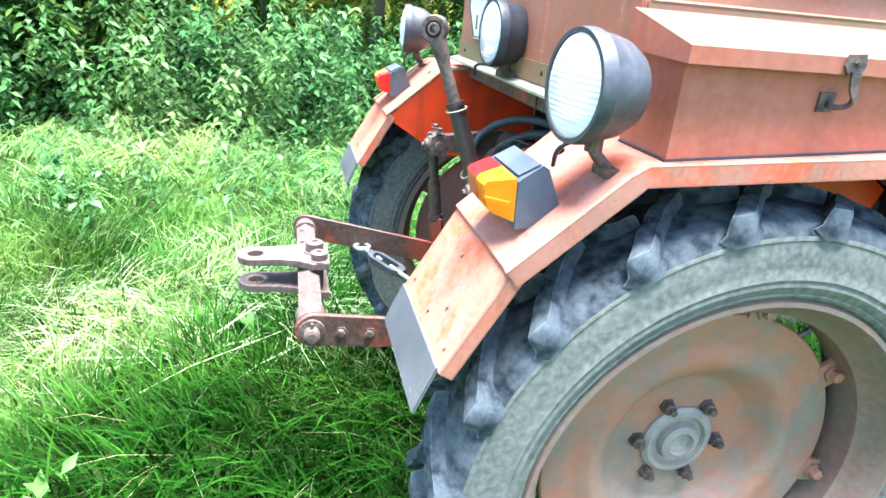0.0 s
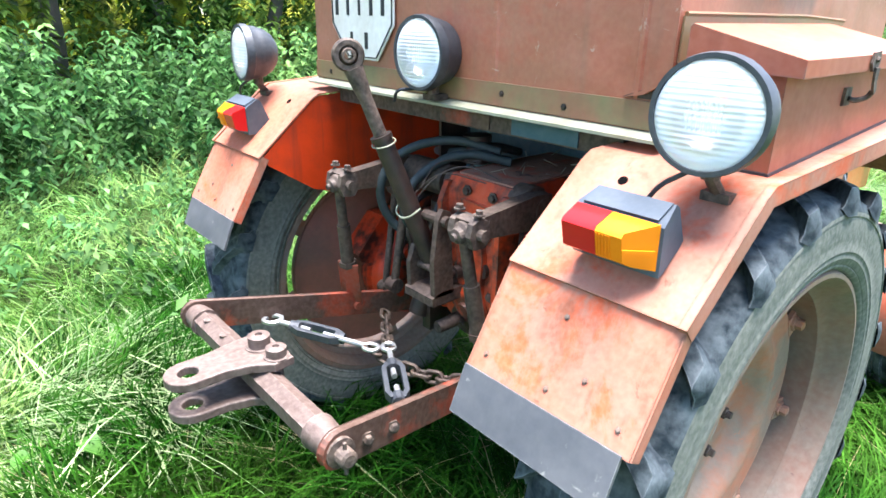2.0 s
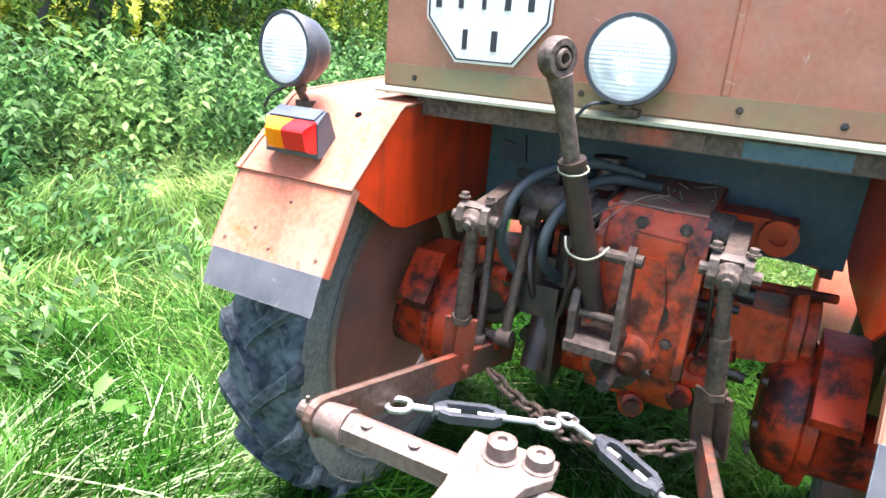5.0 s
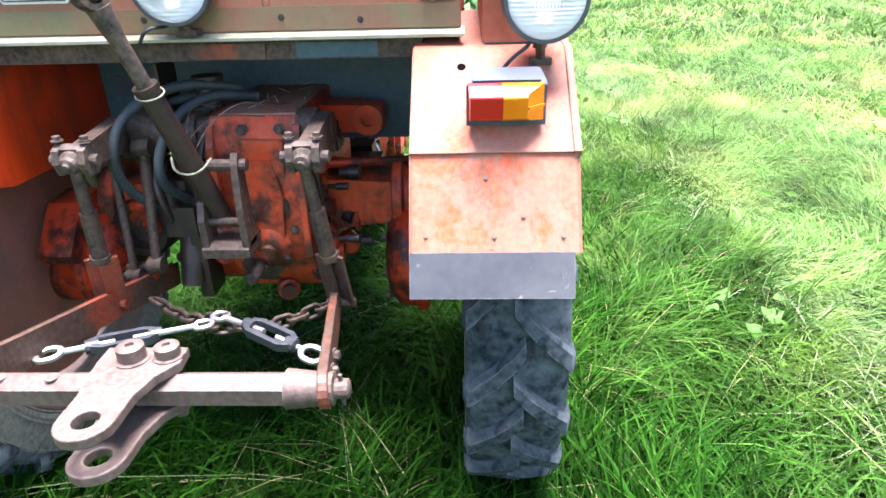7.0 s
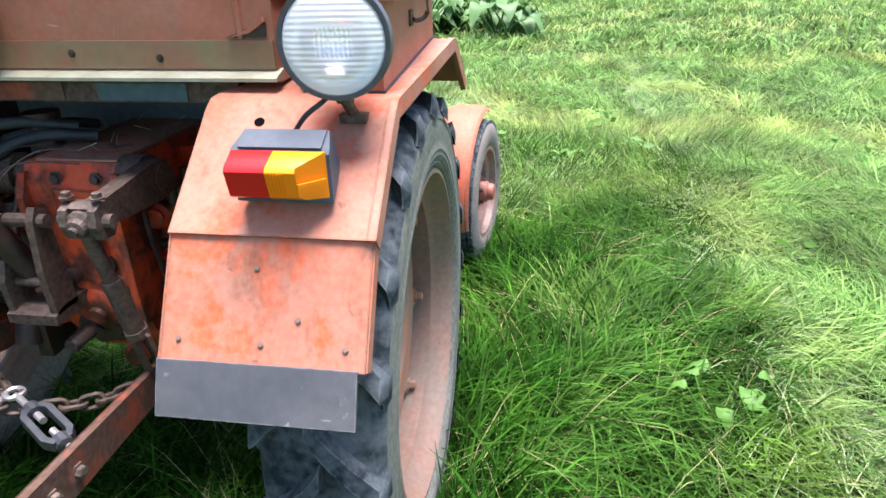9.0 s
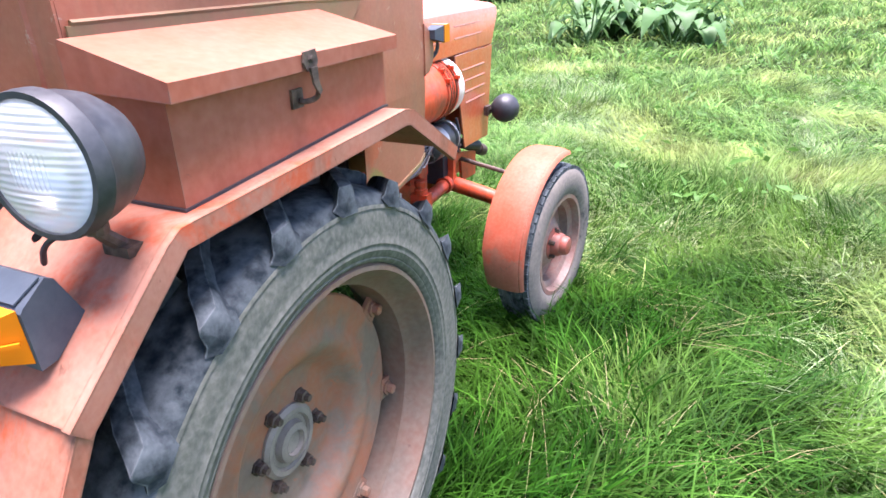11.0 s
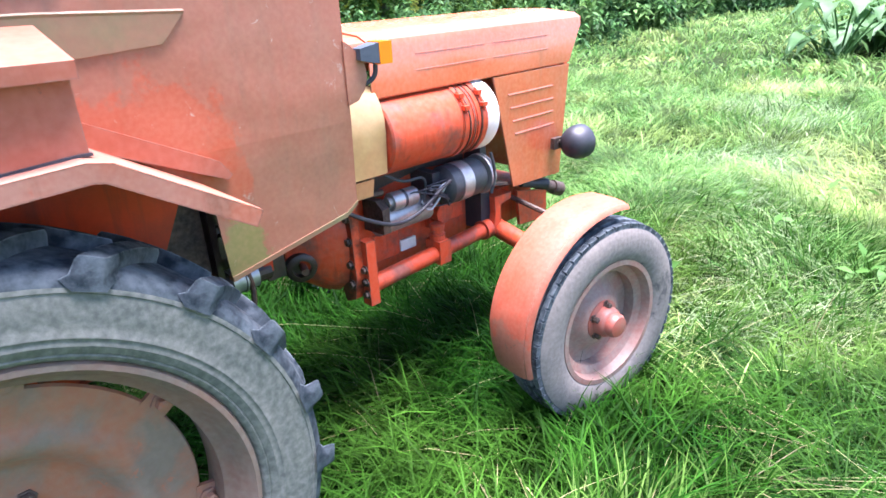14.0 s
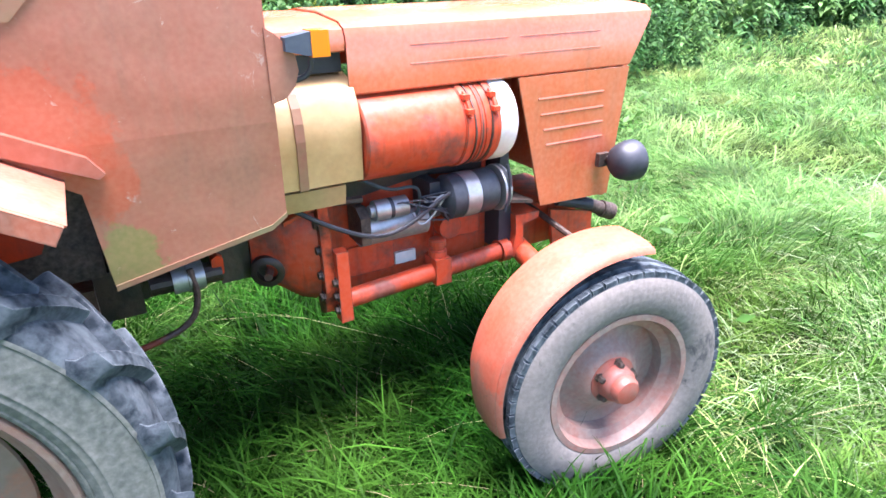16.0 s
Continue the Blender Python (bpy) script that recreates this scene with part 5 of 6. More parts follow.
lathe(bm, (-0.19, -0.085, 0.755), (-1, 0, -0.25), [(0.062, -0.02), (0.062, 0.018), (0.050, 0.030), (0.022, 0.034), (0.020, 0.044), (0, 0.045)], 20)
part("shaft_cover", bm, casing_paint, tractor, "round bolted shaft cover", smooth=True)
for k in range(5):
    a = 2 * math.pi * k / 5 + 0.4
    bm = B()
    bolt(bm, (-0.208 + 0.012 * math.cos(a), -0.085 + 0.052 * math.sin(a), 0.752 + 0.052 * math.cos(a)), (-1, 0, -0.25), 0.007, 0.008)
    part("cover_bolt", bm, rust, tractor)
bm = B()
prism(bm, [(-0.176, -0.186), (0.36, -0.186), (0.36, 0.016), (-0.05, 0.016), (-0.10, 0.005), (-0.176, 0.0)], "z", 1.0865, 1.0925)
part("settled_dust", bm, top_dust, tractor, "tan dust lying on top of the housing", bevel=0.002)
bm = B()
cyl(bm, (-0.06, 0.06, 1.09), (-0.06, 0.06, 1.15), 0.035, 0.028, 14)
cyl(bm, (-0.06, 0.06, 1.15), (-0.06, 0.06, 1.165), 0.040, seg=14)
part("filler_neck", bm, grime, tractor, "oily black filler neck", smooth=True)
# black disc added for the dark gap beside the left final drive
bm = B()
lathe(bm, (-0.06, 0.325, 0.745), (-1, 0.1, 0), [(0.085, -0.12), (0.088, 0.0), (0.080, 0.010), (0.058, 0.012), (0.052, -0.02), (0, -0.02)], 28)
part("dark_gap_disc", bm, grime, tractor, "black round disc standing for the dark gap beside the final drive", smooth=True)
bm = B()
lathe(bm, (-0.20, -0.055, 0.845), (-1, 0, 0), [(0.03, 0), (0.03, 0.012), (0.018, 0.016), (0.018, 0.04), (0.010, 0.042), (0.010, 0.06), (0, 0.06)], 14)
part("drain_cock", bm, grime, tractor, "greasy drain cock")
for a, b, r in (((-0.20, 0.19, 1.02), (-0.24, 0.205, 0.72), 0.014), ((-0.16, 0.30, 0.98), (-0.22, 0.28, 0.68), 0.012)):
    bm = B()
    a, b = Vector(a), Vector(b)
    cyl(bm, a, b, r, r * 0.85, 10)
    cyl(bm, a + Vector((0, -0.02, 0)), a + Vector((0, 0.02, 0)), r * 1.7, seg=12)
    cyl(bm, b + Vector((0, -0.018, 0)), b + Vector((0, 0.018, 0)), r * 1.6, seg=12)
    part("lever_rod", bm, rust if r > 0.009 else forged, tractor, "greasy lever rod with eyes", smooth=True)
for pts, r in ((((-0.10, 0.03, 1.09), (-0.19, 0.05, 1.03), (-0.23, 0.06, 0.92), (-0.20, 0.09, 0.80)), 0.008), (((-0.08, 0.16, 1.0), (-0.18, 0.19, 0.98), (-0.22, 0.17, 0.88), (-0.16, 0.15, 0.76)), 0.010), (((-0.12, -0.19, 1.03), (-0.18, -0.22, 0.97), (-0.17, -0.23, 0.84), (-0.12, -0.21, 0.74)), 0.006)):
    bm = B()
    tube(bm, pts, r, 8)
    part("oil_pipe", bm, grime, tractor, "oily black pipe", smooth=True)
bm = B()
prism(bm, [(-0.10, 0.60), (-0.10, 1.20), (0.0, 1.20), (0.0, 0.60)], "y", 0.165, 0.175)
part("cast_web", bm, grime, tractor, "oily black casting web", bevel=0.003)
bm = B()
prism(bm, [(0.36, 1.07), (0.45, 1.07), (0.44, 1.13), (0.40, 1.12), (0.37, 1.15)], "x", 0.188, 0.199)
part("paint_scrape", bm, lamp_grey, tractor, "bare silvery patch on the panel")

# ---- tractor: hood and engine ----
bm = B()
HW = 0.302
prof = [(-HW, 1.190), (-HW, 1.325), (-HW + 0.010, 1.352), (-HW + 0.045, 1.368), (-0.10, 1.385), (0.10, 1.385), (HW - 0.045, 1.368), (HW - 0.010, 1.352), (HW, 1.325), (HW, 1.190)]
inner = [(y * 0.985, z - 0.005) for y, z in prof]
vs = prism(bm, prof + inner[::-1], "x", 1.180, 2.280)
for v in vs:
    if v.co.x > 2:
        v.co.x -= 0.10 * (1.385 - v.co.z) / 0.2 * 1.03
hood = part("hood", bm, hood_paint, tractor, "glossy orange engine hood with pressed louvres", bevel=0.003, smooth=True)
for s in (-1, 1):
    for z, x0, x1 in ((1.312, 1.34, 2.06), (1.262, 1.34, 2.06)):
        n = 2
        for k in range(n):
            a = x0 + (x1 - x0) * (k + 0.06) / n
            b = x0 + (x1 - x0) * (k + 0.94) / n
            bm = B()
            prism(bm, [(s * (HW - 0.002), z), (s * (HW + 0.0016), z - 0.010), (s * (HW - 0.002), z - 0.0125)], "x", a, b)
            part("louvre", bm, hood_paint, hood)
    bm = B()
    pts = [(1.722, 1.182), (2.176, 1.182), (2.128, 0.745), (1.829, 0.755)]
    vs = prism(bm, pts, "y", s * (HW - 0.004), s * (HW + 0.003))
    panel = part("grille_side_panel", bm, hood_paint, tractor, "orange louvred side panel below the hood", bevel=0.002)
    for k, z in enumerate((1.122, 1.072, 1.022, 0.972)):
        bm = B()
        x0 = 1.80 + k * 0.013
        prism(bm, [(s * (HW), z), (s * (HW + 0.0055), z - 0.012), (s * (HW), z - 0.015)], "x", x0, x0 + 0.27 - k * 0.01)
        part("louvre", bm, hood_paint, panel)
    bm = B()
    c = Vector((2.105, s * 0.398, 0.888))
    lathe(bm, c, (-1, 0, 0), [(0.062, -0.042), (0.069, -0.038), (0.069, -0.020), (0.066, 0.0), (0.057, 0.026), (0.040, 0.044), (0.018, 0.052), (0, 0.053)], 32, caps=False)
    hl = part("headlamp", bm, black, tractor, "round black headlamp bowl on a side bracket", smooth=True)
    bm = B()
    lathe(bm, c, (1, 0, 0), [(0.063, 0.041), (0.045, 0.049), (0.02, 0.053), (0, 0.054)], 28, caps=False)
    part("glass", bm, lens_glass, hl, smooth=True)
    bm = B()
    cyl(bm, (2.08, s * 0.302, 0.885), (2.09, s * 0.345, 0.885), 0.012, seg=8)
    box(bm, 2.05, 2.10, s * 0.325 - 0.01, s * 0.325 + 0.01, 0.86, 0.905)
    part("bracket", bm, rust, hl)
bm = B()
prism(bm, [(2.150, 1.19), (2.170, 1.19), (2.120, 0.74), (2.10, 0.74)], "y", -0.30, 0.30)
part("radiator_grille", bm, hood_paint, tractor, "orange front grille panel")
# engine
bm = B()
prism(bm, [(1.10, 0.60), (1.10, 1.10), (1.70, 1.10), (1.70, 0.58), (1.60, 0.54), (1.20, 0.54)], "y", -0.165, 0.165)
part("engine_block", bm, engine_paint, tractor, "red cast engine block", bevel=0.015, smooth=True)
bm = B()
part("brace", cyl(bm, (1.06, -0.24, 0.70), (1.06, 0.24, 0.70), 0.02), engine_paint, tractor)
for s in (-1, 1):
    bm = B()
    prism(bm, [(s * 0.205, 0.952), (s * 0.268, 0.890), (s * 0.274, 0.62), (s * 0.255, 0.545), (s * 0.205, 0.522), (s * 0.190, 0.56), (s * 0.19, 0.92)], "x", 1.072, 1.104)
    flange = part("housing_flange", bm, casing_paint, tractor, "dusty red cast flange plate", bevel=0.006)
    for z in (0.60, 0.67, 0.75, 0.83):
        bm = B()
        bolt(bm, (1.072, s * 0.252, z), (-1, 0, 0), 0.012, 0.012)
        part("flange_bolt", bm, rust, flange)
bm = B()
rings = []
for x, w, z0, z1 in ((1.074, 0.252, 0.535, 0.935), (1.03, 0.240, 0.552, 0.925), (0.96, 0.195, 0.605, 0.905), (0.90, 0.150, 0.645, 0.885)):
    c, h = (z0 + z1) / 2, (z1 - z0) / 2
    ring = []
    for k in range(20):
        a = 2 * math.pi * k / 20
        u, v = math.cos(a), math.sin(a)
        m = max(abs(u), abs(v)) ** 0.55
        ring.append(bm.verts.new((x, w * u / m, c + h * v / m)))
    rings.append(ring)
for a, b in zip(rings, rings[1:]):
    for k in range(20):
        bm.faces.new((a[k], a[(k + 1) % 20], b[(k + 1) % 20], b[k]))
bm.faces.new(rings[0][::-1])
bm.faces.new(rings[-1])
bmesh.ops.recalc_face_normals(bm, faces=bm.faces)
bell = part("bell_housing", bm, engine_paint, tractor, "red cast bell housing narrowing to the rear", smooth=True)
for s in (-1, 1):
    bm = B()
    lathe(bm, (0.945, s * 0.150, 0.690), (-0.35, s * 0.9, -0.1), [(0.050, 0), (0.050, 0.035), (0.040, 0.042), (0.030, 0.042), (0.028, 0.02), (0, 0.02)], 20)
    part("shaft_boss", bm, grime, bell, "oily black shaft boss", smooth=True)
    bm = B()
    cyl(bm, (0.945, s * 0.165, 0.689), (0.925, s * 0.215, 0.685), 0.012, seg=12)
    part("shaft_end", bm, rust_red, bell, smooth=True)
    bm = B()
    prism(bm, [(0.98, 0.84), (1.072, 0.87), (1.072, 0.885), (0.98, 0.852)], "y", s * 0.19, s * 0.245)
    part("rib", bm, engine_paint, bell, bevel=0.004)
for s in (-1, 1):
    bm = B()
    box(bm, 1.104, 1.142, s * 0.256, s * 0.298, 0.520, 0.748)
    br = part("frame_bracket", bm, engine_paint, tractor, "red frame bracket", bevel=0.004)
    for z in (0.56, 0.605, 0.65):
        bm = B()
        bolt(bm, (1.104, s * 0.282, z), (-1, 0, 0), 0.011, 0.012)
        part("bracket_bolt", bm, rust, br)
    bm = B()
    cyl(bm, (1.138, s * 0.262, 0.577), (1.78, s * 0.247, 0.600), 0.030, seg=20)
    cyl(bm, (1.70, s * 0.249, 0.597), (1.735, s * 0.248, 0.598), 0.040, seg=20)
    part("side_rail", bm, engine_paint, tractor, "red tubular side rail", smooth=True)
    bm = B()
    box(bm, 1.434, 1.490, s * 0.212, s * 0.290, 0.552, 0.640)
    lathe(bm, (1.462, s * 0.250, 0.640), (0, 0, 1), [(0.030, 0), (0.030, 0.02), (0.022, 0.024), (0.022, 0.034), (0.028, 0.036), (0.028, 0.055), (0.02, 0.06), (0, 0.06)], 14)
    part("rail_clamp", bm, engine_paint, tractor, "red clamp block with breather cap", bevel=0.003)
    bm = B()
    prism(bm, [(1.735, 0.575), (1.790, 0.575), (1.782, 0.690), (1.845, 0.700), (1.850, 0.724), (1.748, 0.728), (1.752, 0.66)], "y", s * 0.195, s * 0.278)
    part("axle_support", bm, engine_paint, tractor, "red front axle support plate", bevel=0.006)
    bm = B()
    cyl(bm, (1.80, s * 0.18, 0.595), (1.752, s * 0.60, 0.530), 0.038, 0.034, 18)
    cyl(bm, (1.75, s * 0.605, 0.345), (1.75, s * 0.605, 0.61), 0.032, seg=16)
    cyl(bm, (1.75, s * 0.60, 0.37), (1.75, s * 0.72, 0.37), 0.030, seg=14)
    part("front_axle", bm, engine_paint, tractor, "red tubular front axle beam", smooth=True)
    bm = B()
    cyl(bm, (1.90, s * 0.12, 0.70), (1.93, s * 0.60, 0.60), 0.011, seg=8)
    part("tie_rod", bm, rust, tractor, "thin steering tie rod", smooth=True)
bm = B()
box(bm, 1.76, 2.12, -0.16, 0.16, 0.54, 0.70)
part("front_support", bm, engine_paint, tractor, "red cast front support", bevel=0.012)
bm = B()
prism(bm, [(1.95, 0.545), (2.13, 0.53), (2.13, 0.655), (1.93, 0.70)], "y", -0.24, -0.225)
part("front_plate", bm, engine_paint, tractor, "red ribbed front plate")
bm = B()
cyl(bm, (1.98, -0.20, 0.735), (2.20, -0.235, 0.645), 0.026, seg=14)
cyl(bm, (2.18, -0.232, 0.653), (2.23, -0.24, 0.633), 0.032, seg=14)
part("exhaust_pipe", bm, rust, tractor, "rusty exhaust pipe end", smooth=True)
bm = B()
cyl(bm, (1.96, -0.235, 0.73), (2.09, -0.27, 0.70), 0.022, seg=12)
part("damper", bm, black, tractor)
# air cleaner
bm = B()
lathe(bm, (1.195, -0.245, 1.062), (1, 0, 0), [(0.118, 0), (0.124, 0.005), (0.124, 0.300), (0.126, 0.302), (0.126, 0.310), (0.124, 0.312), (0.124, 0.425)], 48)
cleaner = part("air_cleaner", bm, engine_paint, tractor, "large red cylindrical air cleaner with white end", smooth=True)
bm = B()
lathe(bm, (1.618, -0.245, 1.062), (1, 0, 0), [(0.124, 0), (0.127, 0.004), (0.127, 0.05), (0.122, 0.062), (0.095, 0.075), (0.0, 0.08)], 48)
part("end_cap", bm, white_paint, cleaner, "white painted end cap", smooth=True)
for x in (1.500, 1.588):
    bm = B()
    disc_ring(bm, (x, -0.245, 1.062), (1, 0, 0), 0.123, 0.129, 0.018, 48)
    for lug, z, y in ((0.0, 1.155, -0.340), (0.0, 1.118, -0.366)):
        box(bm, x - 0.002, x + 0.020, y - 0.012, y + 0.012, z - 0.007, z + 0.007)
    tube(bm, [(x + 0.009, -0.328, 1.168), (x + 0.012, -0.352, 1.140), (x + 0.009, -0.374, 1.100)], 0.005, 6)
    part("strap", bm, engine_paint, cleaner, smooth=True)
# tan sheet tank
bm = B()
prism(bm, [(-0.332, 0.965), (-0.341, 1.09), (-0.338, 1.135), (-0.327, 1.172), (-0.306, 1.204), (-0.275, 1.228), (-0.235, 1.240), (0.20, 1.240), (0.25, 1.20), (0.25, 0.965)], "x", 0.925, 1.190)
tank = part("fan_duct", bm, bronze, tractor, "tan lacquered sheet-metal cooling duct", bevel=0.006, smooth=True)
bm = B()
arc = [(-0.332, 0.96), (-0.341, 1.09), (-0.338, 1.135), (-0.327, 1.172), (-0.306, 1.204), (-0.275, 1.228), (-0.235, 1.240)]
prism(bm, [(y - 0.005, z + 0.003) for y, z in arc] + [(y + 0.004, z) for y, z in arc[::-1]], "x", 1.012, 1.036)
part("strap", bm, cab_olive, tank)
bm = B()
prism(bm, [(-0.315, 0.90), (-0.327, 0.957), (0.2, 0.957), (0.2, 0.90)], "x", 0.925, 1.14)
part("lower_duct", bm, bronze, tank)
# black box stands in for the dark gap between hood and cab
bm = B()
box(bm, 0.965, 1.178, -0.26, 0.26, 1.243, 1.30)
part("dark_gap_box", bm, black, tractor)
bm = B()
top_ = [(-0.300, 1.300), (-0.302, 1.326), (-0.292, 1.350), (-0.257, 1.364), (-0.10, 1.379), (0.10, 1.379), (0.257, 1.364), (0.292, 1.350), (0.302, 1.326), (0.300, 1.300)]
prism(bm, top_ + [(y * 0.985, z - 0.004) for y, z in top_[::-1]], "x", 0.936, 1.176)
part("cowl", bm, hood_paint, tractor, "faded orange cowl between hood and cab", bevel=0.002, smooth=True)
for s in (-1, 1):
    bm = B()
    prism(bm, [(0.910, 1.236), (0.940, 1.244), (0.962, 1.268), (0.972, 1.298), (0.968, 1.326), (0.950, 1.352), (0.930, 1.372), (0.910, 1.384)], "y", s * 0.560, s * 0.540)
    part("cowl_lip", bm, cab_paint, tractor, "rounded pinkish-brown lip before the cab", bevel=0.007, smooth=True)
for s in (-1, 1):
    bm = B()
    vs = box(bm, 0.945, 0.996, s * 0.562 - 0.022, s * 0.562 + 0.022, 1.326, 1.374)
    for v in bm.verts:
        if v.co.x < 0.95:
            v.co.z = 1.352 + (v.co.z - 1.352) * 0.55
            v.co.y = s * 0.562 + (v.co.y - s * 0.562) * 0.7
    ind = part("front_indicator", bm, lamp_grey, tractor, "blue-grey indicator lamp with amber lens", bevel=0.005)
    bm = B()
    box(bm, 0.996, 1.034, s * 0.562 - 0.024, s * 0.562 + 0.024, 1.324, 1.376)
    part("amber_lens", bm, amber_lens, ind, bevel=0.009, smooth=True)
    bm = B()
    tube(bm, [(1.0, s * 0.560, 1.328), (1.0, s * 0.558, 1.295), (0.975, s * 0.545, 1.275), (0.905, s * 0.53, 1.270)], 0.006, 8)
    part("stalk", bm, black, ind, smooth=True)
# generator, starter, wires
bm = B()
lathe(bm, (1.465, -0.275, 0.842), (1, 0, 0), [(0.03, -0.01), (0.055, 0), (0.070, 0.012), (0.070, 0.055), (0.068, 0.055), (0.068, 0.11), (0.070, 0.11), (0.070, 0.165), (0.062, 0.18), (0.04, 0.185), (0.0, 0.186)], 32)
gen = part("generator", bm, lamp_black, tractor, "black generator with bright steel band", smooth=True)
bm = B()
disc_ring(bm, (1.522, -0.275, 0.842), (1, 0, 0), 0.066, 0.0715, 0.05, 32)
part("steel_band", bm, steel, gen, smooth=True)
bm = B()
lathe(bm, (1.657, -0.275, 0.842), (1, 0, 0), [(0.02, 0), (0.074, 0.0), (0.076, 0.006), (0.058, 0.012), (0.076, 0.018), (0.074, 0.024), (0.02, 0.024)], 28)
part("pulley", bm, steel, gen, smooth=True)
bm = B()
cyl(bm, (1.20, -0.235, 0.775), (1.42, -0.235, 0.775), 0.048, seg=20)
cyl(bm, (1.240, -0.268, 0.842), (1.345, -0.268, 0.842), 0.031, seg=18)
cyl(bm, (1.225, -0.268, 0.842), (1.243, -0.268, 0.842), 0.019, seg=14)
part("starter_motor", bm, steel, tractor, "grey starter motor with solenoid", bevel=0.003, smooth=True)
bm = B()
prism(bm, [(-0.285, 0.745), (-0.285, 0.83), (-0.25, 0.855), (-0.18, 0.85), (-0.18, 0.74)], "x", 1.192, 1.222)
part("starter_bracket", bm, rust, tractor, "brown cast starter bracket", bevel=0.006)
bm = B()
box(bm, 1.42, 1.455, -0.285, -0.17, 0.79, 0.90)
part("regulator", bm, black, tractor, "black voltage regulator", bevel=0.004)
rng = random.Random(9)
for k in range(9):
    bm = B()
    a = Vector((rng.uniform(1.30, 1.42), -0.29 - rng.uniform(0, 0.02), rng.uniform(0.79, 0.87)))
    b = Vector((rng.uniform(1.46, 1.62), -0.30 - rng.uniform(0, 0.02), rng.uniform(0.78, 0.93)))
    m = (a + b) / 2 + Vector((rng.uniform(-0.03, 0.03), -0.02, rng.uniform(-0.06, 0.05)))
    tube(bm, [a, m, b], rng.uniform(0.002, 0.0035), 6)
    part("thin_wire", bm, rng.choice([black, black, steel, machine_paint]), tractor, smooth=True)
# dark sheet put in for the shaded gaps behind the starter
bm = B()
prism(bm, [(1.17, 0.86), (1.17, 0.95), (1.66, 0.95), (1.66, 0.88), (1.44, 0.90)], "y", -0.20, -0.168)
part("gap_shade_sheet", bm, grime, tractor, "added dark sheet standing for the shaded gaps above the starter", bevel=0.004)
for k in range(5):
    bm = B()
    disc_ring(bm, (1.528 + k * 0.013 + 0.003 * math.sin(k * 2.1), -0.245, 1.062), (1, 0.02 * math.sin(k * 1.7), 0.03 * math.cos(k * 2.3)), 0.1225, 0.1275, 0.005, 40)
    part("wire_wrap", bm, engine_paint if k % 2 else rust, cleaner, "wire wound round the air cleaner", smooth=True)
bm = B()
disc_ring(bm, (1.285, -0.268, 0.842), (1, 0, 0), 0.0, 0.0315, 0.012, 18)
part("solenoid_band", bm, black, tractor)
bm = B()
box(bm, 1.345, 1.418, -0.178, -0.166, 0.606, 0.645)
part("type_plate", bm, white_paint, tractor, "small pale type plate with rivets")
bm = B()
box(bm, 1.14, 1.34, -0.178, -0.16, 0.60, 0.70)
part("side_cover", bm, engine_paint, tractor, "flat red engine side cover", bevel=0.006)
bm = B()
box(bm, 1.48, 1.66, -0.19, -0.16, 0.66, 0.78)
cyl(bm, (1.52, -0.19, 0.72), (1.52, -0.235, 0.72), 0.04, seg=16)
part("crankcase_cover", bm, engine_paint, tractor, "red crankcase cover", bevel=0.006)
bm = B()
prism(bm, [(1.70, 0.60), (1.70, 0.96), (1.73, 0.96), (1.76, 0.60)], "y", -0.25, 0.25)
part("baffle", bm, black, tractor)
bm = B()
prism(bm, [(1.69, 0.79), (1.80, 0.77), (1.80, 0.78), (1.69, 0.80)], "y", -0.30, -0.1)
part("shelf_plate", bm, rust, tractor)
for pts, r, m in ((((1.00, -0.30, 0.90), (1.10, -0.30, 0.83), (1.22, -0.315, 0.775), (1.33, -0.315, 0.79), (1.42, -0.32, 0.85), (1.465, -0.33, 0.875)), 0.007, black), (((1.20, -0.29, 0.95), (1.28, -0.30, 0.905), (1.37, -0.30, 0.91), (1.39, -0.28, 0.85), (1.37, -0.28, 0.80)), 0.005, hose), (((1.38, -0.30, 0.80), (1.41, -0.31, 0.84), (1.44, -0.32, 0.87), (1.47, -0.325, 0.865)), 0.004, steel), (((1.36, -0.29, 0.82), (1.37, -0.31, 0.78), (1.41, -0.31, 0.80), (1.45, -0.32, 0.86)), 0.004, steel), (((1.67, -0.33, 0.93), (1.68, -0.345, 0.86), (1.66, -0.34, 0.78)), 0.006, black), (((1.0, -0.30, 0.93), (1.10, -0.285, 0.90), (1.2, -0.28, 0.89)), 0.012, grime)):
    bm = B()
    tube(bm, pts, r, 7)
    part("wire", bm, m, tractor, smooth=True)
# parts below the cab
bm = B()
prism(bm, [(0.49, 0.66), (0.49, 1.02), (0.96, 0.98), (0.96, 0.64), (0.80, 0.68)], "y", -0.13, 0.13)
part("transmission_case", bm, grime, tractor, "black transmission case under the cab", bevel=0.015, smooth=True)
bm = B()
box(bm, 0.30, 0.50, -0.30, -0.155, 0.70, 0.80)
part("foot_rest", bm, rust_red, tractor, "red bracket behind the wheel", bevel=0.006)
for x, z in ((0.56, 0.74), (0.70, 0.84)):
    bm = B()
    lathe(bm, (x, -0.13, z), (0, -1, 0), [(0.05, 0), (0.05, 0.03), (0.035, 0.035), (0.035, 0.06), (0.015, 0.062), (0, 0.062)], 18)
    part("bearing_cap", bm, grime, tractor, "oily round bearing cap", smooth=True)
bm = B()
cyl(bm, (0.62, -0.22, 0.745), (0.80, -0.22, 0.745), 0.030, seg=14)
box(bm, 0.80, 0.86, -0.215, -0.13, 0.70, 0.84)
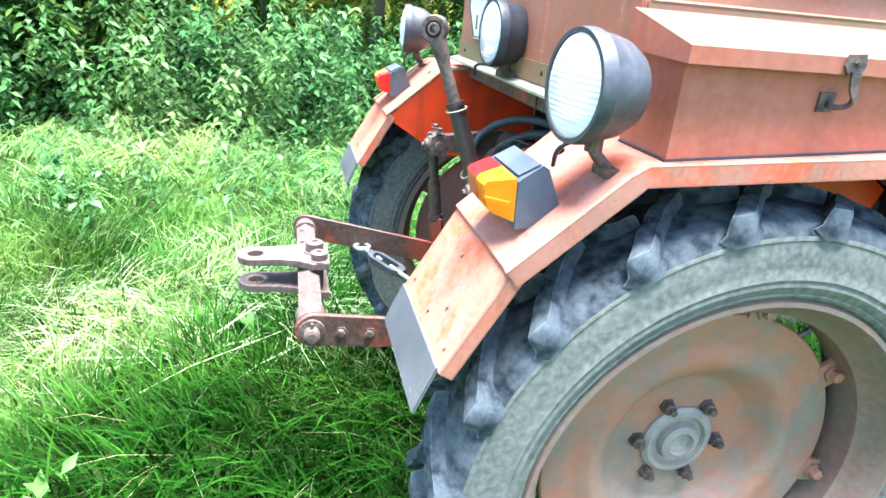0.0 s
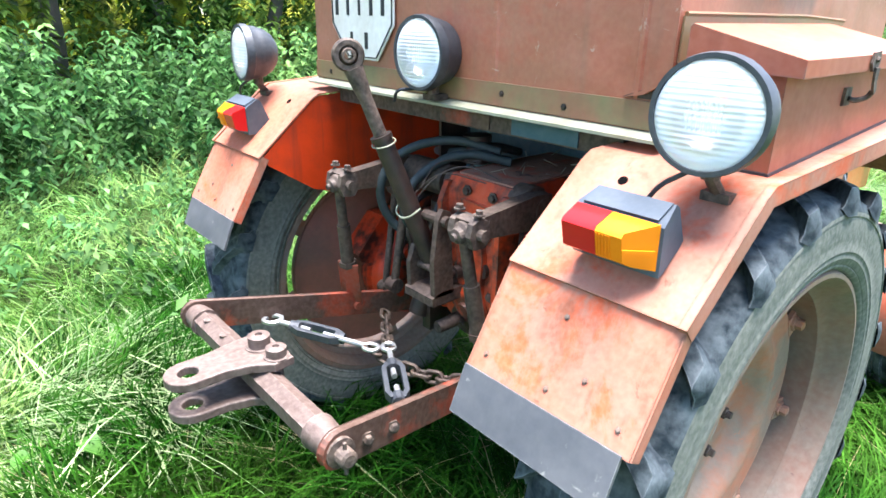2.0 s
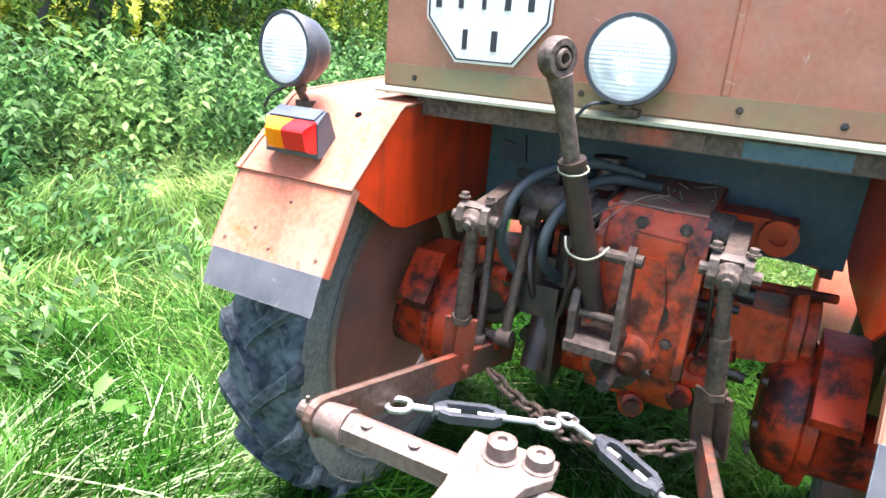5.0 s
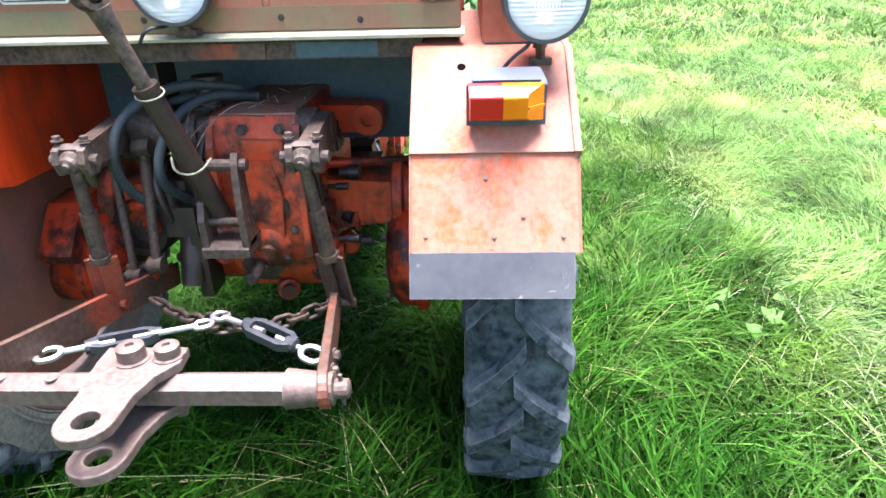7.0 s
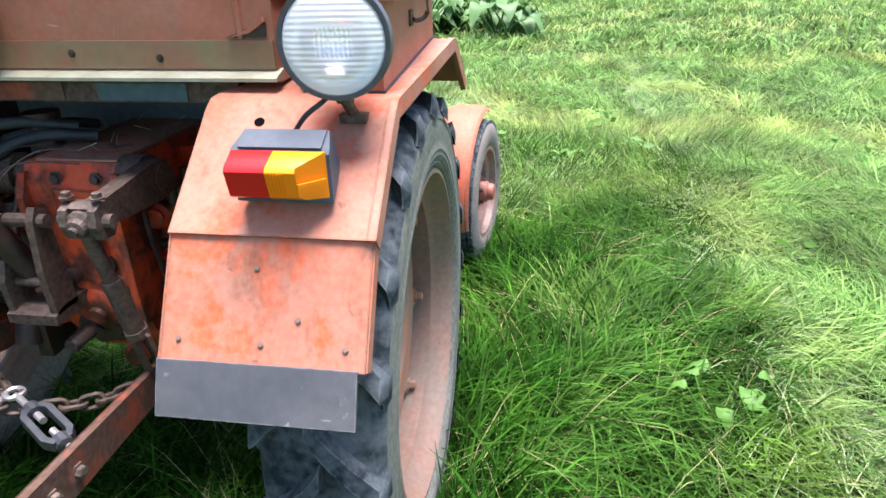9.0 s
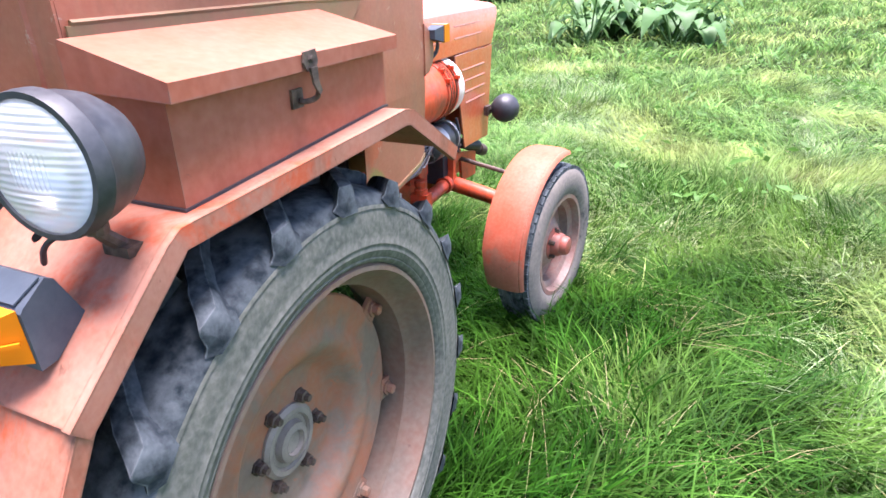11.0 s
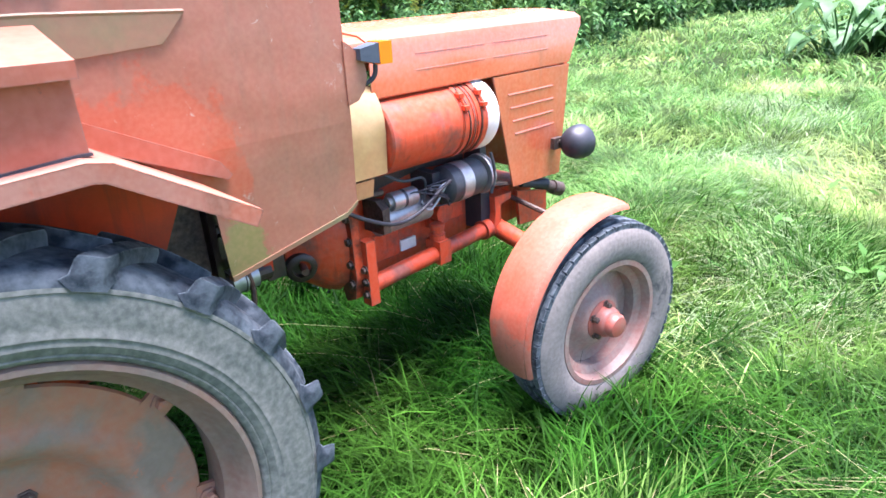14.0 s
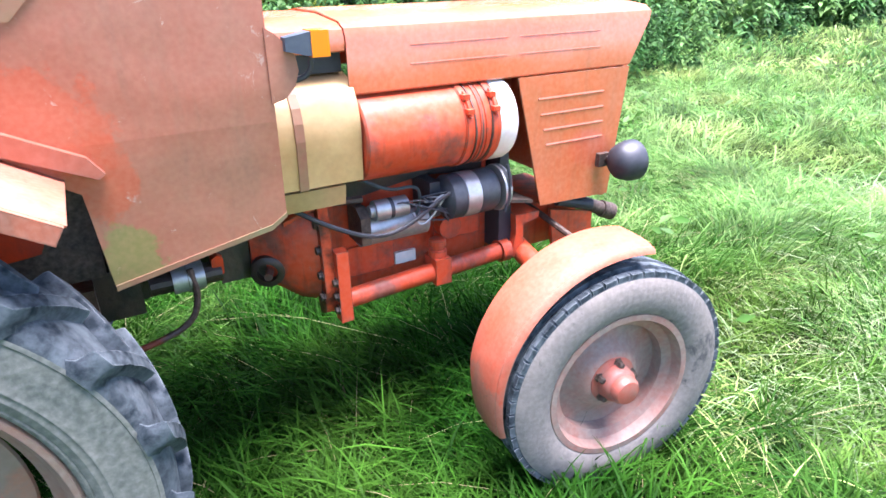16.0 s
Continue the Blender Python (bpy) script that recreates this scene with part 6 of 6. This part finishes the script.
box(bm, 0.50, 0.60, -0.26, -0.14, 0.69, 0.82)
linkage = part("pedal_linkage", bm, grime, tractor, "oily black pedal linkage under the cab", bevel=0.006)
bm = B()
prism(bm, [(0.775, 0.742), (0.792, 0.730), (0.806, 0.745), (0.808, 0.785), (0.795, 0.797), (0.778, 0.788)], "y", -0.242, -0.214)
part("lug", bm, inner_paint, linkage, "bright red lug", bevel=0.005)
bm = B()
lathe(bm, (0.815, -0.215, 0.850), (0, -1, 0), [(0.026, 0), (0.026, 0.03), (0.018, 0.037), (0, 0.038)], 14)
part("pivot", bm, inner_paint, linkage, "bright red pivot boss", smooth=True)
bm = B()
cyl(bm, (0.675, -0.22, 0.745), (0.755, -0.22, 0.745), 0.038, seg=18)
lathe(bm, (0.712, -0.22, 0.745), (1, 0, 0), [(0.038, 0), (0.042, 0.001), (0.042, 0.008), (0.038, 0.009)], 18)
part("brake_cylinder", bm, steel, tractor, "bright metal cylinder", smooth=True)
bm = B()
tube(bm, [(0.72, -0.25, 0.78), (0.73, -0.26, 0.70), (0.70, -0.27, 0.63), (0.58, -0.28, 0.60), (0.40, -0.28, 0.58)], 0.009, 8)
part("bent_rod", bm, rust_red, tractor, "bent rusty rod with red paint left", smooth=True)
bm = B()
box(bm, 0.215, 0.54, -0.468, -0.44, 0.90, 1.10)
part("step_panel", bm, rust, tractor, "dusty brown panel behind the wheel")


# ---- ground, grass and plants ----
def rolling(x, y):
    d = max(0.0, math.hypot(x - 0.8, y) - 5)
    return 0.05 * d * 0.25 * noise.noise(Vector((x * 0.12, y * 0.12, 0))) * min(1, d / 6)


bm = B()
xs = [-150, -80, -40, -20] + [-12 + i for i in range(45)] + [38, 50, 80, 150]
ys = [-150, -80, -40, -24] + [-16 + i for i in range(37)] + [26, 40, 80, 150]
grid = [[bm.verts.new((x, y, rolling(x, y) if max(abs(x), abs(y)) < 60 else 0)) for y in ys] for x in xs]
for i in range(len(xs) - 1):
    for j in range(len(ys) - 1):
        bm.faces.new((grid[i][j], grid[i + 1][j], grid[i + 1][j + 1], grid[i][j + 1]))
ground = tagged(part("ground", bm, soil, None, smooth=True), "green turf ground of a meadow", "ground", kind="structure")


def blades(name, count, area, height, width, lean, keep, seed, mat_, clear=()):
    """One mesh of bent grass blades, thrown at random over an area."""
    rng = np.random.default_rng(seed)
    x0, x1, y0, y1 = area
    x, y = rng.uniform(x0, x1, count), rng.uniform(y0, y1, count)
    tufts = max(1, count // 14)
    tx, ty = rng.uniform(x0, x1, tufts), rng.uniform(y0, y1, tufts)
    own = rng.integers(0, tufts, count)
    loose = rng.random(count) < 0.35
    spread = 2.6 * width ** 0.5 * 0.18
    x = np.where(loose, x, tx[own] + rng.normal(0, spread, count))
    y = np.where(loose, y, ty[own] + rng.normal(0, spread, count))
    tall = rng.uniform(0.6, 1.3, tufts)[own]
    way = rng.normal(0, 0.9, tufts)[own]
    ok = keep(x, y)
    tall, way = tall[ok], way[ok]
    x, y = x[ok], y[ok]
    n = len(x)
    z = np.zeros(n)
    for i in range(n):
        z[i] = rolling(x[i], y[i]) if abs(x[i] - 0.8) + abs(y[i]) > 5 else 0
    # the way the grass lies changes slowly over the field
    ang = 2.0 * np.sin(x * 1.7 + 1.1 * y) + 1.7 * np.cos(2.1 * y - 0.9 * x + 1) + 0.9 * np.sin(4.1 * x - 3.3 * y) + 0.8 * way + rng.normal(0, 0.75, n)
    flat = 0.5 + 0.5 * np.sin(1.1 * x + 0.6) * np.cos(0.9 * y - 0.4 + 0.5 * x)
    h = height * tall * rng.uniform(0.6, 1.25, n)
    le = lean * (0.55 + 0.9 * flat) * rng.uniform(0.4, 1.5, n)
    w = width * rng.uniform(0.6, 1.4, n)
    dx, dy = np.cos(ang), np.sin(ang)
    px, py = -dy, dx
    tw = rng.uniform(-1.2, 1.2, n)
    wx, wy = px * np.cos(tw) + dx * np.sin(tw), py * np.cos(tw) + dy * np.sin(tw)
    verts = np.zeros((n, 7, 3), np.float32)
    for k, (t, ww) in enumerate(((0, 0.8), (0.38, 1.0), (0.74, 0.7), (1.0, 0))):
        r = h * le * t ** 1.8
        hh = h * (t - 0.42 * np.minimum(le, 1.6) * t ** 2.4)
        cxx, cyy, czz = x + dx * r, y + dy * r, z + np.maximum(hh, 0.01) - 0.01
        if k < 3:
            for s, c in ((-1, 0), (1, 1)):
                verts[:, 2 * k + c, 0] = cxx + s * wx * w * ww * 0.5
                verts[:, 2 * k + c, 1] = cyy + s * wy * w * ww * 0.5
                verts[:, 2 * k + c, 2] = czz
        else:
            verts[:, 6, 0], verts[:, 6, 1], verts[:, 6, 2] = cxx, cyy, czz
    pat = np.array([0, 1, 3, 2, 2, 3, 5, 4, 4, 5, 6])
    loops = (np.arange(n)[:, None] * 7 + pat[None, :]).ravel()
    starts = (np.arange(n)[:, None] * 11 + np.array([0, 4, 8])[None, :]).ravel()
    totals = np.tile(np.array([4, 4, 3]), n)
    me = bpy.data.meshes.new(name)
    me.vertices.add(n * 7)
    me.vertices.foreach_set("co", verts.ravel())
    me.loops.add(len(loops))
    me.loops.foreach_set("vertex_index", loops.astype(np.int32))
    me.polygons.add(n * 3)
    me.polygons.foreach_set("loop_start", starts.astype(np.int32))
    me.polygons.foreach_set("loop_total", totals.astype(np.int32))
    me.update()
    me.validate()
    me.materials.append(mat_)
    return new(name, me)


def near(x, y):
    return (x > -2.6) & (x < 4.8) & (y > -3.6) & (y < 2.4)


def middle(x, y):
    return (x > -5.5) & (x < 9.5) & (y > -6.5) & (y < 4.9)


def free(x, y):
    """Not inside the tyres, and thinner under the belly of the tractor."""
    r = (np.hypot(x, (y + 0.70) * 1.6) > 0.20) & (np.hypot(x, (y - 0.70) * 1.6) > 0.20)
    return r & (np.hypot(x - 1.75, (y + 0.735) * 1.8) > 0.12) & (np.hypot(x - 1.75, (y - 0.735) * 1.8) > 0.12)


def grain(x, y):
    return np.modf(np.abs(np.sin(x * 127.1 + y * 311.7) * 4375.85))[0]


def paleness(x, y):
    """How far into the paler meadow: drier grass past the old track, and sunlight painted into the grass there, behind
    and ahead of the tractor.
    """
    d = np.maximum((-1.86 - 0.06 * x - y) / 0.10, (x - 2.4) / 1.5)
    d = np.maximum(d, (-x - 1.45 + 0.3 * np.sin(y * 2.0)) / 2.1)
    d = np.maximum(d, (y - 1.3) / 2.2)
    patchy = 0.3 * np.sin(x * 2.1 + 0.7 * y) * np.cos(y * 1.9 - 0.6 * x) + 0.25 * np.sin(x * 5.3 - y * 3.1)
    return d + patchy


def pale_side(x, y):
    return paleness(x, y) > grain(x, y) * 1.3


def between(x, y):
    """The open strip beside the tractor, outside its painted shade, and the broken edge of the pale part, where darker
    tufts still stand.
    """
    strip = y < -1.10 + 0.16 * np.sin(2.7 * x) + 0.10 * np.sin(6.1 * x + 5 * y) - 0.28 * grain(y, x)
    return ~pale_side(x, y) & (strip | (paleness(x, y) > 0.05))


def seen_side(x, y):
    """Thins the meadow where it lies behind the path."""
    back = (x < -1.9) & (y < 0.2) | (x < 0.2) & (y < -2.6)
    return ~back | (grain(y, x) < 0.35)


NEAR = (-2.6, 4.8, -3.6, 2.4)
MID = (-5.5, 9.5, -6.5, 4.9)
# blades under and near the tractor carry its shade in their colour
tagged(blades("grass", 150000, NEAR, 0.225, 0.0074, 0.8, lambda x, y: free(x, y) & seen_side(x, y) & ~pale_side(x, y) & ~between(x, y), 1, shade_grass_mat), "tall uncut meadow grass, bent and trampled in places, shade put into its dark green", "grass", kind="stuff")
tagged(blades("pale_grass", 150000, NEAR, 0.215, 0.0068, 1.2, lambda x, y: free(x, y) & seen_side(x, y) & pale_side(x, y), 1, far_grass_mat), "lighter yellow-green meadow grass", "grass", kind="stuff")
tagged(blades("mixed_grass", 150000, NEAR, 0.215, 0.0070, 1.0, lambda x, y: free(x, y) & seen_side(x, y) & between(x, y), 1, mid_grass_mat), "mid-green meadow grass at the edge of the paler part", "grass", kind="stuff")
tagged(blades("fine_grass", 45000, NEAR, 0.12, 0.0048, 0.7, lambda x, y: free(x, y) & seen_side(x, y) & (paleness(x, y) < 0.05), 4, shade_grass_mat), "short fine grass between the tall blades", "grass", kind="stuff")
tagged(blades("fine_grass", 45000, NEAR, 0.12, 0.0048, 0.7, lambda x, y: free(x, y) & seen_side(x, y) & (paleness(x, y) > 0.05), 4, mid_grass_mat), "short fine grass between the tall blades", "grass", kind="stuff")
tagged(blades("dry_stalks", 3500, NEAR, 0.25, 0.0034, 1.7, lambda x, y: free(x, y) & seen_side(x, y), 21, straw_mat), "thin dry stalks lying among the grass", "grass", kind="stuff")
tagged(blades("grass", 110000, MID, 0.235, 0.0125, 1.0, lambda x, y: ~near(x, y) & seen_side(x, y) & ~pale_side(x, y), 2, mid_grass_mat), "tall uncut meadow grass around the tractor", "grass", kind="stuff")
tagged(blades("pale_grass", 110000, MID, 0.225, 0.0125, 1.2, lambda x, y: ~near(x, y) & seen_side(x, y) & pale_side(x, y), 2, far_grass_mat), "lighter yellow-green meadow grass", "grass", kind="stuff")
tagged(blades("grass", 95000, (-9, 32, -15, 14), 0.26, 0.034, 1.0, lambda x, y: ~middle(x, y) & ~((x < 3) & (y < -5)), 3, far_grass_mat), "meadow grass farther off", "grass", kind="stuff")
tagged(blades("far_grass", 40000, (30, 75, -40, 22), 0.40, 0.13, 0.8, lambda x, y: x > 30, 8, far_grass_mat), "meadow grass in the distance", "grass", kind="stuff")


def along(x, y, ax, ay, bx, by, w, loose=1.0):
    """Whether a place lies within w of the line from a to b."""
    t = np.clip(((x - ax) * (bx - ax) + (y - ay) * (by - ay)) / ((bx - ax) ** 2 + (by - ay) ** 2), 0, 1)
    wob = loose * (0.18 * np.sin(x * 2.3 + y) + 0.12 * np.sin(y * 3.7 - x))
    return np.hypot(x - ax - t * (bx - ax), y - ay - t * (by - ay)) + wob < w


tagged(blades("flattened_grass", 9000, (-4.5, 0.2, 0.0, 2.4), 0.26, 0.0062, 2.4, lambda x, y: along(x, y, -4.5, 0.1, -0.7, 1.5, 0.46), 5, flat_grass_mat), "pale trampled grass lying flat in a track", "grass", kind="stuff")
tagged(blades("flattened_grass", 26000, (-1.2, 9.5, -3.2, -1.6), 0.20, 0.005, 2.0, lambda x, y: along(x, y, -1.2, -1.87, 9.5, -2.50, 0.13, 0.2), 6, flat_grass_mat), "pale trampled grass lying flat in a track", "grass", kind="stuff")
tagged(blades("flattened_grass", 24000, (2.3, 9.5, -1.4, 2.0), 0.21, 0.006, 2.0, lambda x, y: along(x, y, 2.5, -0.95, 9.5, 1.2, 0.42), 7, flat_grass_mat), "pale trampled grass lying flat in a track", "grass", kind="stuff")


def leaf_cloud(name, pos, size, mat_, seed, up=0.3, droop=0.4, long=1.9):
    """Many small folded leaves at the given places, as one mesh."""
    rng = np.random.default_rng(seed)
    n = len(pos)
    s = size * rng.uniform(0.6, 1.35, n)
    a = rng.uniform(0, 2 * np.pi, n)
    d = np.stack([np.cos(a), np.sin(a), rng.normal(-droop, 0.3, n)], 1)
    d /= np.linalg.norm(d, axis=1)[:, None]
    nrm = np.stack([rng.normal(0, up, n), rng.normal(0, up, n), np.ones(n)], 1)
    side = np.cross(d, nrm)
    side /= np.linalg.norm(side, axis=1)[:, None]
    nn = np.cross(side, d)
    s = s[:, None]
    base, tip = pos, pos + d * s * long
    mid = pos + d * s * long * 0.42
    l_ = mid + side * s * 0.5 + nn * s * 0.12
    r_ = mid - side * s * 0.5 + nn * s * 0.12
    tip = tip - nn * s * 0.15
    verts = np.stack([base, l_, mid, r_, tip], 1).astype(np.float32)
    pat = np.array([0, 2, 1, 1, 2, 4, 0, 3, 2, 2, 3, 4])
    loops = (np.arange(n)[:, None] * 5 + pat[None, :]).ravel()
    me = bpy.data.meshes.new(name)
    me.vertices.add(n * 5)
    me.vertices.foreach_set("co", verts.ravel())
    me.loops.add(len(loops))
    me.loops.foreach_set("vertex_index", loops.astype(np.int32))
    me.polygons.add(n * 4)
    me.polygons.foreach_set("loop_start", (np.arange(n * 4) * 3).astype(np.int32))
    me.polygons.foreach_set("loop_total", np.full(n * 4, 3, np.int32))
    me.update()
    me.validate()
    me.materials.append(mat_)
    return new(name, me)


def nettles(name, x0, x1, y0, y1, count, h0, h1, size, seed, mat_=nettle_mat):
    rng = np.random.default_rng(seed)
    pts = []
    for _ in range(count):
        x, y = rng.uniform(x0, x1), rng.uniform(y0, y1)
        edge = y0 + 0.35 * math.sin(x * 1.7) + 0.25 * math.sin(x * 3.9 + 1)
        if y < edge:
            continue
        h = rng.uniform(h0, h1) * (0.72 + 0.28 * min(1, (y - edge) / 0.8))
        lx, ly = rng.normal(0, 0.10), rng.normal(-0.05, 0.10)
        m = int(h / 0.055)
        z0 = rolling(x, y)
        for k in range(m):
            t = (k + 1) / m
            if t < 0.12:
                continue
            rad = 0.05 * (1.15 - t) + 0.01
            for q in range(3):
                a = rng.uniform(0, 6.28)
                pts.append((x + lx * t * t + math.cos(a) * rad, y + ly * t * t + math.sin(a) * rad, z0 + h * t))
    return leaf_cloud(name, np.array(pts), size, mat_, seed, long=2.3, droop=0.55)


tagged(nettles("nettle_thicket", -6, 9, 4.25, 6.4, 1000, 0.7, 1.35, 0.043, 11), "dense thicket of tall green nettles at the meadow edge", "nettles", kind="stuff")
tagged(nettles("leafy_shrubs", -6.5, -2.4, 4.9, 6.8, 300, 1.3, 2.7, 0.06, 17, tree_mat), "dark leafy shrubs behind the nettles", "shrubs", kind="stuff")
tagged(nettles("undergrowth", -9, 14, 6.2, 9.5, 550, 0.45, 1.0, 0.075, 12), "leafy undergrowth in front of the trees", "undergrowth", kind="stuff")
tagged(nettles("saplings", -10, 12, 6.6, 9.5, 380, 1.2, 3.0, 0.06, 16, tree_mat), "slender green saplings at the wood edge", "saplings", kind="stuff")
tagged(nettles("sun_painted_foliage", -14, 18, 10.5, 17, 650, 0.9, 3.0, 0.15, 14, sun_painted_mat), "yellow-green foliage behind the trees, sunlight put into its colour", "undergrowth", kind="stuff")
tagged(nettles("far_hedge", 62, 80, -80, 40, 1500, 1.2, 2.6, 0.4, 15, far_grass_mat), "pale hedge at the far end of the meadow, sunlight put into its colour", "hedge", kind="stuff")
tagged(nettles("bushes", 10, 34, 7, 14, 1100, 0.6, 1.6, 0.11, 13), "leafy bushes along the far edge of the meadow", "bushes", kind="stuff")


def tree(x, y, h, r, seed, leaves=2600):
    rng = random.Random(seed)
    bm = B()
    pts = [Vector((0, 0, -0.1))]
    for k in range(1, 7):
        pts.append(Vector((rng.uniform(-0.12, 0.12) * k, rng.uniform(-0.12, 0.12) * k, h * 0.8 * k / 6)))
    rad = [r * (1.25 - 1.05 * k / 6) for k in range(7)]
    for a, b, ra, rb in zip(pts, pts[1:], rad, rad[1:]):
        cyl(bm, a, b, ra, rb, 9)
    tips = []
    for k in range(13):
        i = rng.randint(2, 5)
        a = pts[i].lerp(pts[i + 1], rng.random())
        ang = rng.uniform(0, 6.28)
        ln = h * rng.uniform(0.16, 0.30)
        e = a + Vector((math.cos(ang) * ln, math.sin(ang) * ln, ln * rng.uniform(0.15, 0.9)))
        cyl(bm, a, e, rad[i] * 0.4, 0.015, 6)
        tips += [e, a.lerp(e, 0.6)]
    top = new("tree")
    top.location = (x, y, rolling(x, y))
    tagged(top, "leafy deciduous tree at the edge of the wood", "tree", "trees of the wood edge")
    part("trunk", bm, bark, top, smooth=True)
    gen_ = np.random.default_rng(seed)
    base = np.array([tuple(t) for t in tips + pts[4:]])
    idx = gen_.integers(0, len(base), leaves)
    pos = base[idx] + gen_.normal(0, 1, (leaves, 3)) * np.array([0.55, 0.55, 0.42])
    crown = leaf_cloud("crown", pos, 0.13, tree_mat, seed)
    crown.parent = top


for i, (x, y, h, r) in enumerate(((-7.5, 9.2, 8, 0.16), (-5.6, 8.3, 7, 0.11), (-4.2, 9.6, 9, 0.17), (-2.7, 8.6, 7.5, 0.12), (-1.2, 9.8, 9, 0.18), (0.4, 8.8, 8, 0.13), (2.1, 9.4, 8.5, 0.15), (3.6, 8.7, 7, 0.11), (5.4, 9.9, 9, 0.17), (7.6, 9.2, 8, 0.14), (10.5, 11, 8, 0.15), (14.5, 12.5, 9, 0.17), (19, 14, 9, 0.18), (25, 15, 10, 0.2))):
    tree(x, y, h, r, 100 + i)


def weeds(name, count, area, seed, size):
    """Low rosettes of broad leaves among the grass."""
    rng = np.random.default_rng(seed)
    pts = []
    for _ in range(count):
        x, y = rng.uniform(area[0], area[1]), rng.uniform(area[2], area[3])
        if abs(y) < 1.1 and -1 < x < 2.4:
            continue
        for k in range(int(rng.uniform(3, 8))):
            pts.append((x + rng.normal(0, 0.05), y + rng.normal(0, 0.05), rolling(x, y) + rng.uniform(0.10, 0.24)))
    return leaf_cloud(name, np.array(pts), size, weed_mat, seed, up=0.7, droop=-0.25, long=2.2)


tagged(nettles("leafy_weeds", -2.6, 1.6, 2.0, 4.2, 150, 0.22, 0.5, 0.032, 34), "low leafy weeds in the grass before the thicket", "weeds", kind="stuff")
tagged(weeds("broad_leaved_weeds", 30, (-3.5, 4, -4.5, 3.8), 31, 0.034), "broad-leaved weeds among the meadow grass", "weeds", kind="stuff")
tagged(weeds("broad_leaved_weeds", 260, (3.2, 13, -5, 6), 32, 0.040), "broad-leaved weeds in the meadow ahead of the tractor", "weeds", kind="stuff")


def big_leaf(bm, base, way, length, width, droop, rng):
    """One broad leaf on its stalk: a folded, wavy blade that bends over."""
    d = Vector((math.cos(way), math.sin(way), 0))
    side = Vector((-d.y, d.x, 0))
    rows = []
    n = 7
    for i in range(n + 1):
        t = i / n
        c = base + d * (length * t) + Vector((0, 0, length * (0.45 * t - droop * t * t)))
        w = width * math.sin(math.pi * (0.10 + 0.90 * t) ** 0.75) * 0.5 + 0.004 * width
        wave = 0.10 * width * math.sin(t * 9 + way * 3)
        rows.append([bm.verts.new(c + side * w + Vector((0, 0, 0.28 * w + wave))), bm.verts.new(c), bm.verts.new(c - side * w + Vector((0, 0, 0.28 * w - wave)))])
    for a, b in zip(rows, rows[1:]):
        bm.faces.new((a[0], a[1], b[1], b[0]))
        bm.faces.new((a[1], a[2], b[2], b[1]))


def leafy_plant(name, label, x, y, count, stalk, size, seed, mat_, group=""):
    """A rosette of broad leaves on bent stalks."""
    rng = random.Random(seed)
    top = tagged(new(name), label, "weed", group)
    top.location = (x, y, rolling(x, y))
    for k in range(count):
        way = 2 * math.pi * (k + rng.uniform(-0.3, 0.3)) / count
        out = stalk * rng.uniform(0.25, 0.75)
        z = stalk * rng.uniform(0.45, 1.1)
        tip = Vector((math.cos(way) * out, math.sin(way) * out, z))
        bm = B()
        tube(bm, [(0, 0, -0.02), tuple(tip * 0.5 + Vector((0, 0, 0.12 * z))), tuple(tip)], 0.012 * size / 0.3, 5, 1)
        k_ = size * rng.uniform(0.65, 1.2)
        big_leaf(bm, tip, way + rng.uniform(-0.4, 0.4), k_, k_ * rng.uniform(0.75, 0.98), rng.uniform(0.75, 1.25), rng)
        part("leaf", bm, mat_, top, smooth=True)
    return top


burdock_mat = leafy("burdock_leaves", (0.055, 0.135, 0.040), (0.105, 0.205, 0.070), (0.15, 0.26, 0.09), 1.2, gloss=0.3, through_light=0.35, island=0.35)
rng = random.Random(77)
for k in range(15):
    leafy_plant("burdock", "tall burdock with large drooping grey-green leaves in the meadow", rng.uniform(12.2, 15.0), rng.uniform(-0.7, 1.9), rng.randint(7, 11), rng.uniform(0.45, 0.95), rng.uniform(0.34, 0.55), 400 + k, burdock_mat, "burdock clump")
for k, (x, y) in enumerate(((0.46, -1.66), (0.62, -1.80), (3.4, -1.35), (-1.05, 0.95))):
    leafy_plant("dock", "low dock plant with broad pale leaves among the grass", x, y, 4, 0.16, 0.085, 500 + k, weed_mat, "dock plants")
